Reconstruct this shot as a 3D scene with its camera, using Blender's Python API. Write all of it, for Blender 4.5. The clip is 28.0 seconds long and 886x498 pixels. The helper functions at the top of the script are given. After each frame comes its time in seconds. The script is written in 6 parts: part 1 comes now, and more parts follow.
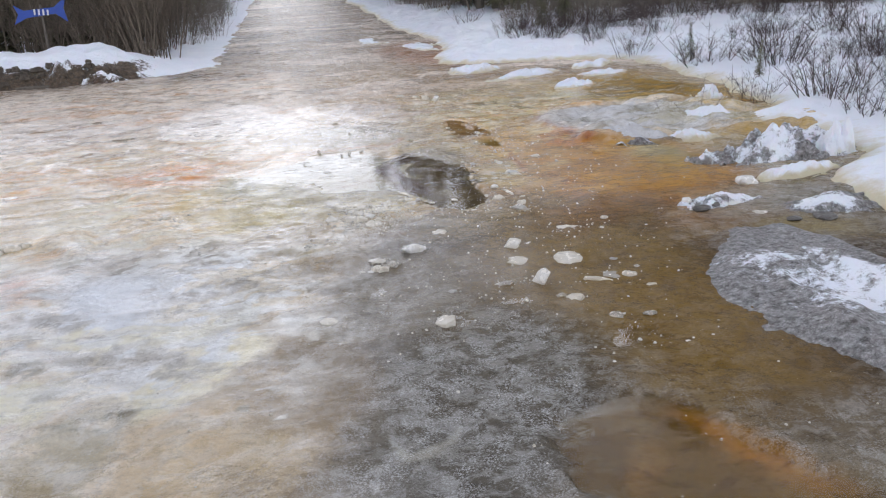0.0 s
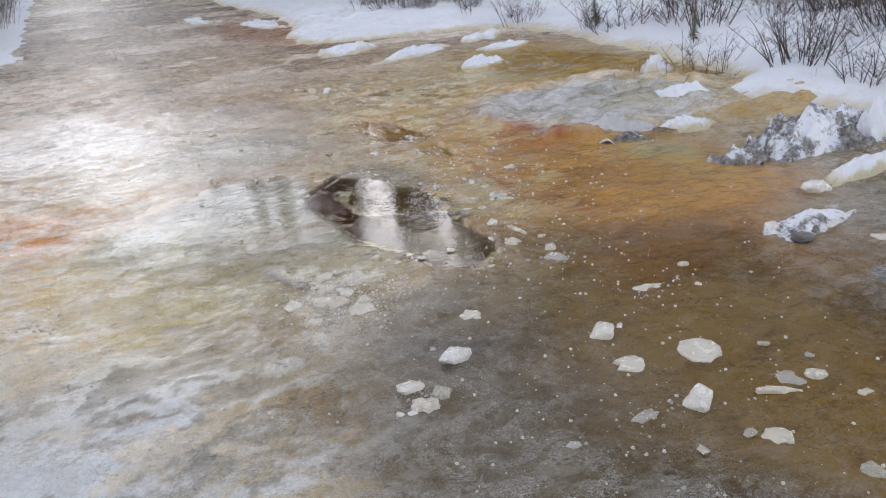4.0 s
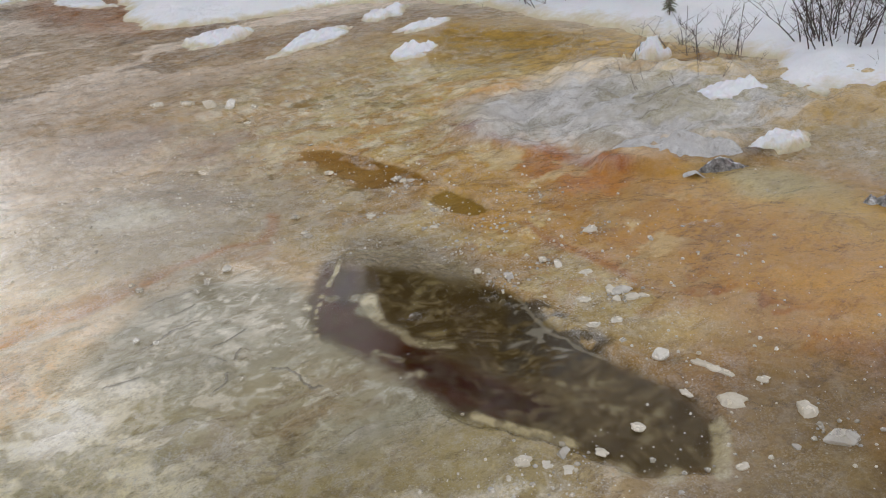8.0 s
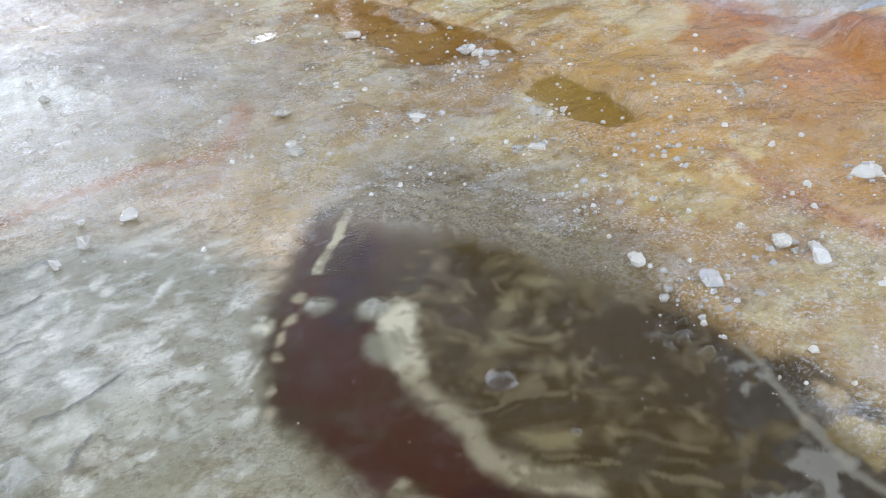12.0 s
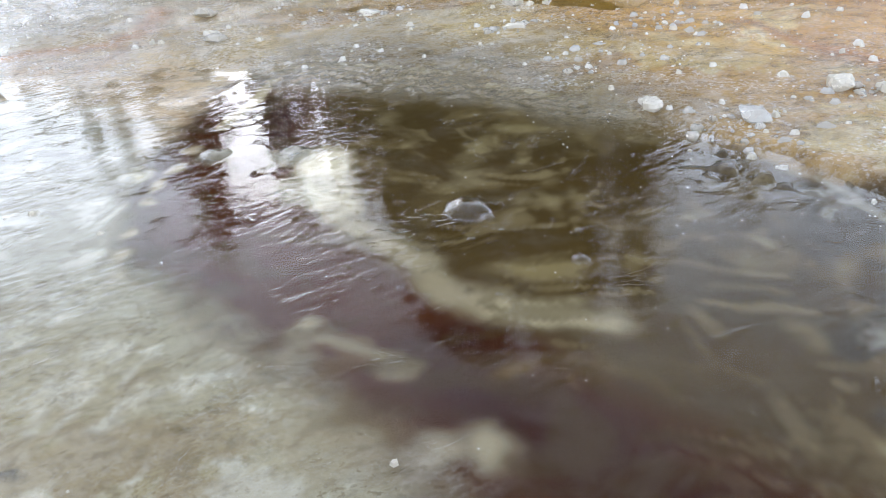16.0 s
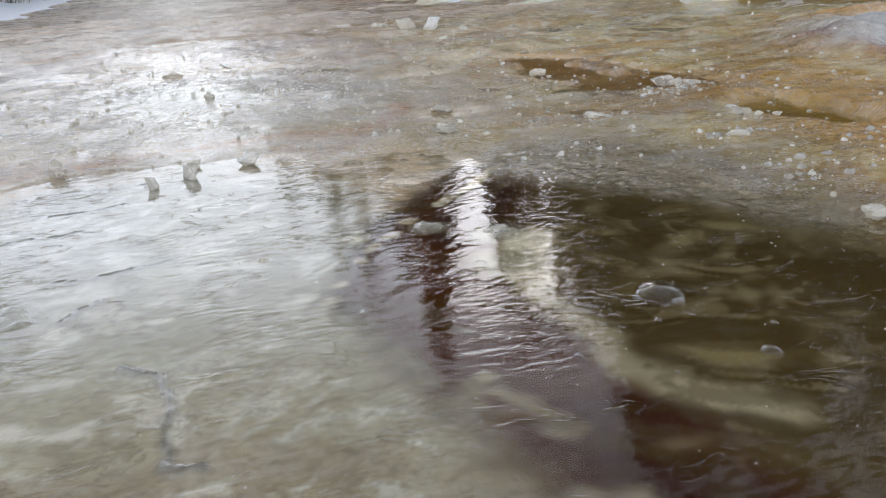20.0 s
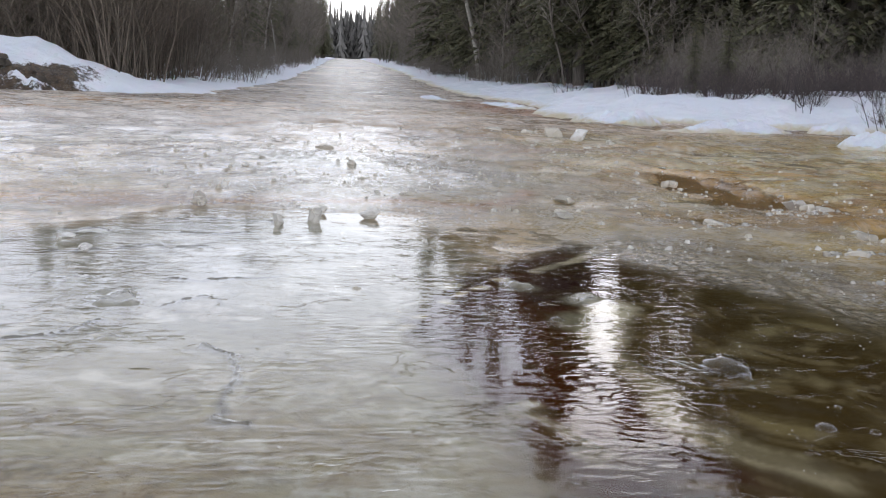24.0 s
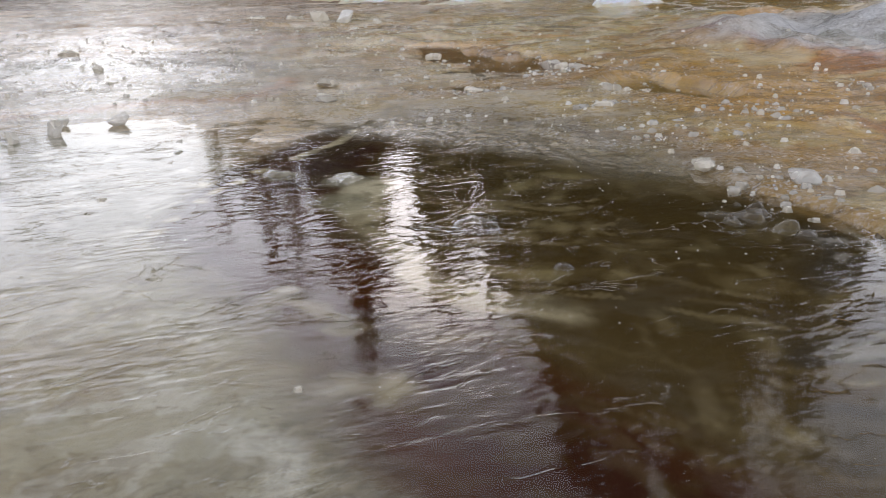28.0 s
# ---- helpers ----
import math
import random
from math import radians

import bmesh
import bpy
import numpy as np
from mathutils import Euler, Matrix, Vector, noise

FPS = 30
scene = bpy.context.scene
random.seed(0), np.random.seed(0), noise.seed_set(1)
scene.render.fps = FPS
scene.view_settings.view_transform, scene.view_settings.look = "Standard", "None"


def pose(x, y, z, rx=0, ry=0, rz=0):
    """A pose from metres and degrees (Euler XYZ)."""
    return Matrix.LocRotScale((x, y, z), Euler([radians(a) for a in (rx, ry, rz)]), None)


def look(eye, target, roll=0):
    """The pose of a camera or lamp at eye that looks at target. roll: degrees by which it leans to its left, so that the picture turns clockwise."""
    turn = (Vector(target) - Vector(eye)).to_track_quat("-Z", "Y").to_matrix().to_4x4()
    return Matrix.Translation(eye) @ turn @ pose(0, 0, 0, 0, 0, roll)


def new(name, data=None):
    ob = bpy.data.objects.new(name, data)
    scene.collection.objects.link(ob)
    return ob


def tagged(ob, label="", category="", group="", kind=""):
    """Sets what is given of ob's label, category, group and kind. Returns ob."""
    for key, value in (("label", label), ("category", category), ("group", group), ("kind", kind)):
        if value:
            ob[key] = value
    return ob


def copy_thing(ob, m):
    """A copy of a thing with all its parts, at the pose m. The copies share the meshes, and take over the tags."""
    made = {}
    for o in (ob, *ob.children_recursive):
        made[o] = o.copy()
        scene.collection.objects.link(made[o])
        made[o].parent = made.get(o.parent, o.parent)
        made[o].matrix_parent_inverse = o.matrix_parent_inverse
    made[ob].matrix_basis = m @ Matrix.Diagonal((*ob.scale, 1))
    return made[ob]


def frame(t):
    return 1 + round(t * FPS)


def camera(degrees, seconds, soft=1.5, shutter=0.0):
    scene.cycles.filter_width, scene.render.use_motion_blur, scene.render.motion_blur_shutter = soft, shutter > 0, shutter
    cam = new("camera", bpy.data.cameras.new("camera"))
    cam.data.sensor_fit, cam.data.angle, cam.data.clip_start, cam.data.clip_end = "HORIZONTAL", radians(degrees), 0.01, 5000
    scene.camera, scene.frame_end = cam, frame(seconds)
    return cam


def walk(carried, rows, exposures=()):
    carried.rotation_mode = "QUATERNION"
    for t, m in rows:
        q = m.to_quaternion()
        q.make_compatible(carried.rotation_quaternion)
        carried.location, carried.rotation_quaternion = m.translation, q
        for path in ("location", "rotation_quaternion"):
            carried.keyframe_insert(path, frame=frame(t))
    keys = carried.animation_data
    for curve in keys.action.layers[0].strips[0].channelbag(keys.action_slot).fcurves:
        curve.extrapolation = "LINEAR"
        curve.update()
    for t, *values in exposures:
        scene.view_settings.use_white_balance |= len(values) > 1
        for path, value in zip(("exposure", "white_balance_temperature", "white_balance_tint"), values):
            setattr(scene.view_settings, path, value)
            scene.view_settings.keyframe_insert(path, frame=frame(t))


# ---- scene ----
cam = camera(53.8, 28.0, soft=1.1)
PATH = [
    (0, (0.729, 0.392, 1.409), (1.091, 2.577, 0.69), -3.6),
    (0.5, (0.663, 0.531, 1.408), (1.07, 2.707, 0.684), -4.0),
    (1, (0.644, 0.779, 1.407), (1.025, 2.96, 0.685), -4.1),
    (1.5, (0.615, 1.014, 1.38), (1.017, 3.192, 0.659), -4.0),
    (2, (0.536, 1.269, 1.397), (1.039, 3.426, 0.679), -5.0),
    (2.5, (0.506, 1.502, 1.399), (1.086, 3.631, 0.654), -5.2),
    (3, (0.494, 1.754, 1.4), (1.116, 3.866, 0.641), -4.4),
    (3.5, (0.422, 1.985, 1.397), (1.12, 4.059, 0.6), -4.9),
    (5.5, (0.112, 2.9, 1.526), (1.057, 4.818, 0.602), -5.7),
    (6, (0.09, 3.16, 1.516), (1.005, 5.063, 0.533), -5.8),
    (6.5, (0.088, 3.455, 1.516), (1.0, 5.342, 0.499), -5.7),
    (7, (0.048, 3.729, 1.524), (1.129, 5.521, 0.5), -6.9),
    (7.5, (0.058, 3.956, 1.506), (1.237, 5.691, 0.493), -7.2),
    (8, (0.249, 4.277, 1.472), (1.41, 6.043, 0.493), -6.1),
    (8.5, (0.36, 4.541, 1.431), (1.514, 6.296, 0.424), -4.9),
    (9, (0.442, 4.791, 1.391), (1.601, 6.514, 0.335), -5.3),
    (9.5, (0.623, 4.997, 1.329), (1.702, 6.737, 0.218), -6.1),
    (10, (0.837, 5.161, 1.235), (1.833, 6.931, 0.095), -6.1),
    (10.5, (0.934, 5.32, 1.137), (1.893, 7.08, -0.05), -5.2),
    (11, (0.992, 5.5, 1.058), (1.964, 7.221, -0.175), -5.0),
    (11.5, (1.075, 5.633, 0.961), (1.986, 7.363, -0.306), -5.9),
    (13.5, (1.096, 5.827, 0.572), (2.168, 7.545, -0.579), -3.5),
    (14, (1.122, 5.842, 0.485), (2.243, 7.526, -0.67), -1.9),
    (14.5, (1.156, 5.871, 0.415), (2.273, 7.558, -0.738), -1.2),
    (15, (1.168, 5.883, 0.387), (2.255, 7.613, -0.733), -2.4),
    (15.5, (1.167, 5.886, 0.371), (2.233, 7.665, -0.689), -3.8),
    (16, (1.169, 5.881, 0.37), (2.232, 7.661, -0.692), -3.9),
    (16.5, (1.173, 5.878, 0.37), (2.254, 7.643, -0.699), -4.1),
    (17, (1.175, 5.879, 0.375), (2.27, 7.614, -0.726), -4.5),
    (17.5, (1.175, 5.877, 0.369), (2.26, 7.619, -0.735), -4.3),
    (18, (1.175, 5.874, 0.368), (2.229, 7.672, -0.671), -4.2),
    (18.5, (1.169, 5.866, 0.371), (2.156, 7.746, -0.586), -4.5),
    (19, (1.164, 5.862, 0.371), (2.054, 7.824, -0.512), -4.7),
    (19.5, (1.164, 5.848, 0.362), (1.925, 7.896, -0.447), -4.4),
    (20, (1.177, 5.831, 0.339), (1.775, 7.954, -0.407), -3.8),
    (20.5, (1.19, 5.813, 0.326), (1.666, 7.986, -0.365), -2.1),
    (21, (1.205, 5.793, 0.304), (1.592, 7.996, -0.344), 0.2),
    (21.5, (1.211, 5.78, 0.296), (1.508, 8.015, -0.289), 1.2),
    (22, (1.218, 5.77, 0.286), (1.467, 8.029, -0.226), 2.4),
    (22.5, (1.219, 5.765, 0.281), (1.46, 8.037, -0.174), 3.2),
    (24.5, (1.219, 5.76, 0.27), (1.5, 8.028, -0.178), 2.5),
    (25, (1.219, 5.762, 0.272), (1.509, 8.028, -0.183), 2.0),
    (25.5, (1.218, 5.762, 0.271), (1.524, 8.024, -0.194), 1.5),
    (26, (1.221, 5.763, 0.271), (1.574, 8.019, -0.188), 1.2),
    (26.5, (1.233, 5.76, 0.271), (1.695, 7.995, -0.193), 0.7),
    (27, (1.246, 5.758, 0.268), (1.833, 7.946, -0.276), -0.2),
    (27.5, (1.254, 5.758, 0.265), (1.944, 7.888, -0.378), -1.1),
    (28, (1.27, 5.756, 0.261), (2.035, 7.833, -0.465), -1.6),
]
walk(cam, [(t, look(eye, target, roll)) for t, eye, target, roll in PATH], [(0, 1.24, 7000, 16), (3, 1.22, 7000, 16), (6, 1.08, 7250, 14), (7, 1.02, 7400, 14), (8, 1.13, 7850, 14), (9, 1.02, 8000, 14), (10, 1.42, 7000, 12), (11, 1.64, 6400, 12), (14, 1.93, 6350, 12), (18, 1.85, 6750, 11), (19, 1.4, 6850, 11), (20, 1.2, 6950, 12), (22, 1.14, 6950, 14), (26, 1.04, 6900, 15), (28, 1.16, 7300, 16)])

# ---- sky, sun and exposure ----
world = bpy.data.worlds.new("sky")
scene.world = world
world.use_nodes = True
wn, wl = world.node_tree.nodes, world.node_tree.links
sky = wn.new("ShaderNodeTexSky")
sky.sky_type, sky.sun_disc = "NISHITA", False
sky.sun_elevation, sky.sun_rotation = radians(17), radians(20)
sky.air_density, sky.dust_density = 1.0, 0.1
bg = wn["Background"]
bg.inputs["Strength"].default_value = 0.15
# thin broken cloud over the whole sky
wco = wn.new("ShaderNodeTexCoord")
wno = wn.new("ShaderNodeTexNoise")
wno.inputs["Scale"].default_value, wno.inputs["Detail"].default_value = 2.2, 5
wra = wn.new("ShaderNodeMapRange")
wra.inputs["From Min"].default_value, wra.inputs["From Max"].default_value, wra.inputs["To Min"].default_value = 0.40, 0.62, 0.50
wra.inputs["To Max"].default_value = 0.95
whs = wn.new("ShaderNodeHueSaturation")
whs.inputs["Saturation"].default_value = 0.45
wl.new(sky.outputs["Color"], whs.inputs["Color"])
wmx = wn.new("ShaderNodeMix")
wmx.data_type = "RGBA"
wmx.inputs["B"].default_value = (6.4, 7.15, 8.7, 1)
wl.new(wco.outputs["Generated"], wno.inputs["Vector"])
wl.new(wno.outputs["Fac"], wra.inputs["Value"])
wse = wn.new("ShaderNodeSeparateXYZ")
wl.new(wco.outputs["Generated"], wse.inputs["Vector"])
wup = wn.new("ShaderNodeMapRange")
for wkey, wval in (("From Min", 0.31), ("From Max", 0.41), ("To Min", 1.0), ("To Max", 0.04)):
    wup.inputs[wkey].default_value = wval
wl.new(wse.outputs["Z"], wup.inputs["Value"])
wmu = wn.new("ShaderNodeMath")
wmu.operation = "MULTIPLY"
wl.new(wra.outputs["Result"], wmu.inputs[0])
wl.new(wup.outputs["Result"], wmu.inputs[1])
wl.new(wmu.outputs["Value"], wmx.inputs["Factor"])
wl.new(whs.outputs["Color"], wmx.inputs["A"])
wl.new(wmx.outputs["Result"], bg.inputs["Color"])

sun = new("sun", bpy.data.lights.new("sun", "SUN"))
sun.data.energy, sun.data.angle, sun.data.color = 0.036, radians(13), (1.0, 0.96, 0.92)
sun.matrix_world = look((math.sin(radians(20)) * 50, math.cos(radians(20)) * 50, math.tan(radians(17)) * 50), (0, 0, 0))

# ---- materials ----


class Tree:
    """A node material under construction."""

    def __init__(self, name):
        self.m = bpy.data.materials.new(name)
        self.m.use_nodes = True
        self.n, self.l = self.m.node_tree.nodes, self.m.node_tree.links
        self.b = self.n["Principled BSDF"]
        self.co = self.n.new("ShaderNodeNewGeometry").outputs["Position"]

    def put(self, socket, value):
        if isinstance(value, bpy.types.NodeSocket):
            self.l.new(value, socket)
        else:
            socket.default_value = value

    def noise(self, scale, detail=3, rough=0.55, stretch=None, co=None, warp=0.0):
        n = self.n.new("ShaderNodeTexNoise")
        n.inputs["Scale"].default_value, n.inputs["Detail"].default_value = scale, detail
        n.inputs["Roughness"].default_value, n.inputs["Distortion"].default_value = rough, warp
        self.l.new(self.stretched(stretch, co), n.inputs["Vector"])
        return n.outputs["Fac"]

    def stretched(self, stretch, co=None):
        co = co or self.co
        if not stretch:
            return co
        m = self.n.new("ShaderNodeMapping")
        m.inputs["Scale"].default_value = stretch
        self.l.new(co, m.inputs["Vector"])
        return m.outputs["Vector"]

    def cells(self, scale, feature="F1", out="Distance"):
        n = self.n.new("ShaderNodeTexVoronoi")
        n.feature = feature
        n.inputs["Scale"].default_value = scale
        self.l.new(self.co, n.inputs["Vector"])
        return n.outputs[out]

    def ramp(self, value, a, b, lo=0.0, hi=1.0):
        n = self.n.new("ShaderNodeMapRange")
        for key, v in (("Value", value), ("From Min", a), ("From Max", b), ("To Min", lo), ("To Max", hi)):
            self.put(n.inputs[key], v)
        return n.outputs["Result"]

    def math(self, op, a, b=0.0):
        n = self.n.new("ShaderNodeMath")
        n.operation = op
        self.put(n.inputs[0], a)
        self.put(n.inputs[1], b)
        return n.outputs[0]

    def mix(self, f, a, b, how="MIX"):
        n = self.n.new("ShaderNodeMix")
        n.data_type, n.blend_type = "RGBA", how
        for key, v in (("Factor", f), ("A", a), ("B", b)):
            self.put(n.inputs[key], v)
        return n.outputs["Result"]

    def attr(self, name, out="Color"):
        n = self.n.new("ShaderNodeAttribute")
        n.attribute_name = name
        return n.outputs[out]

    def per_object(self):
        return self.n.new("ShaderNodeObjectInfo").outputs["Random"]

    def per_island(self):
        return self.n.new("ShaderNodeNewGeometry").outputs["Random Per Island"]

    def bump(self, height, strength, distance, under=None):
        n = self.n.new("ShaderNodeBump")
        n.inputs["Distance"].default_value = distance
        self.put(n.inputs["Strength"], strength)
        self.l.new(height, n.inputs["Height"])
        if under:
            self.l.new(under, n.inputs["Normal"])
        return n.outputs["Normal"]

    def done(self, color=None, rough=None, normal=None, **more):
        for key, v in (("Base Color", color), ("Roughness", rough), ("Normal", normal), *((k.replace("_", " "), v) for k, v in more.items())):
            if v is not None:
                self.put(self.b.inputs[key], v)
        return self.m


def rgb(r, g, b):
    return (r, g, b, 1)


def make_ice():
    t = Tree("stained_ice")
    base = t.attr("tint")
    frost, wet, sunk = t.attr("frost", "Fac"), t.attr("wet", "Fac"), t.attr("sunk", "Fac")
    vein, speck, murk = t.attr("vein", "Fac"), t.attr("speck", "Fac"), t.attr("murk", "Fac")
    dry = t.math("SUBTRACT", 1.0, wet)
    plain = t.math("SUBTRACT", 1.0, murk)
    calm = t.ramp(frost, 0.5, 0.9, 1.0, 0.4)
    # soft clouding, then clear-edged patches of whiter and darker ice, then fine mottling
    c = t.mix(t.math("MULTIPLY", t.ramp(t.noise(2.6, 6, 0.68, warp=0.5), 0.40, 0.62, 0.0, 0.40), plain), base, t.mix(1.0, base, rgb(0.55, 0.48, 0.38), "MULTIPLY"))
    c = t.mix(t.math("MULTIPLY", t.ramp(t.noise(11.0, 7, 0.72, warp=0.5), 0.50, 0.58, 0.0, 0.55), t.math("MULTIPLY", t.ramp(dry, 0.0, 1.0, 0.15, 1.0), t.ramp(frost, 0.1, 0.7, 0.3, 1.0))), c, t.mix(0.6, c, rgb(0.88, 0.87, 0.84)))
    c = t.mix(t.math("MULTIPLY", t.ramp(t.noise(8.0, 7, 0.74, (0.8, 1.3, 1.0), warp=0.4), 0.53, 0.60, 0.0, 0.50), t.math("MULTIPLY", calm, plain)), c, t.mix(1.0, c, rgb(0.50, 0.43, 0.32), "MULTIPLY"))
    plate = t.ramp(t.noise(36.0, 5, 0.72, (0.9, 1.2, 1.0), warp=0.6), 0.53, 0.57)
    c = t.mix(t.math("MULTIPLY", t.math("MULTIPLY", plate, plain), t.ramp(t.noise(3.3, 4, 0.7), 0.42, 0.56, 0.1, 0.60)), c, t.mix(1.0, c, rgb(0.52, 0.48, 0.42), "MULTIPLY"))
    fine = t.ramp(t.noise(95.0, 5, 0.72), 0.34, 0.66, 0.74, 1.26)
    c = t.mix(t.math("MULTIPLY", t.ramp(plain, 0.0, 1.0, 0.15, 1.0), t.ramp(t.noise(4.5, 5, 0.7), 0.40, 0.56, 0.15, 1.0)), c, t.mix(1.0, c, fine, "MULTIPLY"))
    # curling white veins: trapped air and frost along cracks
    curl = t.ramp(t.math("ABSOLUTE", t.math("SUBTRACT", t.noise(11.0, 5, 0.68, warp=0.6), 0.5)), 0.040, 0.004)
    lace = t.ramp(t.math("ABSOLUTE", t.math("SUBTRACT", t.noise(38.0, 4, 0.62, warp=0.9), 0.5)), 0.034, 0.004)
    gate = t.ramp(t.noise(9.0, 5, 0.7), 0.44, 0.54)
    curl = t.math("MULTIPLY", t.math("MAXIMUM", curl, t.math("MULTIPLY", lace, 0.5)), t.math("MULTIPLY", gate, t.math("ADD", vein, t.math("MULTIPLY", frost, 0.18))))
    c = t.mix(t.math("MULTIPLY", curl, 0.80), c, rgb(0.80, 0.81, 0.78))
    # frost grains and crumbs where the surface is dry
    grain = t.ramp(t.noise(150.0, 4, 0.8), 0.52, 0.58)
    crumb = t.ramp(t.cells(75.0), 0.30, 0.14)
    spots = t.math("MULTIPLY", t.math("MAXIMUM", grain, crumb), t.ramp(t.noise(7.0, 6, 0.78), 0.44, 0.56))
    spots = t.math("MULTIPLY", spots, t.math("MULTIPLY", plain, frost))
    slush = t.math("MULTIPLY", speck, t.ramp(t.noise(170.0, 4, 0.8), 0.46, 0.58))
    c = t.mix(t.math("MULTIPLY", slush, 0.55), t.mix(t.math("MULTIPLY", speck, 0.7), c, t.mix(1.0, c, rgb(0.62, 0.58, 0.50), "MULTIPLY")), t.mix(0.4, c, rgb(0.80, 0.79, 0.74)))
    c = t.mix(t.math("MULTIPLY", spots, 0.75), c, t.mix(0.75, c, rgb(0.90, 0.90, 0.89)))
    dark = t.ramp(t.noise(95.0, 5, 0.75), 0.56, 0.63)
    c = t.mix(t.math("MULTIPLY", t.math("MULTIPLY", dark, plain), t.ramp(t.noise(5.0, 5, 0.7), 0.46, 0.60, 0.0, 0.70)), c, t.mix(1.0, c, rgb(0.38, 0.33, 0.26), "MULTIPLY"))
    r = t.ramp(t.noise(5.0, 6, 0.72), 0.38, 0.62, 0.08, 0.42)
    r = t.math("ADD", r, t.math("MULTIPLY", t.math("MAXIMUM", spots, curl), 0.25))
    r = t.math("MULTIPLY", r, t.ramp(wet, 0.0, 1.0, 1.0, 0.35))
    n = t.bump(t.noise(6.5, 5, 0.65, (1, 1.4, 1), warp=0.4), t.ramp(wet, 0, 1, 0.35, 0.06), 0.05)
    n = t.bump(t.noise(24.0, 7, 0.74, (1, 1.3, 1), warp=0.4), t.ramp(wet, 0, 1, 0.95, 0.20), 0.026, n)
    n = t.bump(t.noise(160.0, 4, 0.78), t.ramp(wet, 0, 1, 0.85, 0.20), 0.005, n)
    n = t.bump(t.noise(260.0, 3, 0.7), t.math("MULTIPLY", speck, 0.7), 0.003, n)
    gleam = t.math("ADD", t.ramp(t.noise(1.7, 4, 0.6), 0.38, 0.62, 0.35, 0.95), t.math("MULTIPLY", t.math("MAXIMUM", wet, speck), 0.10))
    gleam = t.math("MULTIPLY", t.math("MULTIPLY", gleam, t.ramp(t.attr("sheen", "Fac"), 0.0, 1.0, 0.25, 1.0)), t.math("SUBTRACT", 1.0, sunk))
    # a clear wet glaze over most of it, broken where the frost stands dry
    glaze = t.math("MULTIPLY", t.ramp(t.math("ADD", t.noise(3.6, 6, 0.7), t.math("MULTIPLY", wet, 0.25)), 0.42, 0.58, 0.05, 1.0), t.math("SUBTRACT", 1.0, sunk))
    glaze = t.math("MULTIPLY", glaze, t.attr("sheen", "Fac"))
    g = t.bump(t.noise(7.0, 4, 0.6, (0.8, 1.3, 1)), 0.18, 0.03)
    g = t.bump(t.noise(38.0, 5, 0.7, (0.8, 1.3, 1)), 0.40, 0.006, g)
    g = t.bump(t.noise(150.0, 3, 0.7), t.ramp(speck, 0.0, 1.0, 0.25, 1.0), 0.003, g)
    return t.done(c, r, n, IOR=1.31, Specular_IOR_Level=gleam, Coat_Weight=glaze, Coat_IOR=1.33, Coat_Roughness=0.06, Coat_Normal=g)


def make_water():
    t = Tree("melt_water")
    out = t.n["Material Output"]
    clear = t.n.new("ShaderNodeBsdfTransparent")
    clear.inputs["Color"].default_value = rgb(0.97, 0.96, 0.93)
    gloss = t.n.new("ShaderNodeBsdfGlossy")
    gloss.inputs["Roughness"].default_value = 0.035
    face = t.n.new("ShaderNodeLayerWeight")
    face.inputs["Blend"].default_value = 0.5
    mix = t.n.new("ShaderNodeMixShader")
    n = t.bump(t.noise(26.0, 2, 0.5, (1, 1.8, 1), warp=1.2), 0.07, 0.004)
    n = t.bump(t.noise(5.0, 2, 0.5, (1, 1.7, 1)), 0.06, 0.01, n)
    # wavelets in places, and a skin of thin ice with frozen-in creases
    n = t.bump(t.noise(60.0, 1, 0.4, (0.5, 1.4, 1), warp=0.6), t.ramp(t.noise(7.0, 3, 0.6), 0.46, 0.60, 0.03, 0.26), 0.005, n)
    crease = t.ramp(t.math("ABSOLUTE", t.math("SUBTRACT", t.noise(13.0, 3, 0.6, (0.7, 1.2, 1), warp=0.5), 0.5)), 0.014, 0.0)
    crease = t.math("MULTIPLY", crease, t.ramp(t.noise(10.0, 4, 0.65), 0.50, 0.58))
    n = t.bump(crease, 0.35, 0.003, n)
    flaw = t.ramp(t.cells(42.0), 0.16, 0.02)
    n = t.bump(t.math("MULTIPLY", flaw, t.ramp(t.noise(6.0, 3, 0.6), 0.50, 0.62)), 0.18, 0.004, n)
    for node in (gloss, face):
        t.l.new(n, node.inputs["Normal"])
    share = t.math("ADD", t.math("MULTIPLY", t.math("POWER", face.outputs["Facing"], 4.4), 0.98), 0.005)
    t.l.new(share, mix.inputs[0])
    t.l.new(clear.outputs[0], mix.inputs[1])
    t.l.new(gloss.outputs[0], mix.inputs[2])
    t.l.new(mix.outputs[0], out.inputs["Surface"])
    return t.m


def make_film():
    """A thin clear skin: see-through, with a bright rim and gloss."""
    t = Tree("bubble_film")
    clear, gloss, mix = t.n.new("ShaderNodeBsdfTransparent"), t.n.new("ShaderNodeBsdfGlossy"), t.n.new("ShaderNodeMixShader")
    gloss.inputs["Roughness"].default_value = 0.02
    face = t.n.new("ShaderNodeLayerWeight")
    t.l.new(t.math("ADD", t.math("MULTIPLY", t.math("POWER", face.outputs["Facing"], 3.0), 0.9), 0.05), mix.inputs[0])
    t.l.new(clear.outputs[0], mix.inputs[1])
    t.l.new(gloss.outputs[0], mix.inputs[2])
    t.l.new(mix.outputs[0], t.n["Material Output"].inputs["Surface"])
    return t.m


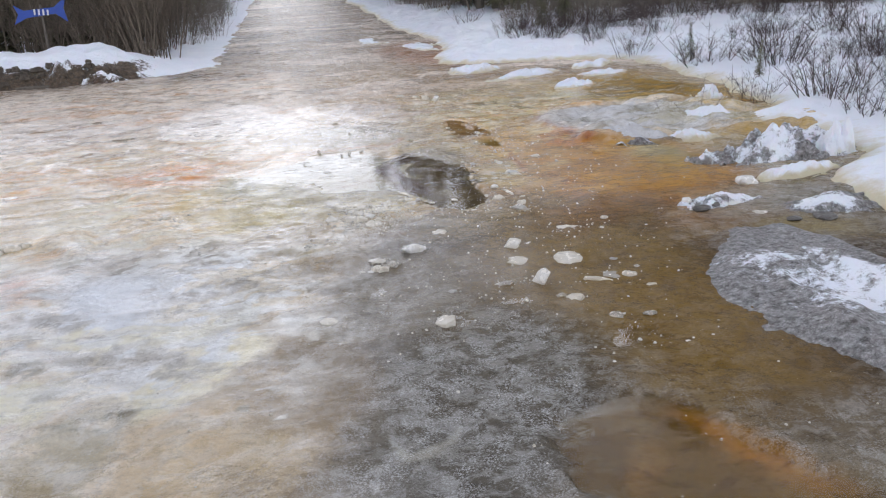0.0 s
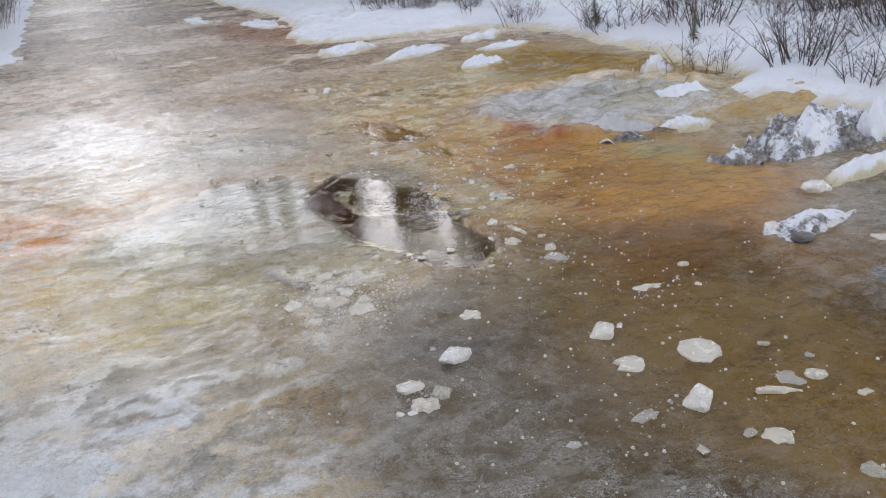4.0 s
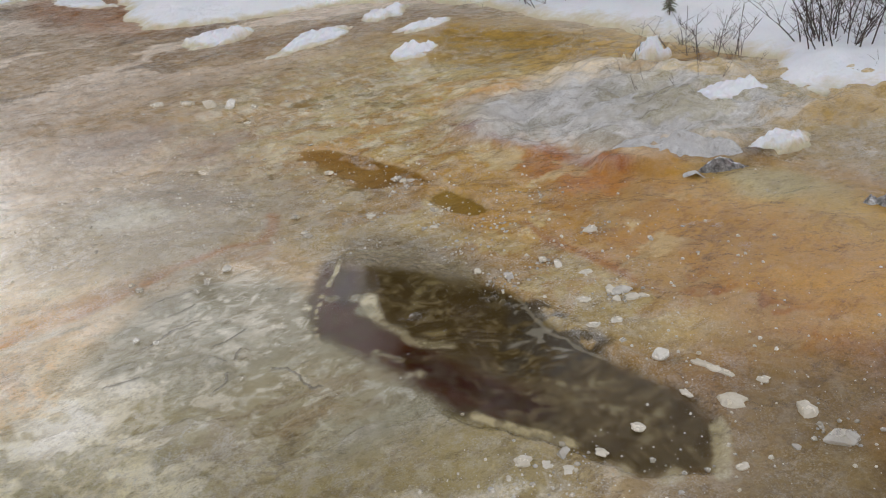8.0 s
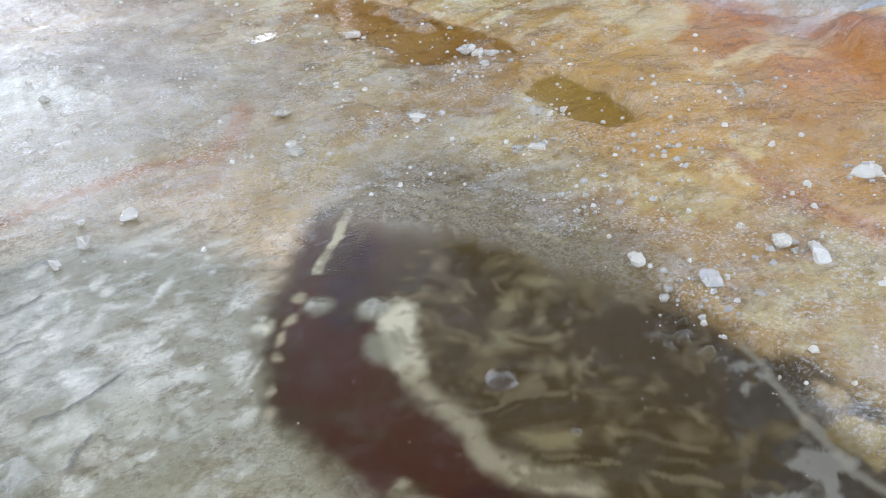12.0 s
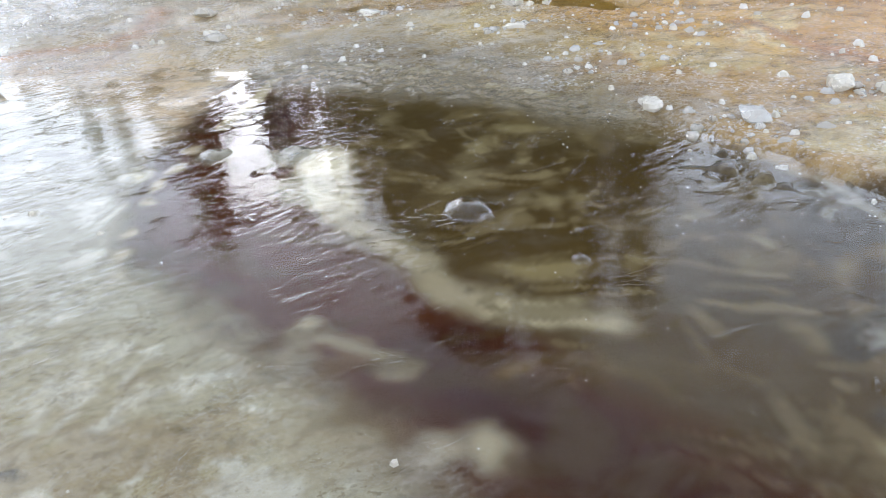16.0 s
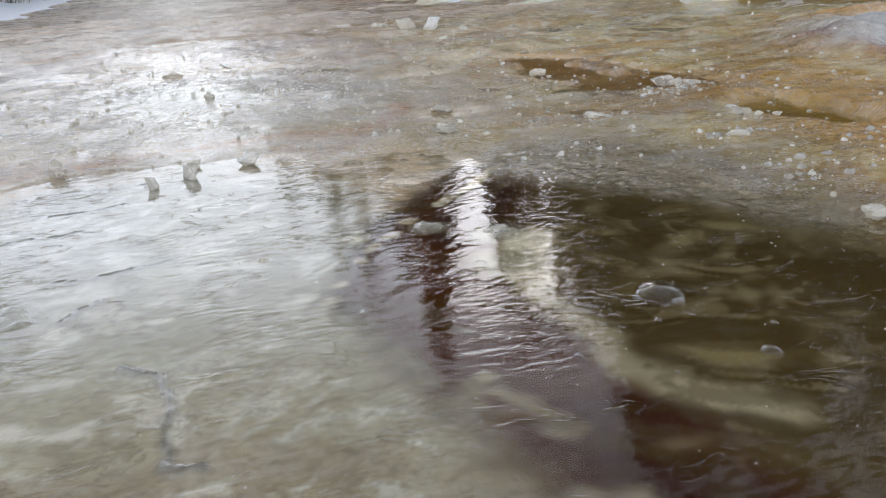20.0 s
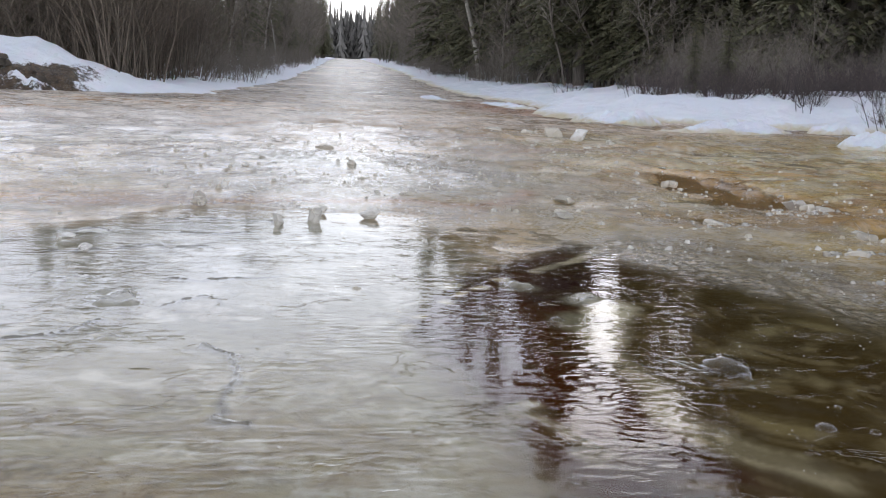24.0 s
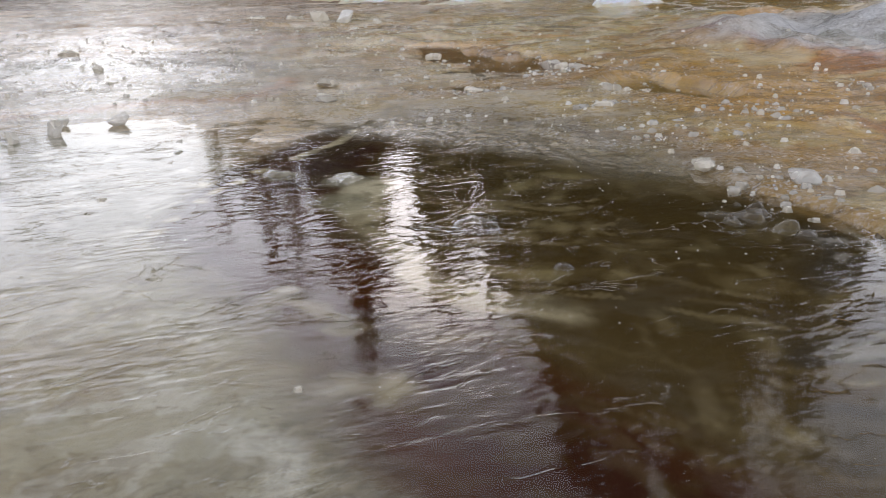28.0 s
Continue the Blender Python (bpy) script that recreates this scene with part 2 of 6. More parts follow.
def make_snow(name, dirt=0.0, grey=False):
    t = Tree(name)
    c = t.mix(t.ramp(t.noise(1.3, 5, 0.6), 0.3, 0.75), rgb(0.88, 0.90, 0.94), rgb(0.78, 0.82, 0.88))
    c = t.mix(t.ramp(t.noise(40.0, 4, 0.7), 0.60, 0.78, 0.0, 0.35), c, rgb(0.62, 0.62, 0.62))
    stain = t.attr("stain", "Fac")
    edge = t.ramp(t.math("ADD", stain, t.math("MULTIPLY", t.math("SUBTRACT", t.noise(6.0, 5, 0.7), 0.5), 1.1)), 0.30, 0.75)
    c = t.mix(edge, c, rgb(0.62, 0.55, 0.38))
    if dirt:
        soil = t.attr("soil", "Fac")
        patch = t.ramp(t.math("ADD", soil, t.math("MULTIPLY", t.math("SUBTRACT", t.noise(9.0, 8, 0.8), 0.5), 2.4)), 0.40, 0.62)
        earth = t.mix(t.ramp(t.noise(22.0, 6, 0.75), 0.35, 0.65), rgb(0.020, 0.014, 0.009), rgb(0.14, 0.095, 0.055))
        if grey:
            earth = t.mix(t.ramp(t.noise(30.0, 6, 0.8), 0.38, 0.62), rgb(0.055, 0.048, 0.042), rgb(0.36, 0.35, 0.34))
        earth = t.mix(t.ramp(t.noise(60.0, 5, 0.8), 0.58, 0.66, 0.0, 0.45), earth, rgb(0.60, 0.60, 0.60))
        c = t.mix(patch, c, earth)
    n = t.bump(t.noise(7.0, 6, 0.65), 0.8, 0.07)
    n = t.bump(t.noise(90.0, 4, 0.75), 0.6, 0.008, n)
    return t.done(c, 0.62, n, Subsurface_Weight=0.12, Subsurface_Scale=0.03)


def make_chunk_ice(name, clear=0.0):
    t = Tree(name)
    c = t.mix(t.ramp(t.noise(22.0, 5, 0.7), 0.35, 0.7), rgb(0.96, 0.95, 0.92), rgb(0.76, 0.72, 0.62))
    c = t.mix(t.ramp(t.per_object(), 0.4, 1.0, 0.0, 0.3), c, rgb(0.62, 0.52, 0.34))
    c = t.mix(t.ramp(t.per_island(), 0.2, 1.0, 0.0, 0.45), c, t.mix(1.0, c, rgb(0.70, 0.60, 0.42), "MULTIPLY"))
    n = t.bump(t.noise(50.0, 4, 0.7), 0.45, 0.01)
    return t.done(c, t.ramp(t.noise(30.0, 3), 0.3, 0.7, 0.08, 0.35), n, IOR=1.31, Transmission_Weight=clear, Subsurface_Weight=0.5 if not clear else 0.0, Subsurface_Scale=0.02)


def make_plain(name, a, b, scale, rough=0.8, bump=0.4, depth=0.01, stretch=None, vary=0.25, metal=0.0):
    t = Tree(name)
    c = t.mix(t.ramp(t.noise(scale, 5, 0.65, stretch), 0.3, 0.7), rgb(*a), rgb(*b))
    c = t.mix(t.ramp(t.per_object(), 0, 1, 0, vary), c, t.mix(1.0, c, rgb(0.45, 0.42, 0.40), "MULTIPLY"))
    c = t.mix(t.ramp(t.per_island(), 0, 1, 0, vary * 1.6), c, t.mix(1.0, c, rgb(0.40, 0.42, 0.38), "MULTIPLY"))
    n = t.bump(t.noise(scale * 3, 4, 0.7, stretch), bump, depth)
    return t.done(c, rough, n, Metallic=metal)


ICE, WATER, SNOW = make_ice(), make_water(), make_snow("old_snow")
BERM = make_snow("dirty_ploughed_snow", 1.0)
SLUSH = make_snow("grey_frozen_slush", 1.0, True)
FILM = make_film()
CHUNK, CLEAR = make_chunk_ice("pale_ice_chunk", 0.22), make_chunk_ice("clear_ice_chunk", 0.55)
NEEDLE = make_plain("spruce_needles", (0.12, 0.125, 0.070), (0.30, 0.28, 0.16), 3.0, 0.75, vary=0.5)
BARK = make_plain("grey_bark", (0.09, 0.075, 0.06), (0.20, 0.17, 0.14), 14.0, 0.85, stretch=(1, 1, 0.2))
BIRCH = make_plain("birch_bark", (0.55, 0.52, 0.46), (0.30, 0.27, 0.22), 9.0, 0.7, stretch=(0.4, 0.4, 2.5))
WILLOW = make_plain("willow_bark", (0.12, 0.092, 0.072), (0.28, 0.22, 0.165), 9.0, 0.8, vary=0.6)
BRUSH = make_plain("grey_brush", (0.20, 0.17, 0.145), (0.42, 0.36, 0.30), 9.0, 0.8, vary=0.6)
TWIG = make_plain("shrub_twig", (0.060, 0.045, 0.045), (0.13, 0.095, 0.085), 12.0, 0.8, vary=0.5)
# needles for the far woods, with distance haze put into the colour
HAZED = make_plain("hazed_needles", (0.17, 0.165, 0.15), (0.30, 0.28, 0.26), 3.0, 0.8, vary=0.4)
SOIL = make_plain("frozen_soil", (0.035, 0.028, 0.022), (0.16, 0.13, 0.10), 18.0, 0.85, 0.8, 0.02)
STONE = make_plain("wet_stone", (0.05, 0.045, 0.04), (0.15, 0.13, 0.11), 20.0, 0.35)
BLUE = make_plain("blue_paint", (0.008, 0.055, 0.33), (0.02, 0.085, 0.42), 8.0, 0.45, 0.15, 0.002)
WHITE = make_plain("white_paint", (0.75, 0.76, 0.78), (0.62, 0.63, 0.66), 20.0, 0.5, 0.1, 0.002)

# ---- noise and shapes over the plan ----


def value_noise(x, y, seed):
    g = np.random.RandomState(seed).rand(128, 128)
    xi, yi = np.floor(x).astype(int), np.floor(y).astype(int)
    fx, fy = x - xi, y - yi
    fx, fy = fx * fx * (3 - 2 * fx), fy * fy * (3 - 2 * fy)
    a, b = g[xi % 128, yi % 128], g[(xi + 1) % 128, yi % 128]
    c, d = g[xi % 128, (yi + 1) % 128], g[(xi + 1) % 128, (yi + 1) % 128]
    return (a * (1 - fx) + b * fx) * (1 - fy) + (c * (1 - fx) + d * fx) * fy


def fbm(x, y, scale, octaves, seed, gain=0.5):
    """Fractal noise, about -1 to 1; scale: features a metre."""
    out, amp, total = 0.0, 1.0, 0.0
    for n in range(octaves):
        out = out + amp * (value_noise(x * scale * 2**n + 17.3 * n, y * scale * 2**n + 9.1 * n, seed + n) * 2 - 1)
        total, amp = total + amp, amp * gain
    return out / total * 1.6


def smooth(v, a, b):
    t = np.clip((v - a) / (b - a), 0, 1)
    return t * t * (3 - 2 * t)


def spacing(stops):
    """Grid lines: stops of (place, step up to the next)."""
    out = []
    for (a, step), (b, _) in zip(stops, stops[1:]):
        out += list(np.linspace(a, b, max(1, round((b - a) / step)), endpoint=False))
    return np.array(out + [stops[-1][0]])


def far_lines(a, b, first, ratio=1.35):
    out, step = [a], first
    while abs(out[-1]) < abs(b):
        step *= ratio
        out.append(out[-1] + math.copysign(step, b - a))
    return out[1:]


def grid_mesh(name, xs, ys, z, material, keep=None):
    """A height sheet over the lines xs, ys."""
    nx, ny = len(xs), len(ys)
    co = np.empty((ny, nx, 3), np.float32)
    co[..., 0], co[..., 1], co[..., 2] = xs[None, :], ys[:, None], z
    i = np.arange(nx * ny).reshape(ny, nx)
    quads = np.stack([i[:-1, :-1], i[:-1, 1:], i[1:, 1:], i[1:, :-1]], -1)
    quads = quads[keep] if keep is not None else quads.reshape(-1, 4)
    me = bpy.data.meshes.new(name)
    me.vertices.add(nx * ny)
    me.vertices.foreach_set("co", co.ravel())
    me.loops.add(quads.size)
    me.loops.foreach_set("vertex_index", quads.ravel().astype(np.int32))
    me.polygons.add(len(quads))
    me.polygons.foreach_set("loop_start", np.arange(0, quads.size, 4, dtype=np.int32))
    me.polygons.foreach_set("use_smooth", np.ones(len(quads), bool))
    me.update(calc_edges=True)
    me.materials.append(material)
    return me


def add_attr(me, name, values, kind="FLOAT"):
    a = me.attributes.new(name, kind, "POINT")
    a.data.foreach_set("color" if kind == "FLOAT_COLOR" else "value", np.ascontiguousarray(values, np.float32).ravel())

# ---- the ice sheet ----
GX = np.array(sorted([*far_lines(-14, -3000, 0.4), *spacing([(-14, 0.25), (-6, 0.10), (-3, 0.04), (-0.6, 0.014), (0.7, 0.008), (1.05, 0.0048), (2.0, 0.008), (2.6, 0.016), (3.6, 0.04), (6, 0.15), (12, 1)]), *far_lines(12, 3000, 0.4)]))
GY = np.array(sorted([*far_lines(-10, -3000, 0.4), *spacing([(-10, 0.2), (-2, 0.08), (1.5, 0.03), (2.4, 0.016), (5.0, 0.010), (6.0, 0.0048), (7.25, 0.010), (8.2, 0.02), (9.4, 0.05), (14, 0.25), (40, 2.0), (220, 1)]), *far_lines(220, 4000, 8)]))
X, Y = np.meshgrid(GX, GY)


def road_rise(y):
    """The road sinks a little, then climbs gently to a crest far ahead."""
    y = np.asarray(y, float)
    return 0.0195 * np.clip(y - 24, 0, 160) * smooth(y, 20, 45) - 0.07 * smooth(y, 10.7, 15)


WX = X + 0.16 * fbm(X, Y, 1.6, 4, 11) + 0.035 * fbm(X, Y, 9.0, 3, 12)
WY = Y + 0.16 * fbm(X, Y, 1.6, 4, 21) + 0.035 * fbm(X, Y, 9.0, 3, 22)
NX = X + 0.045 * fbm(X, Y, 5.0, 4, 31) + 0.012 * fbm(X, Y, 30.0, 2, 32)
NY = Y + 0.045 * fbm(X, Y, 5.0, 4, 41) + 0.012 * fbm(X, Y, 30.0, 2, 42)
SX = X + 0.010 * fbm(X, Y, 11.0, 3, 33) + 0.004 * fbm(X, Y, 55.0, 2, 34)
SY = Y + 0.010 * fbm(X, Y, 11.0, 3, 43) + 0.004 * fbm(X, Y, 55.0, 2, 44)
GRAIN = fbm(X, Y, 12.0, 4, 51)

tint = np.empty((*X.shape, 4), np.float32)
tint[:] = (0.50, 0.50, 0.47, 1)
frost = np.full(X.shape, 0.6)
wet = np.zeros(X.shape)
dip = np.zeros(X.shape)


def window(x0, x1, y0, y1):
    """The part of the grid between two corners."""
    return slice(*np.searchsorted(GY, (y0, y1))), slice(*np.searchsorted(GX, (x0, x1)))


def blot(x, y, rx, ry, angle=0, soft=0.5, fine=False):
    """How far each place lies in a ragged oval, 0 to 1."""
    reach = max(rx, ry) * (1 + soft) + (0.12 if fine else 0.45)
    w = window(x - reach, x + reach, y - reach, y + reach)
    px, py = (NX[w], NY[w]) if fine else (WX[w], WY[w])
    c, s = math.cos(radians(angle)), math.sin(radians(angle))
    u, v = ((px - x) * c + (py - y) * s) / rx, ((py - y) * c - (px - x) * s) / ry
    out = np.zeros(X.shape)
    out[w] = 1 - smooth(np.sqrt(u * u + v * v), 1 - soft, 1 + soft)
    return out


def stain(x, y, rx, ry, angle, colour, amount=0.9, soft=0.5, fine=False, dry=None, shine=0.0, depth=0.0):
    m = blot(x, y, rx, ry, angle, soft, fine) * amount
    tint[..., :3] += m[..., None] * (np.array(colour, np.float32) - tint[..., :3])
    if dry is not None:
        frost[:] += m * (dry - frost)
    wet[:] = np.maximum(wet, m * shine)
    dip[:] += m * depth


def off_line(points, px, py):
    """How far each place lies from a line through points."""
    best = np.full(px.shape, 9.0)
    for (ax, ay), (bx, by) in zip(points, points[1:]):
        dx, dy = bx - ax, by - ay
        k = np.clip(((px - ax) * dx + (py - ay) * dy) / (dx * dx + dy * dy), 0, 1)
        best = np.minimum(best, np.hypot(px - ax - k * dx, py - ay - k * dy))
    return best


def around(points, reach):
    return window(min(p[0] for p in points) - reach, max(p[0] for p in points) + reach, min(p[1] for p in points) - reach, max(p[1] for p in points) + reach)


def streak(points, width, colour, amount=0.9, soft=0.6, depth=0.0):
    """A ragged band along a few points."""
    w = around(points, width * 2 + 0.12)
    m = (1 - smooth(off_line(points, NX[w], NY[w]) / width, 1 - soft, 1 + soft)) * amount
    tint[w][..., :3] += m[..., None] * (np.array(colour, np.float32) - tint[w][..., :3])
    dip[w] += m * depth


CREAM, WHITEICE = (0.90, 0.85, 0.62), (0.72, 0.73, 0.72)

# broad fields
vein = np.zeros(X.shape)
speck = np.zeros(X.shape)


def patches(mask, sx, sy, seed, low, high, colour, amount, fine=0.0, octaves=5):
    """Ragged patches with clear edges, where the mask lets them."""
    rows, cols = np.flatnonzero(mask.max(1) > 0.001), np.flatnonzero(mask.max(0) > 0.001)
    w = slice(rows[0], rows[-1] + 1), slice(cols[0], cols[-1] + 1)
    n = fbm(WX[w] * sx + fine * GRAIN[w], WY[w] * sy, 1.0, octaves, seed, 0.55)
    m = smooth(n, low, high) * mask[w] * amount
    tint[w][..., :3] += m[..., None] * (np.array(colour, np.float32) - tint[w][..., :3])


stain(-2.0, 7.0, 3.0, 6.5, 0, (0.78, 0.81, 0.84), 0.95, 0.5, dry=1.0)
stain(0.3, 4.6, 1.3, 3.2, 0, (0.80, 0.80, 0.78), 0.9, 0.5, dry=0.9)
stain(0.6, 9.2, 1.3, 1.6, 0, (0.66, 0.67, 0.66), 0.75, 0.6, dry=0.9)
stain(1.5, 8.8, 0.9, 2.2, 0, (0.62, 0.52, 0.38), 0.85, 0.6, dry=0.7)
stain(2.6, 8.4, 1.4, 2.4, 0, (0.54, 0.40, 0.18), 0.95, 0.5, dry=0.4)
stain(3.0, 9.8, 1.2, 1.2, 0, (0.44, 0.34, 0.14), 0.8, 0.6, dry=0.4)
stain(2.4, 13.0, 1.7, 3.2, 0, (0.38, 0.29, 0.16), 0.8, 0.6)
stain(1.9, 26.0, 4.0, 14.0, 0, (0.34, 0.29, 0.22), 0.9, 0.5)
ahead = smooth(Y, 9.5, 12.5) * (1 - smooth(Y, 60, 120))
patches(ahead, 0.45, 0.8, 61, -0.05, 0.15, (0.24, 0.175, 0.10), 0.9, 0, 4)
patches(ahead, 0.9, 2.2, 60, 0.2, 0.35, (0.13, 0.10, 0.07), 0.8, 0.1, 4)
patches(ahead, 0.6, 1.2, 64, 0.14, 0.24, (0.72, 0.72, 0.73), 0.85, 0.05, 4)
left_side = smooth(-X, -1.2, -0.4) * (1 - smooth(Y, 12, 16))
# white slabs of frozen overflow, the clear grey ice between them, and stained edges
patches(left_side, 0.9, 1.7, 62, 0.02, 0.10, (0.48, 0.47, 0.44), 0.6, 0, 4)
patches(left_side, 2.0, 4.4, 65, 0.10, 0.20, (0.36, 0.33, 0.26), 0.65, 0.2)
patches(left_side, 1.1, 2.0, 66, -0.05, 0.04, (0.86, 0.87, 0.88), 0.92, 0.05, 3)
patches(left_side, 2.1, 3.6, 63, 0.12, 0.2, (0.50, 0.48, 0.42), 0.6, 0.1, 4)
patches(left_side * smooth(7.0 - Y, 0, 2.0), 1.3, 1.6, 67, 0.04, 0.14, (0.86, 0.78, 0.56), 0.8, 0.05, 3)
patches(left_side * smooth(5.5 - Y, 0, 1.5), 1.6, 3.0, 68, 0.20, 0.30, (0.22, 0.19, 0.11), 0.8, 0.15, 4)
patches(left_side, 3.2, 8.5, 69, 0.22, 0.34, (0.28, 0.20, 0.11), 0.85, 0.3)
patches(left_side * smooth(Y - 6.0, 0, 1.0), 0.6, 3.2, 70, 0.22, 0.42, (0.52, 0.34, 0.18), 0.7, 0.1)
patches(left_side, 5.0, 9.0, 72, 0.12, 0.24, (0.90, 0.91, 0.92), 0.75, 0.3)
stain(1.0, 8.6, 0.7, 1.1, 0, (0.68, 0.64, 0.57), 0.75, 0.6, shine=0.8)
stain(0.70, 6.15, 0.80, 0.72, 0, (0.52, 0.44, 0.21), 0.65, 0.5, dry=0.4)
stain(0.62, 4.90, 0.32, 0.40, 10, (0.34, 0.25, 0.08), 0.75, 0.6, dry=0.3)
stain(1.2, 5.7, 0.4, 0.5, 0, (0.44, 0.37, 0.20), 0.55, 0.6, dry=0.3)
patches(blot(0.75, 5.6, 1.0, 1.4, 0, 0.5), 2.4, 2.8, 73, -0.1, 0.06, (0.80, 0.79, 0.74), 0.8, 0.1, 4)
patches(blot(0.75, 5.6, 1.0, 1.4, 0, 0.5), 4.0, 6.0, 74, 0.15, 0.32, (0.30, 0.22, 0.07), 0.45, 0.2)
stain(0.45, 5.55, 0.16, 0.62, 8, (0.60, 0.60, 0.55), 0.6, 0.6, fine=True)
stain(0.95, 6.75, 0.65, 0.6, 0, (0.52, 0.50, 0.40), 0.7, 0.6)
stain(2.02, 6.9, 0.36, 1.1, 0, (0.70, 0.58, 0.36), 0.85, 0.6, dry=0.6)
stain(2.0, 7.45, 0.5, 0.5, 0, (0.76, 0.65, 0.47), 0.7, 0.6, dry=0.7)
stain(1.9, 5.0, 0.6, 0.6, 0, (0.16, 0.105, 0.03), 0.92, 0.6, dry=0.15, shine=0.6)
# smooth slabs with clear edges
stain(0.05, 3.85, 0.50, 0.62, 20, CREAM, 0.85, 0.12, dry=0.9)
stain(0.12, 6.20, 0.34, 0.18, 100, (0.86, 0.88, 0.90), 0.85, 0.12, dry=0.9)
stain(0.66, 5.42, 0.24, 0.12, 95, (0.84, 0.84, 0.80), 0.8, 0.12, dry=0.9)
stain(-0.49, 5.42, 0.28, 0.10, 104, (0.92, 0.93, 0.94), 0.95, 0.2, dry=1.0, depth=-0.02)
stain(-0.12, 4.70, 0.40, 0.26, 115, (0.90, 0.90, 0.88), 0.85, 0.15, dry=0.9)
stain(-0.9, 6.3, 0.6, 0.25, 95, (0.84, 0.87, 0.90), 0.8, 0.12, dry=0.9)
stain(-1.2, 4.2, 0.6, 0.4, 60, (0.88, 0.89, 0.90), 0.8, 0.12, dry=0.9)
stain(0.10, 9.6, 0.6, 1.3, 10, (0.66, 0.70, 0.74), 0.8, 0.15, dry=0.7, shine=0.5)
stain(-0.16, 4.32, 0.42, 0.24, 100, WHITEICE, 0.6, 0.6)
patches(blot(0.1, 3.8, 0.9, 1.1, 20, 0.4), 2.2, 4.5, 75, 0.15, 0.3, (0.40, 0.33, 0.20), 0.75, 0.3)
patches(blot(0.1, 3.8, 0.9, 1.1, 20, 0.4), 2.8, 3.4, 76, 0.1, 0.25, (0.90, 0.90, 0.88), 0.8, 0.3)
stain(0.58, 3.25, 0.50, 0.22, 48, (0.17, 0.135, 0.075), 0.85, 0.6, dry=0.3)
stain(0.72, 2.75, 0.50, 0.36, 40, (0.15, 0.115, 0.07), 0.88, 0.5, dry=0.25)
stain(0.68, 4.15, 0.30, 0.20, 60, (0.44, 0.31, 0.10), 0.7, 0.7, dry=0.4)
stain(3.0, 3.3, 1.0, 1.3, 0, (0.11, 0.082, 0.05), 0.9, 0.5, dry=0.3)
stain(1.24, 3.35, 1.00, 0.46, 110, (0.052, 0.044, 0.034), 0.97, 0.45, dry=0.22, shine=0.4)
stain(1.30, 4.3, 0.75, 0.42, 90, (0.095, 0.073, 0.042), 0.92, 0.5, dry=0.25, shine=0.5)
vein[:] = np.maximum(vein, 0.25 * blot(1.2, 3.4, 0.95, 0.45, 110, 0.4))
stain(-0.67, 4.65, 0.30, 0.14, 105, (0.62, 0.46, 0.36), 0.7, 0.6)
stain(-0.15, 7.16, 0.50, 0.24, 10, (0.52, 0.26, 0.09), 0.9, 0.6)
patches(blot(-0.15, 7.16, 0.6, 0.3, 10, 0.5), 2.5, 7.0, 77, 0.05, 0.2, (0.74, 0.64, 0.54), 0.7, 0.2)
stain(-0.60, 7.4, 0.5, 0.15, 10, (0.55, 0.38, 0.22), 0.5, 0.7)
# amber run-off along the bank
stain(2.80, 6.2, 0.75, 1.7, 0, (0.37, 0.195, 0.034), 0.95, 0.4, dry=0.2, shine=0.75)
patches(blot(2.8, 6.3, 1.0, 1.9, 0, 0.5), 1.6, 2.4, 92, 0.0, 0.35, (0.235, 0.112, 0.017), 0.75, 0.1)
patches(blot(2.7, 6.8, 1.0, 1.9, 0, 0.5), 1.9, 3.0, 93, 0.05, 0.35, (0.50, 0.36, 0.13), 0.7, 0.15)
stain(3.10, 5.83, 0.62, 0.50, 100, (0.34, 0.175, 0.026), 0.8, 0.5, dry=0.1, shine=0.8)
stain(2.98, 6.95, 0.70, 0.24, -80, (0.40, 0.20, 0.036), 0.7, 0.6, dry=0.2)
stain(2.32, 6.3, 0.34, 0.12, 100, (0.40, 0.25, 0.15), 0.6, 0.6, dry=0.2)
stain(2.42, 5.86, 0.38, 0.20, 88, (0.30, 0.135, 0.018), 0.85, 0.5, dry=0.1, shine=0.8)
stain(2.45, 5.10, 0.38, 0.28, 68, (0.13, 0.066, 0.010), 0.9, 0.5, dry=0.1, shine=0.9)
stain(2.15, 4.30, 0.80, 0.50, 75, (0.095, 0.062, 0.014), 0.97, 0.4, dry=0.08, shine=0.8)
stain(2.45, 3.45, 0.75, 0.42, 80, (0.105, 0.066, 0.014), 0.97, 0.4, dry=0.08, shine=0.8)
stain(1.85, 2.43, 0.50, 0.32, 115, (0.115, 0.080, 0.028), 0.98, 0.15, dry=0.0, shine=1.0, depth=0.045)
stain(1.92, 2.50, 0.22, 0.07, 115, (0.23, 0.115, 0.018), 0.75, 0.7, fine=True)
stain(1.68, 2.45, 0.10, 0.05, 60, (0.20, 0.12, 0.03), 0.6, 0.8, fine=True)
patches(blot(2.3, 4.3, 0.9, 1.3, 90, 0.5), 4.0, 6.0, 78, 0.2, 0.45, (0.30, 0.22, 0.10), 0.6, 0.3)
stain(4.50, 9.3, 0.80, 1.6, 0, (0.38, 0.27, 0.05), 0.95, 0.5, dry=0.1, shine=0.9)
stain(3.6, 9.2, 0.8, 1.6, 0, (0.46, 0.40, 0.22), 0.5, 0.6)
stain(4.15, 5.0, 0.7, 0.9, 0, (0.22, 0.19, 0.13), 0.8, 0.5, dry=0.6)
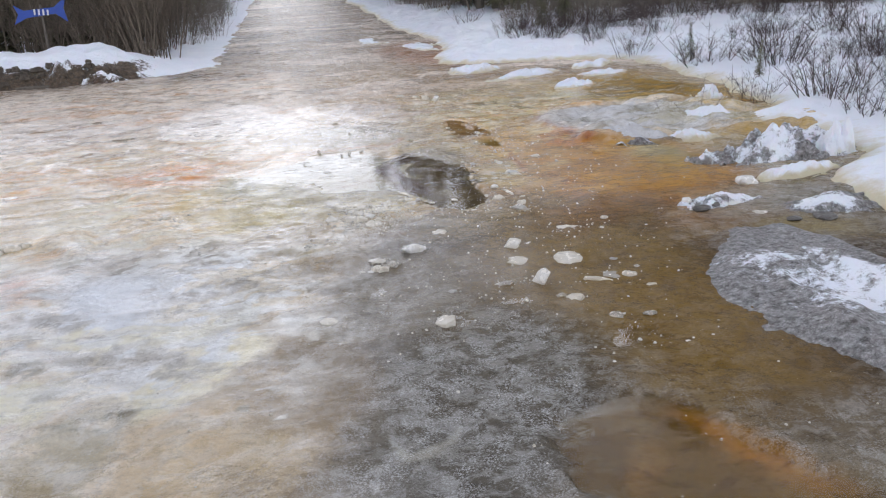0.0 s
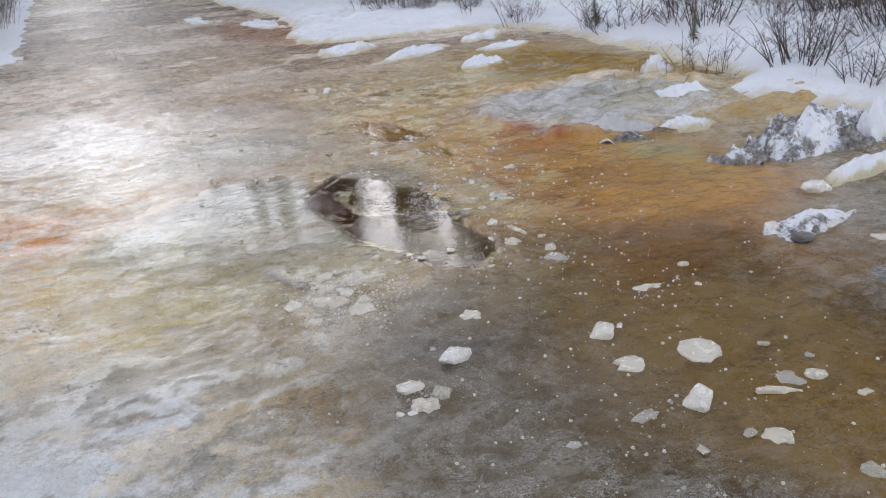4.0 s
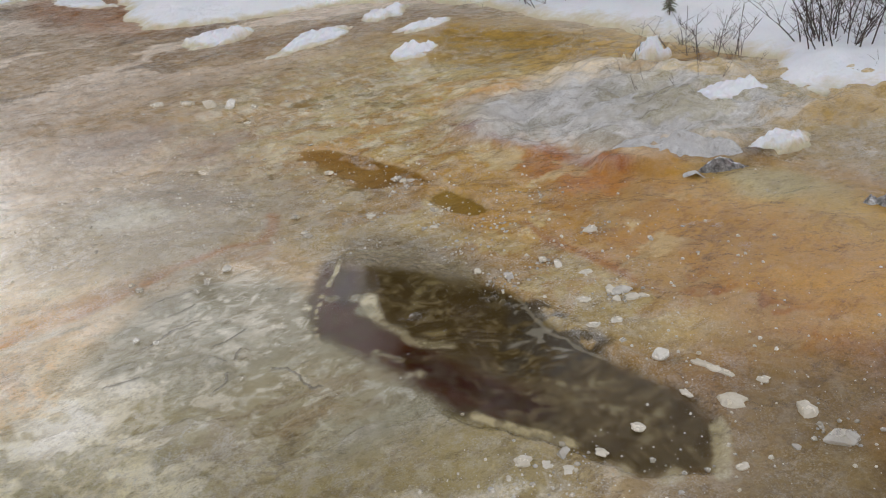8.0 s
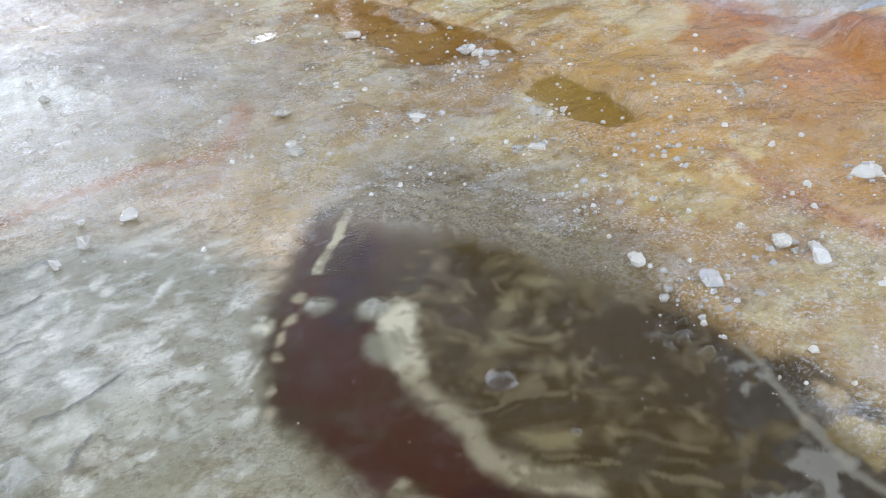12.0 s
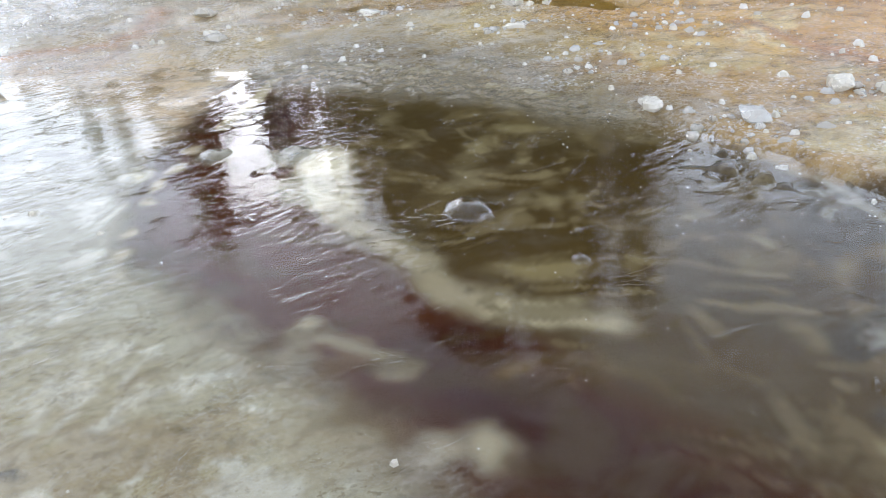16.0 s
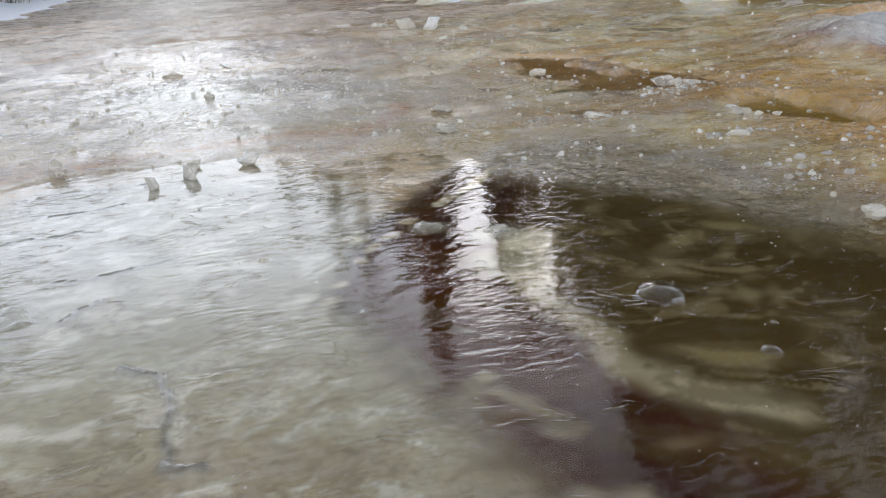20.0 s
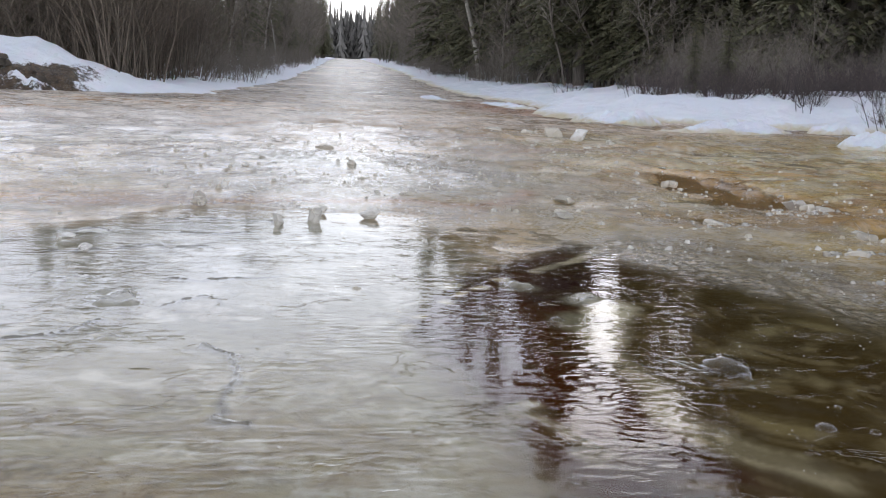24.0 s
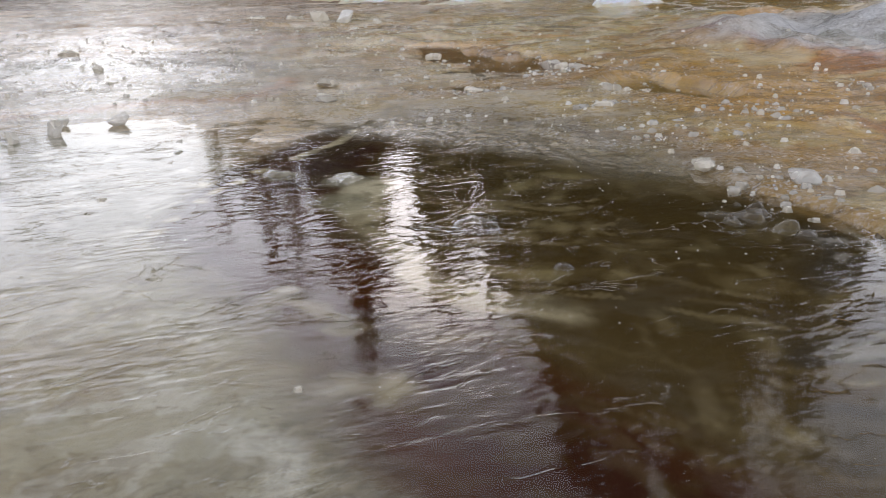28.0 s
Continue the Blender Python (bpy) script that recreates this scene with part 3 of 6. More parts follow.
# frosted ice shelf at the foot of the bank, yellow where water soaks it
stain(3.85, 7.75, 0.85, 0.80, 20, (0.66, 0.69, 0.74), 0.9, 0.35, dry=1.0, depth=-0.05)
patches(blot(3.85, 7.75, 0.85, 0.8, 20, 0.35), 3.0, 4.0, 79, 0.05, 0.2, (0.46, 0.47, 0.48), 0.75, 0.3)
stain(4.35, 7.25, 0.70, 0.55, -10, (0.66, 0.60, 0.40), 0.85, 0.5, dry=0.8, depth=-0.06)
patches(blot(4.3, 7.2, 0.8, 0.7, 0, 0.35), 3.0, 4.0, 80, 0.05, 0.25, (0.42, 0.36, 0.17), 0.7, 0.3)
stain(4.45, 6.75, 0.35, 0.20, -20, (0.40, 0.30, 0.08), 0.8, 0.5, dry=0.1, shine=0.7)
stain(3.55, 8.55, 0.25, 0.30, 0, (0.46, 0.28, 0.06), 0.8, 0.6, dry=0.3, shine=0.6)
stain(4.75, 7.95, 0.45, 0.16, -15, (0.30, 0.19, 0.04), 0.9, 0.4, dry=0.1, shine=0.9)
# mud line below the lip, with the undercut's shade in its colour
streak([(3.06, 6.98), (3.25, 6.84), (3.5, 6.66), (3.75, 6.62)], 0.05, (0.10, 0.075, 0.055), 0.85, 0.7, depth=-0.03)
streak([(3.12, 7.06), (3.35, 6.95), (3.6, 6.85)], 0.10, (0.74, 0.76, 0.80), 0.9, 0.7, depth=-0.06)
stain(3.2, 16.2, 0.7, 2.4, 0, (0.34, 0.15, 0.035), 0.85, 0.5)
stain(1.25, 8.6, 0.25, 0.22, 0, (0.40, 0.33, 0.26), 0.6, 0.7)
stain(1.9, 8.9, 0.30, 0.28, 0, (0.34, 0.26, 0.22), 0.6, 0.7)
streak([(2.96, 8.14), (2.94, 7.91), (3.0, 7.6), (3.12, 7.05)], 0.06, (0.34, 0.14, 0.02), 0.8, 0.9)
streak([(2.75, 6.75), (2.62, 6.5), (2.52, 6.2), (2.42, 5.9)], 0.07, (0.33, 0.13, 0.018), 0.75, 0.9)
streak([(1.65, 7.77), (1.56, 7.55), (1.46, 7.47), (1.27, 7.57), (1.05, 7.56), (0.75, 7.52)], 0.026, (0.50, 0.26, 0.08), 0.8, 0.9)
streak([(0.9, 7.60), (0.4, 7.50), (-0.1, 7.35)], 0.05, (0.50, 0.30, 0.13), 0.6, 0.9)
stain(1.9, 7.35, 0.26, 0.10, -30, (0.52, 0.33, 0.10), 0.7, 0.7)

# speckled slush between the run-off and the melt water
speck[:] = np.maximum(speck, blot(1.4, 8.6, 0.75, 1.2, 0, 0.5))
stain(1.04, 2.70, 0.15, 0.07, 20, (0.60, 0.61, 0.62), 0.6, 0.3, True, dry=1.0)
speck[:] = np.maximum(speck, blot(1.04, 2.70, 0.17, 0.08, 20, 0.3, True))
tint[..., :3] *= np.array((1.12, 0.985, 0.87), np.float32)
tint[..., :3] *= (1 + 0.22 * left_side * (1 - blot(0.8, 6.3, 0.8, 0.9, 0, 0.4)))[..., None]
tint[..., :3] /= np.maximum(1, tint[..., :3].max(-1, keepdims=True) / 0.92)


def spot(x, y, rx, ry, angle, colour, amount=0.9, soft=0.5):
    """A small mark with a slightly ragged edge; returns its mask."""
    reach = max(rx, ry) * (1 + soft) + 0.04
    w = window(x - reach, x + reach, y - reach, y + reach)
    c, s = math.cos(radians(angle)), math.sin(radians(angle))
    u, v = ((SX[w] - x) * c + (SY[w] - y) * s) / rx, ((SY[w] - y) * c - (SX[w] - x) * s) / ry
    m = np.zeros(X.shape)
    m[w] = (1 - smooth(np.sqrt(u * u + v * v), 1 - soft, 1 + soft)) * amount
    dye(m, colour, w)
    return m


def line(points, width, colour, amount=0.9, soft=0.6):
    """A thin mark along a few points; returns its mask."""
    w = around(points, width * 2 + 0.04)
    m = np.zeros(X.shape)
    m[w] = (1 - smooth(off_line(points, SX[w], SY[w]) / width, 1 - soft, 1 + soft)) * amount
    dye(m, colour, w)
    return m


def inside(points, soft):
    """How far each place lies within an outline, 0 to 1, soft metres at its edge."""
    w = around(points, soft + 0.05)
    px, py, within = SX[w], SY[w], np.zeros(SX[w].shape, bool)
    away = off_line(points + points[:1], px, py)
    for (ax, ay), (bx, by) in zip(points, points[1:] + points[:1]):
        within ^= ((ay > py) != (by > py)) & (px < (bx - ax) * (py - ay) / (by - ay + 1e-9) + ax)
    m = np.zeros(X.shape)
    m[w] = smooth(np.where(within, away, -away), -soft, soft)
    return m


def dye(m, colour, w=(slice(None), slice(None))):
    tint[w][..., :3] += m[w][..., None] * (np.array(colour, np.float32) - tint[w][..., :3])


# the near stretch: gritty grey ice, brown melt on both sides, cream overflow
stain(0.62, 3.25, 0.55, 0.30, 80, (0.30, 0.21, 0.12), 0.85, 0.5, dry=0.3, shine=0.3)
stain(0.30, 2.85, 0.40, 0.30, 0, (0.44, 0.34, 0.21), 0.8, 0.5, dry=0.3)
stain(1.28, 3.20, 0.74, 0.40, 78, (0.215, 0.19, 0.155), 0.95, 0.3, dry=0.8)
stain(1.10, 2.65, 0.45, 0.30, 10, (0.21, 0.19, 0.165), 0.9, 0.4, dry=0.9)
stain(1.15, 4.05, 0.42, 0.36, 60, (0.23, 0.175, 0.10), 0.9, 0.5, dry=0.3, shine=0.4)
stain(2.05, 4.25, 0.85, 0.55, 80, (0.25, 0.155, 0.040), 0.92, 0.4, dry=0.1, shine=0.7)
stain(2.15, 3.35, 0.65, 0.40, 75, (0.25, 0.150, 0.032), 0.95, 0.5, dry=0.1, shine=0.6)
stain(2.36, 5.02, 0.34, 0.24, 70, (0.22, 0.105, 0.014), 0.9, 0.5, dry=0.1, shine=0.9)
stain(1.75, 5.05, 0.42, 0.30, 20, (0.23, 0.165, 0.070), 0.9, 0.5, dry=0.2, shine=0.6)
stain(0.45, 4.35, 0.40, 0.26, 100, (0.52, 0.42, 0.27), 0.75, 0.5, dry=0.6)
stain(0.86, 4.75, 0.26, 0.34, 20, (0.40, 0.32, 0.20), 0.8, 0.5, dry=0.3)
stain(0.76, 4.42, 0.10, 0.22, 10, (0.42, 0.27, 0.10), 0.6, 0.7)
stain(0.0, 3.9, 0.55, 0.95, 0, (0.50, 0.47, 0.39), 0.75, 0.5)
stain(1.85, 2.43, 0.50, 0.32, 115, (0.24, 0.155, 0.050), 0.95, 0.15, dry=0.0, shine=1.0)
stain(1.95, 2.52, 0.24, 0.07, 115, (0.50, 0.24, 0.040), 0.8, 0.7, fine=True)
stain(1.62, 2.42, 0.10, 0.05, 60, (0.44, 0.25, 0.07), 0.6, 0.8, fine=True)
bright = inside([(0.93, 2.80), (0.98, 2.72), (1.08, 2.75), (1.16, 2.82), (1.12, 2.74), (1.03, 2.66), (0.96, 2.65)], 0.02)
slab = np.zeros(X.shape)
for outline, colour, amount in (
    ([(0.341, 3.44), (0.53, 3.62), (0.743, 3.79), (0.885, 3.42), (0.86, 3.13), (0.735, 2.91), (0.469, 2.99)], (0.22, 0.155, 0.085), 0.8),
    ([(0.105, 3.17), (0.347, 3.29), (0.486, 3.147), (0.469, 2.99), (0.40, 2.6), (0.05, 2.6), (0.08, 3.11)], (0.46, 0.34, 0.20), 0.75),
    ([(-0.62, 3.0), (-0.1, 3.25), (0.05, 3.1), (0.0, 2.5), (-0.6, 2.4)], (0.30, 0.26, 0.17), 0.7),
    ([(-0.397, 4.536), (-0.256, 4.83), (-0.025, 4.82), (-0.01, 4.46), (-0.17, 4.16), (-0.35, 4.02)], (0.84, 0.86, 0.89), 0.95),
    ([(-0.274, 4.14), (-0.07, 4.24), (0.19, 4.03), (0.30, 3.86), (0.12, 3.80), (-0.118, 3.82), (-0.384, 3.98)], (0.86, 0.80, 0.60), 0.92),
    ([(0.098, 3.518), (0.187, 3.785), (0.49, 3.825), (0.57, 3.656), (0.414, 3.494), (0.346, 3.327), (0.23, 3.226), (0.105, 3.17), (0.043, 3.387)], (0.90, 0.82, 0.60), 0.95),
    ([(-0.475, 3.87), (-0.328, 3.737), (-0.20, 3.576), (-0.18, 3.388), (-0.22, 3.27), (-0.306, 3.236), (-0.6, 3.3)], (0.90, 0.83, 0.62), 0.95),
    ([(0.169, 6.153), (0.408, 6.321), (0.382, 5.69), (0.097, 5.695)], (0.62, 0.60, 0.54), 0.85),
    ([(0.69, 5.44), (0.88, 5.47), (0.86, 4.88), (0.685, 4.70), (0.56, 5.0)], (0.42, 0.36, 0.24), 0.8),
    ([(-0.044, 6.578), (0.322, 6.586), (0.265, 6.138), (0.122, 5.848), (-0.09, 6.0), (-0.14, 6.34)], (0.56, 0.46, 0.31), 0.85),
    ([(-0.9, 6.2), (-0.5, 6.6), (-0.2, 6.2), (-0.45, 5.7), (-0.9, 5.8)], (0.66, 0.66, 0.64), 0.8),
    ([(-1.4, 5.0), (-1.0, 5.5), (-0.7, 5.1), (-0.8, 4.5), (-1.3, 4.4)], (0.70, 0.71, 0.72), 0.85),
    ([(0.1, 5.3), (0.35, 5.55), (0.5, 5.2), (0.35, 4.8), (0.1, 4.95)], (0.66, 0.62, 0.52), 0.7),
):
    m = amount * inside(outline, 0.05) * smooth(fbm(X, Y * 1.3, 5.0, 5, 151) + 0.8, 0.25, 0.7)
    dye(m, colour)
    slab = np.maximum(slab * (1 - 0.5 * m), m)
dye(0.9 * inside([(-0.633, 5.05), (-0.597, 5.24), (-0.546, 5.545), (-0.42, 5.49), (-0.40, 5.21), (-0.52, 5.0)], 0.03) * smooth(fbm(X, Y, 12.0, 3, 131) + 0.4, 0.0, 0.4), (0.90, 0.90, 0.90))
for px, py, ra, rb in ((-0.50, 3.95, 0.09, 0.05), (-0.36, 3.72, 0.10, 0.05), (-0.26, 3.43, 0.10, 0.045), (0.02, 3.22, 0.13, 0.06), (0.06, 3.60, 0.05, 0.03), (0.12, 4.98, 0.22, 0.09), (0.22, 5.15, 0.12, 0.06), (-0.05, 5.55, 0.04, 0.03), (0.26, 6.15, 0.05, 0.03), (0.05, 4.70, 0.15, 0.06)):
    m = blot(px, py, ra, rb, 30, 0.6, True)
    patches(m, 9.0, 12.0, 95, -0.45, -0.15, (0.20, 0.18, 0.125), 0.9, 0.4)
dye(0.95 * bright, (0.90, 0.91, 0.93))
stain(-0.74, 4.86, 0.10, 0.16, 0, (0.60, 0.36, 0.28), 0.7, 0.7)
# olive ice before the pothole, a frosted band of veins beside it
stain(0.75, 6.15, 0.62, 0.75, 0, (0.36, 0.325, 0.185), 0.9, 0.5, dry=0.35)
stain(0.62, 5.15, 0.26, 0.32, 20, (0.24, 0.165, 0.055), 0.92, 0.35, dry=0.2, shine=0.4)
stain(0.62, 5.52, 0.30, 0.16, 10, (0.46, 0.41, 0.22), 0.8, 0.5, dry=0.4)
stain(0.45, 6.50, 0.30, 0.44, 20, (0.25, 0.255, 0.21), 0.85, 0.5, dry=0.3)
stain(0.18, 6.05, 0.24, 0.30, 0, (0.50, 0.42, 0.28), 0.8, 0.3, dry=0.6)
stain(1.25, 5.85, 0.26, 0.26, 0, (0.30, 0.255, 0.125), 0.85, 0.6, dry=0.25, shine=0.4)
stain(1.46, 5.15, 0.18, 0.14, 0, (0.22, 0.20, 0.16), 0.7, 0.6, shine=0.6)
# grey-tan frosted ice beyond, the amber run-off and its crumbly yellow edge
stain(1.30, 8.15, 0.75, 0.62, 0, (0.46, 0.42, 0.34), 0.85, 0.5, dry=0.8)
stain(1.50, 8.45, 0.22, 0.30, 0, (0.30, 0.24, 0.21), 0.65, 0.7, dry=0.5)
stain(1.50, 9.60, 0.30, 0.35, 0, (0.36, 0.28, 0.27), 0.6, 0.7)
stain(1.10, 8.35, 0.14, 0.16, 0, (0.66, 0.70, 0.74), 0.8, 0.5)
stain(2.10, 6.55, 0.26, 0.75, 0, (0.44, 0.36, 0.19), 0.92, 0.5, dry=0.6)
stain(1.95, 7.40, 0.36, 0.30, 0, (0.52, 0.44, 0.27), 0.85, 0.5, dry=0.7)
stain(2.62, 7.55, 0.36, 0.95, 0, (0.50, 0.30, 0.075), 0.9, 0.4, dry=0.5, shine=0.2)
stain(3.00, 6.15, 0.58, 0.80, 0, (0.47, 0.255, 0.052), 0.92, 0.4, dry=0.1, shine=0.8)
stain(3.28, 6.20, 0.26, 0.42, 0, (0.42, 0.30, 0.095), 0.7, 0.6, dry=0.1, shine=0.8)
stain(2.85, 7.15, 0.16, 0.45, 0, (0.43, 0.165, 0.03), 0.85, 0.6, dry=0.2, shine=0.4)
stain(2.33, 6.40, 0.05, 0.34, -6, (0.42, 0.21, 0.09), 0.75, 0.7, fine=True)
stain(2.40, 5.90, 0.08, 0.28, 10, (0.31, 0.125, 0.022), 0.85, 0.6, fine=True, dry=0.1, shine=0.7)
stain(2.26, 5.53, 0.10, 0.20, 8, (0.25, 0.14, 0.03), 0.85, 0.6, fine=True, dry=0.1, shine=0.8)
stain(2.12, 5.30, 0.20, 0.20, 0, (0.22, 0.15, 0.06), 0.8, 0.6, dry=0.2, shine=0.6)
patches(blot(2.4, 7.2, 0.55, 1.3, 0, 0.5), 4.0, 4.5, 96, 0.02, 0.22, (0.62, 0.52, 0.33), 0.75, 0.25)
patches(blot(2.5, 7.0, 0.7, 1.5, 0, 0.5), 3.0, 3.6, 97, 0.12, 0.3, (0.37, 0.20, 0.05), 0.7, 0.2)
line([(2.99, 8.10), (2.97, 7.80), (3.05, 7.50), (3.04, 7.22), (3.06, 6.98)], 0.05, (0.32, 0.095, 0.016), 0.85, 0.9)
line([(2.37, 6.88), (2.335, 6.66), (2.335, 6.46), (2.30, 6.20)], 0.018, (0.34, 0.15, 0.04), 0.8, 0.9)
line([(1.655, 7.79), (1.595, 7.66), (1.50, 7.565), (1.32, 7.615), (1.09, 7.606), (0.95, 7.53), (0.6, 7.46), (0.1, 7.40)], 0.026, (0.50, 0.24, 0.075), 0.85, 0.9)
line([(1.09, 7.62), (0.8, 7.58), (0.4, 7.62), (-0.2, 7.52)], 0.05, (0.50, 0.33, 0.19), 0.5, 1.0)
pool_long = [(2.20, 8.60), (2.11, 8.45), (2.13, 8.15), (2.09, 7.82), (2.14, 7.66), (2.26, 7.72), (2.34, 7.60), (2.42, 7.60), (2.45, 7.72), (2.43, 7.99), (2.38, 8.20), (2.34, 8.46)]
pool_short = [(2.24, 7.40), (2.23, 7.20), (2.26, 7.09), (2.33, 7.08), (2.39, 7.13), (2.41, 7.28), (2.40, 7.46), (2.31, 7.46)]
dye(0.85 * inside(pool_long, 0.05), (0.31, 0.175, 0.050))
dye(0.90 * inside(pool_short, 0.02), (0.32, 0.215, 0.065))
pool = np.maximum(inside(pool_long, 0.04) * smooth(fbm(X, Y, 9.0, 3, 131) + 0.75, 0.1, 0.5), inside(pool_short, 0.02))
for ra in ((1.84, 8.32, 0.13, 0.07), (1.74, 7.66, 0.09, 0.03), (1.95, 7.62, 0.05, 0.06)):
    pool = np.maximum(pool, 0.8 * spot(ra[0], ra[1], ra[2], ra[3], 0, (0.30, 0.22, 0.10), 0.8, 0.4))
frost *= 1 - 0.9 * pool
wet[:] = np.maximum(wet, pool)
# a crust of broken white ice before the pothole
crust = inside([(0.90, 5.86), (0.97, 5.62), (0.98, 5.40), (0.93, 5.24), (0.86, 5.02), (0.64, 4.98), (0.72, 4.86), (0.92, 4.95), (1.06, 5.22), (1.12, 5.36), (1.32, 5.48), (1.34, 5.62), (1.16, 5.70), (1.05, 5.82)], 0.05)
crust = crust * smooth(fbm(X, Y, 14.0, 4, 88) + 0.45, 0.0, 0.5)
dye(0.95 * crust, (0.80, 0.79, 0.77))
dye(crust * smooth(fbm(X, Y, 9.0, 4, 188), 0.12, 0.3), (0.36, 0.33, 0.28))
frost += crust * (1 - frost)
line([(0.90, 5.86), (0.92, 5.68), (0.97, 5.52)], 0.018, (0.16, 0.13, 0.09), 0.7, 0.8)

# the melt film: milky green ice under it, olive towards the near side
film_at = inside([(0.30, 7.05), (0.66, 7.30), (0.94, 7.47), (1.16, 7.50), (1.36, 7.42), (1.47, 7.20), (1.64, 7.14), (1.75, 7.02), (1.85, 6.75), (1.86, 6.45), (1.90, 6.10), (1.60, 5.95), (1.2, 6.05), (0.95, 6.20), (0.72, 6.50), (0.36, 6.72)], 0.15)
dye(0.9 * inside([(0.55, 7.10), (0.94, 7.42), (1.16, 7.46), (1.42, 7.25), (1.42, 6.9), (1.36, 6.4), (1.45, 6.0), (1.0, 6.05), (0.80, 6.5)], 0.10), (0.30, 0.305, 0.25))
stain(1.08, 6.32, 0.34, 0.24, 20, (0.33, 0.295, 0.19), 0.9, 0.6)
stain(1.02, 6.30, 0.10, 0.06, 0, (0.36, 0.26, 0.15), 0.7, 0.7, fine=True)
stain(1.30, 6.52, 0.10, 0.16, 0, (0.30, 0.30, 0.235), 0.7, 0.7, fine=True)
patches(film_at * (1 - blot(1.1, 6.35, 0.3, 0.25, 0, 0.5)), 7.0, 9.0, 89, 0.15, 0.6, (0.44, 0.455, 0.41), 0.6, 0.2, 4)
patches(film_at, 6.0, 8.0, 91, 0.15, 0.6, (0.22, 0.215, 0.155), 0.5, 0.2, 4)
patches(film_at, 18.0, 24.0, 92, 0.3, 0.6, (0.55, 0.56, 0.52), 0.5, 0.2, 4)
for px, py, ra, rb, an in ((1.29, 7.32, 0.07, 0.02, 0), (0.93, 7.19, 0.07, 0.025, 15), (1.24, 7.03, 0.05, 0.02, 10), (1.39, 7.21, 0.03, 0.015, 0), (1.15, 6.97, 0.025, 0.04, 30), (1.18, 6.86, 0.035, 0.02, 0), (1.04, 6.84, 0.03, 0.04, 0)):
    spot(px, py, ra, rb, an, (0.58, 0.58, 0.52), 0.85, 0.5)
# the thawed pothole: plum-dark water on one side, olive over frozen silt on the other
hole = inside([(1.695, 7.20), (1.56, 7.13), (1.44, 7.02), (1.35, 6.92), (1.28, 6.68), (1.33, 6.52), (1.39, 6.24), (1.37, 6.02), (1.40, 5.92), (1.47, 5.74), (1.56, 5.48), (1.70, 5.38), (1.84, 5.46), (1.90, 5.65), (1.875, 5.90), (1.90, 6.20), (1.94, 6.45), (1.925, 6.76), (1.87, 6.98), (1.79, 7.12)], 0.035)
dye(0.97 * hole, (0.040, 0.029, 0.0120))
dye(0.75 * hole * blot(1.70, 5.70, 0.24, 0.34, 0, 0.5, True), (0.105, 0.086, 0.055))
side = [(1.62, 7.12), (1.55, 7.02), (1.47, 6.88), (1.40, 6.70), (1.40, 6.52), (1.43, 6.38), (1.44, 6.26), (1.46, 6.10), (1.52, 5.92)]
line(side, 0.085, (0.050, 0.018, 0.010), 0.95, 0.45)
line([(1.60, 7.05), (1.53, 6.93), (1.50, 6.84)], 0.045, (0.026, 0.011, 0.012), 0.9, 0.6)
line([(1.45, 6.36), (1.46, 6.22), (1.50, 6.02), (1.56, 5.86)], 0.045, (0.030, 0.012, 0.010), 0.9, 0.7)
silt = hole * blot(1.73, 6.45, 0.22, 0.62, 0, 0.5, True)
patches(silt, 9.0, 13.0, 90, 0.25, 0.8, (0.13, 0.108, 0.066), 0.6, 0.3)
patches(silt, 26.0, 34.0, 98, 0.35, 0.7, (0.20, 0.175, 0.12), 0.45, 0.2, 3)
patches(hole * blot(1.70, 5.80, 0.24, 0.40, 0, 0.5, True), 16.0, 22.0, 99, 0.25, 0.6, (0.19, 0.165, 0.115), 0.55, 0.3)
spot(1.548, 6.770, 0.034, 0.060, -28, (0.50, 0.50, 0.47), 0.95, 0.3)
spot(1.520, 6.690, 0.028, 0.050, -10, (0.50, 0.49, 0.45), 0.95, 0.4)
line([(1.512, 6.66), (1.498, 6.57), (1.508, 6.50), (1.496, 6.43), (1.53, 6.377), (1.575, 6.325)], 0.016, (0.30, 0.285, 0.24), 0.75, 0.95)
spot(1.545, 6.36, 0.050, 0.020, -38, (0.32, 0.305, 0.25), 0.85, 0.8)
spot(1.572, 6.328, 0.024, 0.014, -50, (0.34, 0.32, 0.27), 0.7, 0.9)
line([(1.385, 6.465), (1.393, 6.43), (1.404, 6.39), (1.412, 6.355)], 0.010, (0.26, 0.245, 0.21), 0.65, 0.9)
line([(1.385, 6.465), (1.365, 6.44), (1.352, 6.42)], 0.011, (0.26, 0.245, 0.21), 0.65, 0.9)
spot(1.378, 6.400, 0.020, 0.013, -30, (0.085, 0.055, 0.030), 0.85, 0.7)
spot(1.38, 6.27, 0.018, 0.016, 0, (0.36, 0.35, 0.31), 0.8, 0.8)
spot(1.414, 6.25, 0.016, 0.022, 0, (0.34, 0.33, 0.29), 0.75, 0.8)
spot(1.478, 6.304, 0.016, 0.010, 0, (0.14, 0.11, 0.075), 0.7, 0.9)
spot(1.60, 6.42, 0.04, 0.016, 160, (0.19, 0.165, 0.10), 0.7, 0.8)
spot(1.70, 6.69, 0.05, 0.014, 40, (0.20, 0.18, 0.12), 0.75, 0.7)
spot(1.80, 6.72, 0.04, 0.014, 140, (0.19, 0.17, 0.11), 0.75, 0.7)
spot(1.63, 6.62, 0.03, 0.015, 20, (0.17, 0.15, 0.10), 0.7, 0.8)
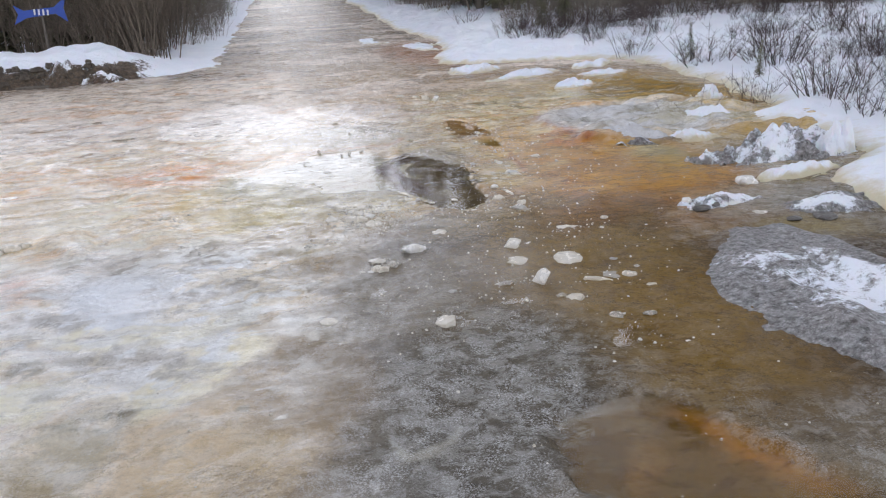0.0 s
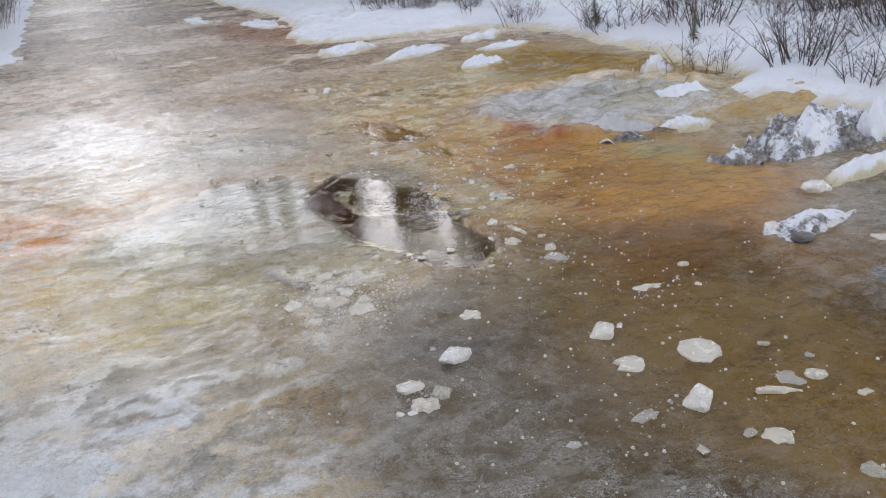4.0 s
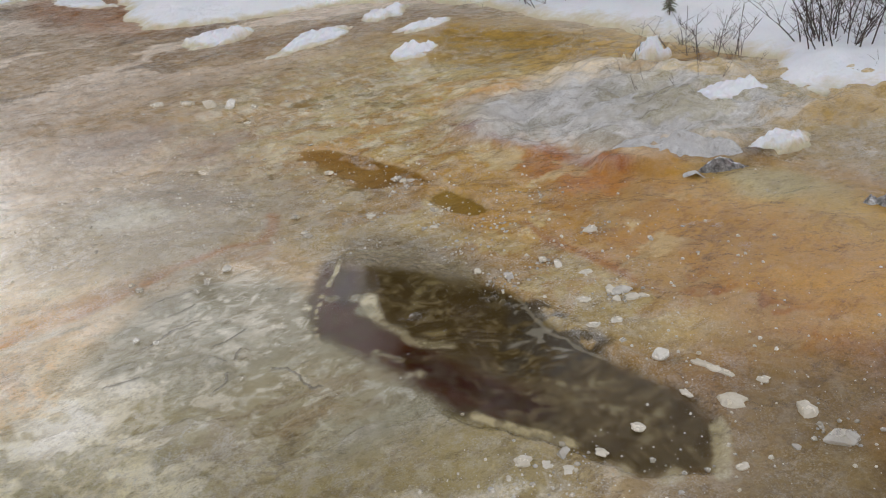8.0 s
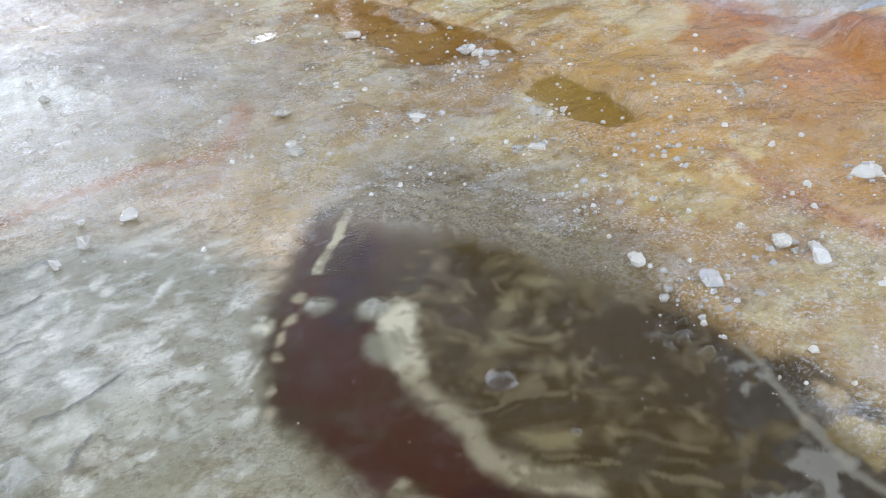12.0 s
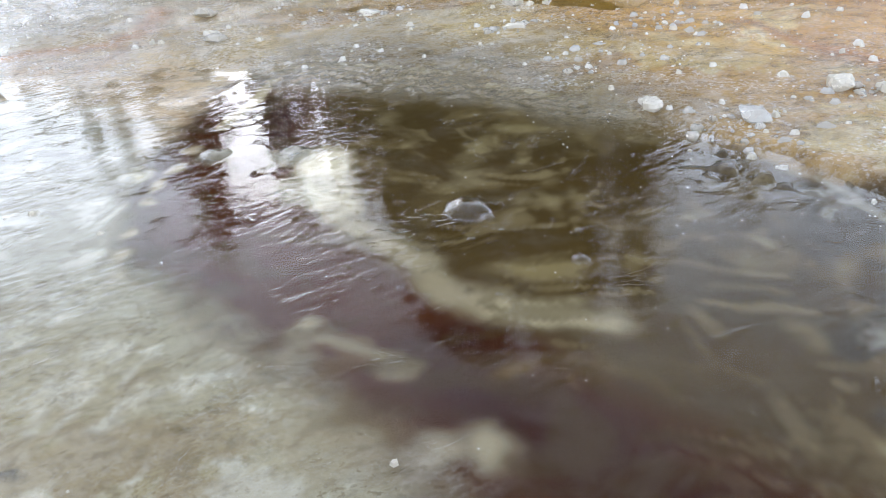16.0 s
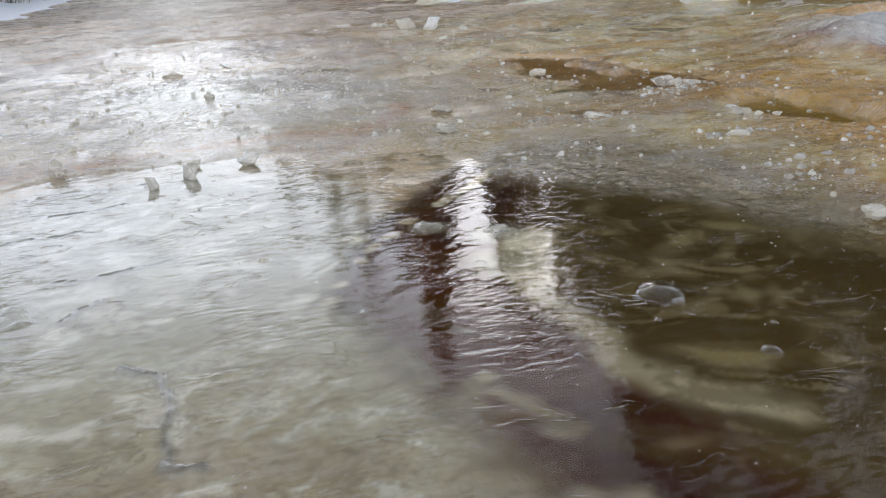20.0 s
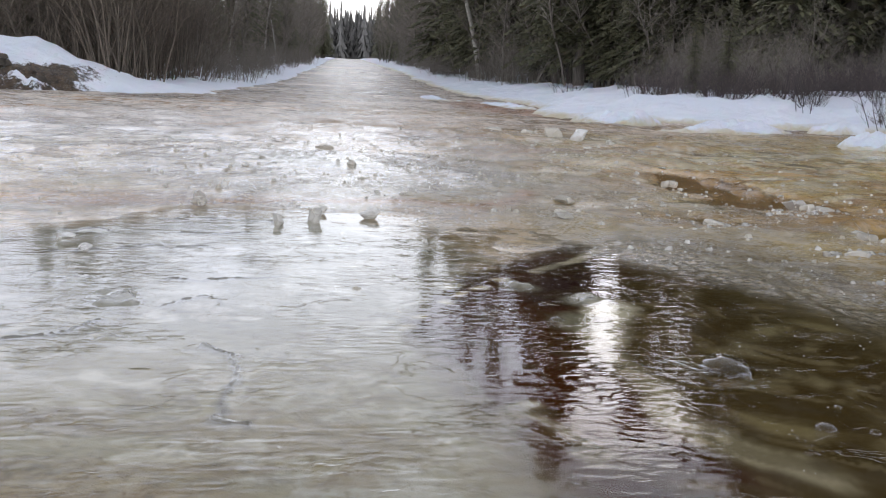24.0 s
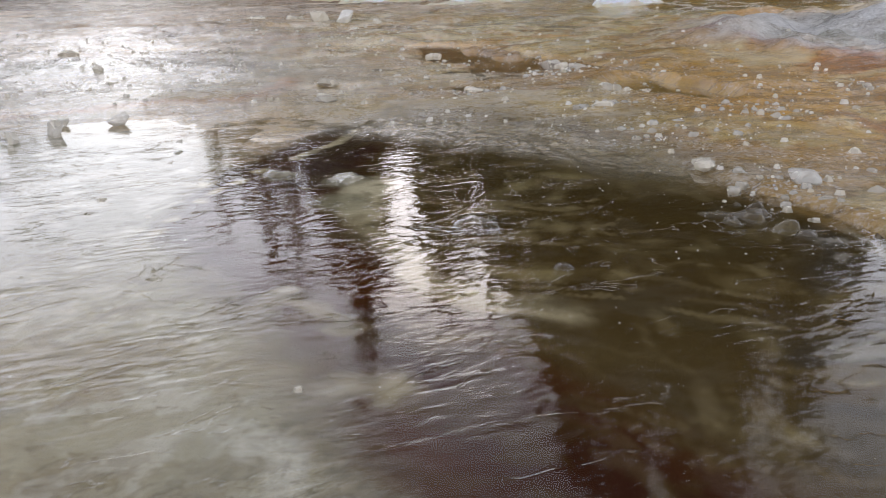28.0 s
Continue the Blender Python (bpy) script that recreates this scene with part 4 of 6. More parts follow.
line([(1.648, 7.155), (1.568, 7.066), (1.501, 6.994)], 0.010, (0.52, 0.51, 0.45), 0.8, 0.5)
line([(1.745, 7.185), (1.80, 7.10), (1.858, 6.99)], 0.0095, (0.62, 0.59, 0.47), 0.9, 0.4)
line([(1.874, 6.895), (1.909, 6.794)], 0.008, (0.50, 0.46, 0.34), 0.85, 0.5)
line([(1.93, 6.40), (1.885, 6.25), (1.868, 6.15), (1.866, 5.92)], 0.006, (0.34, 0.31, 0.24), 0.45, 0.8)
line([(1.405, 5.965), (1.44, 5.856), (1.483, 5.764), (1.52, 5.69)], 0.016, (0.50, 0.47, 0.38), 0.9, 0.5)
line([(1.835, 5.466), (1.775, 5.40), (1.69, 5.345)], 0.022, (0.52, 0.49, 0.41), 0.9, 0.4)
spot(1.60, 5.42, 0.045, 0.03, 20, (0.50, 0.47, 0.40), 0.85, 0.4)
spot(1.845, 5.48, 0.022, 0.016, 0, (0.50, 0.48, 0.41), 0.85, 0.4)
spot(1.53, 5.52, 0.03, 0.02, 60, (0.46, 0.43, 0.36), 0.8, 0.5)
for px, py in ((1.437, 6.941), (1.401, 6.886), (1.356, 6.81), (1.315, 6.74), (1.274, 6.643), (1.30, 6.69), (1.375, 6.85)):
    spot(px, py, 0.010, 0.015, -30, (0.40, 0.37, 0.30), 0.7, 0.6)
frost *= 1 - np.maximum(hole, 0.6 * film_at)
wet[:] = np.maximum(wet, np.maximum(hole, 0.8 * film_at))
# milky veins: a dense net in the grey band, a few threads under the film
vein[:] = np.maximum(vein, 0.35 * blot(0.55, 6.55, 0.36, 0.5, 15, 0.5))
vrng = random.Random(77)


def thread(x, y, way, length, width, colour, amount):
    """A short crooked milky thread."""
    points = [(x, y)]
    for _ in range(5):
        way += vrng.uniform(-0.7, 0.7)
        x, y = x + math.cos(way) * length / 5, y + math.sin(way) * length / 5
        points.append((x, y))
    line(points, width, colour, amount, 0.9)


for k in range(120):
    a, r = vrng.uniform(0, 6.28), math.sqrt(vrng.random())
    thread(0.50 + 0.22 * r * math.cos(a) + 0.10 * r * math.sin(a), 6.58 + 0.42 * r * math.sin(a), vrng.gauss(1.4, 0.5), vrng.uniform(0.05, 0.22), vrng.uniform(0.004, 0.009), (0.60, 0.60, 0.54), vrng.uniform(0.4, 0.9))
for k in range(50):
    thread(vrng.gauss(0.85, 0.14), vrng.gauss(6.70, 0.25), vrng.gauss(1.4, 0.7), vrng.uniform(0.04, 0.12), vrng.uniform(0.003, 0.007), (0.60, 0.59, 0.52), vrng.uniform(0.3, 0.75))
for k in range(46):
    thread(vrng.gauss(1.185, 0.030), vrng.gauss(6.44, 0.06), vrng.gauss(1.7, 0.6), vrng.uniform(0.012, 0.05), vrng.uniform(0.0025, 0.005), (0.52, 0.51, 0.45), vrng.uniform(0.35, 0.75))
for k in range(9):
    thread(vrng.gauss(1.275, 0.014), vrng.gauss(6.46, 0.04), vrng.gauss(1.7, 0.4), vrng.uniform(0.012, 0.03), vrng.uniform(0.002, 0.004), (0.56, 0.55, 0.48), vrng.uniform(0.4, 0.8))
for k in range(170):
    x, y = vrng.gauss(1.06, 0.18), vrng.gauss(6.95, 0.22)
    if x < 1.36 - 0.5 * max(0, 6.7 - y):
        spot(x, y, vrng.uniform(0.006, 0.028), vrng.uniform(0.005, 0.016), vrng.uniform(0, 180), (0.66, 0.67, 0.62), vrng.uniform(0.35, 0.9), vrng.uniform(0.4, 0.9))
for k in range(60):
    x, y = vrng.gauss(1.74, 0.07), vrng.gauss(6.55, 0.22)
    spot(x, y, vrng.uniform(0.006, 0.03), vrng.uniform(0.004, 0.012), vrng.gauss(45, 30), (0.19, 0.168, 0.115), vrng.uniform(0.2, 0.6), 0.9)
for k in range(60):
    x, y = vrng.gauss(1.70, 0.10), vrng.gauss(5.75, 0.18)
    spot(x, y, vrng.uniform(0.008, 0.035), vrng.uniform(0.005, 0.014), vrng.gauss(20, 30), (0.26, 0.235, 0.18), vrng.uniform(0.2, 0.7), 0.8)
# clear-edged white slabs and dull pits in the pale overflow
for k in range(260):
    x, y = vrng.uniform(-1.6, 0.75), vrng.uniform(3.0, 9.5)
    pale = vrng.random() < 0.5
    spot(x, y, vrng.uniform(0.015, 0.16) if pale else vrng.uniform(0.01, 0.07), vrng.uniform(0.012, 0.06) if pale else vrng.uniform(0.008, 0.03), vrng.gauss(0, 25), (0.86, 0.86, 0.84) if pale else (0.26, 0.24, 0.18), vrng.uniform(0.3, 0.85), vrng.uniform(0.15, 0.5))
patches(hole, 24.0, 30.0, 120, -0.2, 0.5, (0.050, 0.036, 0.018), 0.55, 0.2, 4)
# granular slush round the back of the pothole
dye(0.75 * inside([(1.60, 7.17), (1.70, 7.04), (1.80, 6.90), (1.90, 6.62), (1.99, 6.60), (2.0, 6.95), (1.90, 7.22), (1.74, 7.32)], 0.09), (0.20, 0.165, 0.09))
speck[:] = np.maximum(speck, 0.6 * inside([(1.62, 7.14), (1.72, 7.04), (1.80, 6.93), (1.90, 6.62), (2.02, 6.55), (2.06, 6.95), (1.95, 7.3), (1.75, 7.42)], 0.05))
# white wisps frozen into the yellowish film, and grey melted hollows in the white ice of the near stretch
dye(0.45 * (1 - hole) * blot(0.85, 6.45, 0.50, 0.40, 0, 0.6), (0.29, 0.265, 0.155))
patches(blot(0.56, 6.62, 0.30, 0.52, 10, 0.5), 13.0, 5.5, 141, 0.04, 0.20, (0.72, 0.73, 0.70), 0.9, 0.25)
patches((1 - hole) * blot(0.88, 6.55, 0.34, 0.45, 0, 0.5), 13.0, 6.0, 142, 0.14, 0.30, (0.58, 0.57, 0.48), 0.8, 0.25)
patches((1 - hole) * blot(1.00, 6.25, 0.30, 0.20, 0, 0.5), 10.0, 14.0, 143, 0.05, 0.35, (0.24, 0.195, 0.115), 0.7, 0.4)
near_white = blot(0.05, 4.45, 0.75, 1.15, 10, 0.4)
patches(near_white, 2.0, 4.5, 144, -0.05, 0.25, (0.27, 0.255, 0.24), 0.8, 0.4)
patches(near_white, 6.0, 15.0, 145, 0.10, 0.32, (0.19, 0.17, 0.14), 0.7, 0.6)
patches(near_white, 5.0, 9.0, 146, 0.18, 0.38, (0.72, 0.74, 0.76), 0.85, 0.6)
stain(-0.18, 4.45, 0.14, 0.42, 20, (0.74, 0.76, 0.79), 0.9, 0.6)
stain(0.22, 3.95, 0.30, 0.16, 20, (0.62, 0.58, 0.45), 0.7, 0.6)
# pale grains and thin yellow melt over the brown beyond the pools
patches((1 - inside(pool_long, 0.06)) * blot(3.0, 9.2, 1.0, 1.4, -30, 0.5), 4.0, 7.0, 147, -0.1, 0.3, (0.58, 0.52, 0.30), 0.75, 0.5)
patches((1 - inside(pool_long, 0.06)) * blot(2.9, 9.2, 1.1, 1.5, -30, 0.5), 12.0, 18.0, 148, 0.2, 0.4, (0.74, 0.71, 0.60), 0.8, 0.5)
# tint gains by position: warmer mid-sheet, bluer under the film
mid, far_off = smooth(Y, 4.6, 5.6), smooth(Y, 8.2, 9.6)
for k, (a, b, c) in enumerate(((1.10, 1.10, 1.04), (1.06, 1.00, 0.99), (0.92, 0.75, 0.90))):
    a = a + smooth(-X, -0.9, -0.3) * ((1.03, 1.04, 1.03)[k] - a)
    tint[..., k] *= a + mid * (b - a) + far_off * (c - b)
for k, gain in enumerate((-0.02, 0.04, 0.36)):
    tint[..., k] *= 1 + gain * film_at * (1 - hole)
# brightness put into the tint: up on the left, down on the near right
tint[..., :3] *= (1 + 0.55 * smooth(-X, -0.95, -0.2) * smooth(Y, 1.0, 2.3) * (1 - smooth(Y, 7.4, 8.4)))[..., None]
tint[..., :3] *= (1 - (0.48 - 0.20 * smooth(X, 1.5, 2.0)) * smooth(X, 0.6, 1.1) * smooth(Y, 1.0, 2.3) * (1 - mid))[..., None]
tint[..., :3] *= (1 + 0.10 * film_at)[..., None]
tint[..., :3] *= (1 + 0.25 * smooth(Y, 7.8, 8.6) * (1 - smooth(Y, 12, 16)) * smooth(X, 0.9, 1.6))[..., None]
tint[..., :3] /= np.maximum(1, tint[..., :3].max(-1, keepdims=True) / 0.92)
dye(0.85 * blot(3.65, 7.55, 0.55, 0.75, 25, 0.4), (0.64, 0.65, 0.67))
patches(blot(3.75, 7.5, 0.75, 0.85, 20, 0.4), 4.0, 5.0, 141, 0.05, 0.25, (0.40, 0.38, 0.31), 0.8, 0.3)
patches(blot(3.75, 7.5, 0.75, 0.85, 20, 0.4), 9.0, 11.0, 143, 0.1, 0.3, (0.82, 0.83, 0.84), 0.7, 0.3)
patches(blot(4.1, 7.2, 0.6, 0.6, 0, 0.5), 3.0, 4.0, 142, 0.0, 0.25, (0.52, 0.46, 0.27), 0.7, 0.3)
stain(3.35, 6.35, 0.20, 0.25, 0, (0.40, 0.36, 0.19), 0.7, 0.7, shine=0.8)
stain(3.35, 4.25, 0.22, 0.22, 0, (0.26, 0.20, 0.09), 0.85, 0.5, dry=0.1, shine=0.9)
stain(3.5, 4.9, 0.5, 0.35, 0, (0.30, 0.28, 0.23), 0.75, 0.6)
ridge = smooth(1 - np.abs(fbm(X * 0.7, Y * 2.0, 1.6, 4, 85)), 0.75, 1.0) * smooth(-X, -1.2, 0.5)
shelf = np.maximum(blot(3.85, 7.75, 0.95, 0.9, 20, 0.4), blot(4.35, 7.2, 0.8, 0.6, -10, 0.5))
lumps = shelf * (0.040 * fbm(X, Y, 3.0, 4, 86) + 0.022 * fbm(X, Y, 9.0, 3, 87)) + 0.010 * ridge + 0.010 * (1 - np.clip(wet, 0, 1)) * fbm(X, Y * 1.4, 3.6, 4, 89) + 0.010 * fbm(X, Y, 1.8, 3, 81) + 0.008 * fbm(X, Y, 6.0, 4, 82) + 0.0022 * fbm(X, Y, 34.0, 3, 83)
Z = 0.014 + lumps - dip
# the film lies level; ice stands out of it as a few low islands and lumps
Z = Z + pool * (-0.004 - Z)
low = blot(1.15, 6.85, 1.05, 1.05, 0, 0.35)
Z = Z + low * (0.0035 + 0.30 * lumps - Z)
film_edge = smooth(film_at + 0.40 * fbm(X, Y * 1.4, 7.0, 4, 121) * (1 - hole), 0.42, 0.70) * (film_at > 0.02)
Z = Z + film_edge * (-0.006 + 0.12 * lumps - Z)
isle = np.zeros(X.shape)
for px, py, ra, rb, an, high in ((1.22, 7.155, 0.050, 0.024, 0, 1.0), (0.86, 6.885, 0.085, 0.040, 0, 1.1), (0.955, 6.79, 0.045, 0.060, 20, 1.2), (0.80, 7.21, 0.06, 0.03, 0, 1.0), (1.337, 7.12, 0.034, 0.020, 0, 0.9), (1.454, 6.900, 0.028, 0.026, 0, 1.2), (1.535, 6.830, 0.030, 0.026, 0, 1.2), (1.500, 6.725, 0.030, 0.045, 10, 0.75), (1.106, 7.02, 0.016, 0.016, 0, 1.0), (1.05, 7.30, 0.05, 0.016, 0, 0.9), (0.70, 6.98, 0.08, 0.03, 0, 1.0), (1.30, 7.36, 0.05, 0.012, 0, 0.9)):
    m = spot(px, py, ra, rb, an, (0.26, 0.245, 0.165), 0.75, 0.45) * high
    isle = np.maximum(isle, m)
bumpy = blot(1.90, 6.47, 0.075, 0.10, 10, 0.5, True) * smooth(fbm(X, Y, 34.0, 3, 111), 0.0, 0.5)
crisp = inside([(1.90, 6.42), (1.80, 6.30), (1.775, 6.24), (1.70, 6.20), (1.64, 6.15), (1.60, 6.05), (1.70, 5.95), (1.95, 5.95), (1.98, 6.3)], 0.02) * smooth(fbm(X, Y, 20.0, 4, 112) + 0.5, 0.1, 0.5)
Z = Z + hole * (-0.030 - Z)
dye(0.8 * crisp, (0.055, 0.045, 0.032))
patches(crisp, 15.0, 20.0, 133, 0.15, 0.55, (0.27, 0.25, 0.205), 0.7, 0.2)
line([(1.93, 6.40), (1.885, 6.25), (1.868, 6.15), (1.866, 5.92)], 0.006, (0.34, 0.31, 0.24), 0.45, 0.8)
Z = np.maximum(Z, -0.012 + 0.0150 * isle * (1 + 0.30 * fbm(X, Y, 60.0, 2, 113)))
Z = np.maximum(Z, -0.012 + 0.0165 * np.maximum(bumpy, 0.5 * crisp) * (1 + 0.14 * fbm(X, Y, 45.0, 3, 114)))
slush = inside([(1.60, 7.16), (1.70, 7.02), (1.78, 6.90), (1.87, 6.68), (2.0, 6.6), (2.0, 7.2), (1.75, 7.35)], 0.05)
Z = np.maximum(Z, -0.0035 + 0.0045 * slush + slush * 0.0018 * fbm(X, Y, 90.0, 2, 115))
# thin frozen wrinkles standing proud of the film; their dark colour paints reflected forest
for p in ([(0.99, 6.888), (1.066, 6.893), (1.122, 6.923)], [(0.88, 6.63), (0.93, 6.65), (0.965, 6.70)], [(1.087, 6.611), (1.128, 6.584), (1.128, 6.52), (1.123, 6.479), (1.128, 6.423), (1.151, 6.411)], [(0.80, 7.06), (0.92, 7.09), (1.02, 7.10)], [(0.95, 7.22), (1.06, 7.24)], [(1.02, 6.76), (1.06, 6.81)], [(0.90, 7.35), (1.0, 7.37), (1.10, 7.36)], [(0.62, 6.9), (0.74, 6.88)]):
    m = line(p, 0.0045, (0.12, 0.11, 0.085), 0.8, 0.9) * smooth(fbm(X, Y, 25.0, 2, 116) + 0.6, 0.1, 0.5)
    Z = np.maximum(Z, -0.006 + 0.0095 * m)
Z = Z + road_rise(Y)
near = np.exp(-((X - 1.5) ** 2 + (Y - 7) ** 2) / 3000)
Z = Z * np.where(np.abs(X) + np.abs(Y) > 300, near, 1) + 0.05 * fbm(X, Y, 0.2, 3, 84) * smooth(np.abs(X - 1) - 4, 0, 6)
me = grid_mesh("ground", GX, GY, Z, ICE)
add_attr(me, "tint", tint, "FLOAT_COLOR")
add_attr(me, "frost", frost)
add_attr(me, "wet", wet)
add_attr(me, "vein", vein)
add_attr(me, "speck", speck)
add_attr(me, "sunk", smooth(-Z, -0.001, 0.003) * (Y < 12))
add_attr(me, "murk", np.maximum(0.75 * slab, np.clip(0.9 * hole + 0.12 * film_at, 0, 1) * (Z < 0.001)))
sheen = 1 - 0.55 * smooth(X, 1.5, 2.1) * (1 - far_off) - 0.45 * smooth(X, 0.6, 1.2) * (1 - mid) - 0.5 * blot(1.28, 3.2, 0.8, 0.45, 78, 0.4) - 0.35 * slab - 0.85 * smooth(Y, 8.6, 11.5) - 0.6 * crisp
add_attr(me, "sheen", np.clip(sheen, 0.03, 1))
tagged(new("ground", me), "stained overflow ice covering a forest road", "ice sheet", kind="structure")

# melt water standing level on the ice
wx = spacing([(-1.5, 0.2), (1.2, 0.004), (1.75, 0.2), (4.9, 1)])
wy = spacing([(1.8, 0.2), (6.35, 0.004), (6.85, 0.2), (10.6, 1)])
PX, PY = np.meshgrid(wx, wy)
# rings spreading from where a drop has just fallen
rip = np.zeros(PX.shape)
for cx, cy, size in ((1.495, 6.53, 0.08), (1.60, 6.54, 0.05)):
    r = np.hypot(PX - cx, PY - cy)
    rip += 0.00014 * np.sin(r * 2 * math.pi / 0.016) * np.exp(-((r / size) ** 2) * 2) * smooth(r, 0.0, 0.01)
tagged(new("water", grid_mesh("water", wx, wy, rip, WATER)), "clear melt water standing on the ice", "water", kind="structure")

# ---- snow banks ----


def bank_edge(y):
    """Where the snow of the far side begins, along the road."""
    return np.interp(y, [-20, 2.4, 3.5, 4.5, 5.2, 5.7, 6.6, 7.2, 7.4, 7.6, 8.46, 9.4, 11.3, 12.4, 12.9, 13.15, 13.5, 13.9, 14.4, 16.0, 18.8, 23, 32, 45, 220], [4.8, 3.55, 3.55, 3.85, 4.1, 4.55, 4.6, 4.45, 4.8, 5.15, 5.2, 5.4, 5.5, 5.35, 5.0, 4.2, 3.6, 3.15, 3.15, 3.5, 3.75, 3.65, 3.7, 3.7, 3.6])


def left_edge(y):
    return np.interp(y, [14.4, 15.1, 15.5, 16.0, 17.0, 20, 25, 32, 45, 100, 220], [-12, -3.9, -1.45, -0.75, -0.45, -0.45, -0.45, -0.4, -0.25, -0.7, -1.2])


def bank_height(d, x, y, high):
    rise = 0.03 + high * (1 - np.exp(-np.clip(d, 0, 99) / 1.6))
    rise = rise + smooth(d, 0.05, 1.0) * (0.07 * fbm(x, y, 0.9, 4, 91) + 0.03 * fbm(x, y, 4.0, 3, 92))
    return np.where(d > 0, np.sqrt(np.clip(d, 0, 0.12) / 0.12) * rise, -np.clip(-d, 0, 0.4)) + road_rise(y)


def right_bank_z(x, y):
    d = x - bank_edge(y) + 0.16 * fbm(x, y, 0.8, 4, 93) + 0.06 * fbm(x, y, 4, 3, 94)
    return bank_height(d, x, y, 0.34), d


def left_bank_z(x, y):
    d = left_edge(y) - x + 0.14 * fbm(x, y, 0.9, 4, 95) + 0.05 * fbm(x, y, 5, 3, 96)
    # the ploughed heap: highest to the far side, falling towards the road
    crest = 0.38 * smooth(-x, 0.8, 2.3) * np.exp(-(((y - 16.4) / 1.1) ** 2)) * smooth(d, 0.0, 0.55)
    return bank_height(d, x, y, 0.09) + crest * (1 + 0.25 * fbm(x, y, 1.7, 4, 97)), d


bx = np.array([*spacing([(2.4, 0.04), (7.5, 0.12), (12, 0.6), (40, 1)]), *far_lines(40, 400, 2)])
by = np.array(sorted([*far_lines(1.0, -400, 0.3), *spacing([(1.0, 0.05), (15, 0.15), (30, 1.0), (220, 1)]), *far_lines(220, 600, 10)]))
BX, BY = np.meshgrid(bx, by)
bz, bd = right_bank_z(BX, BY)
keep = (bd[:-1, :-1] > -0.4) | (bd[1:, 1:] > -0.4)
me = grid_mesh("snow_bank", bx, by, bz, SNOW, keep)
add_attr(me, "stain", np.exp(-np.clip(bd, 0, 9) / 0.22) * 0.9)
tagged(new("snow_bank", me), "white old snow lying along the road edge", "snow", kind="structure")

lx = np.array([*far_lines(-10, -400, 0.5)[::-1], *spacing([(-10, 0.10), (-0.2, 0.1)])])
ly = np.array([*spacing([(14.2, 0.04), (18, 0.12), (32, 1.0), (220, 1)]), *far_lines(220, 600, 10)])
LX, LY = np.meshgrid(lx, ly)
lz, ld = left_bank_z(LX, LY)
keep = (ld[:-1, :-1] > -0.4) | (ld[1:, 1:] > -0.4)
me = grid_mesh("snow_berm", lx, ly, lz, BERM, keep)
add_attr(me, "stain", np.exp(-np.clip(ld, 0, 9) / 0.12) * 0.5)
add_attr(me, "soil", smooth(-LX, 1.2, 1.9) * (1 - smooth(lz + 0.05 * fbm(LX, LY, 2.5, 3, 99), 0.10, 0.30)) * (LY < 16.4))
tagged(new("snow_berm", me), "ploughed snow heap with brown soil on its face", "snow heap", kind="structure")

# ---- making things ----


class Shape:
    """Vertices and faces gathered for one mesh."""

    def __init__(self):
        self.v, self.f = [], []

    def tube(self, points, r0, r1, sides=3, cap=False):
        """A tapering tube along points."""
        n, start = len(points), len(self.v)
        for k, p in enumerate(points):
            a, b = points[max(0, k - 1)], points[min(n - 1, k + 1)]
            ahead = (b - a).normalized()
            side = ahead.orthogonal().normalized()
            up = ahead.cross(side)
            r = r0 + (r1 - r0) * k / (n - 1)
            for j in range(sides):
                w = 2 * math.pi * j / sides
                self.v.append(p + side * (r * math.cos(w)) + up * (r * math.sin(w)))
        for k in range(n - 1):
            for j in range(sides):
                a, b = start + k * sides + j, start + k * sides + (j + 1) % sides
                self.f.append((a, b, b + sides, a + sides))
        if cap:
            self.f.append(tuple(start + j for j in reversed(range(sides))))
            self.f.append(tuple(start + (n - 1) * sides + j for j in range(sides)))

    def tri(self, a, b, c):
        n = len(self.v)
        self.v += [a, b, c]
        self.f.append((n, n + 1, n + 2))

    def mesh(self, name, material, smooth_faces=False):
        me = bpy.data.meshes.new(name)
        me.from_pydata([tuple(p) for p in self.v], [], self.f)
        me.materials.append(material)
        if smooth_faces:
            me.polygons.foreach_set("use_smooth", np.ones(len(me.polygons), bool))
        return me


def part(name, me, parent, label=""):
    ob = new(name, me)
    ob.parent = parent
    return tagged(ob, label) if label else ob


def wander(rng, start, way, length, steps, bend):
    """Points of a crooked stem."""
    out, p, d = [start.copy()], start.copy(), way.normalized()
    for _ in range(steps):
        d = (d + Vector((rng.uniform(-bend, bend), rng.uniform(-bend, bend), rng.uniform(-bend, bend) * 0.5))).normalized()
        p = p + d * (length / steps)
        out.append(p.copy())
    return out


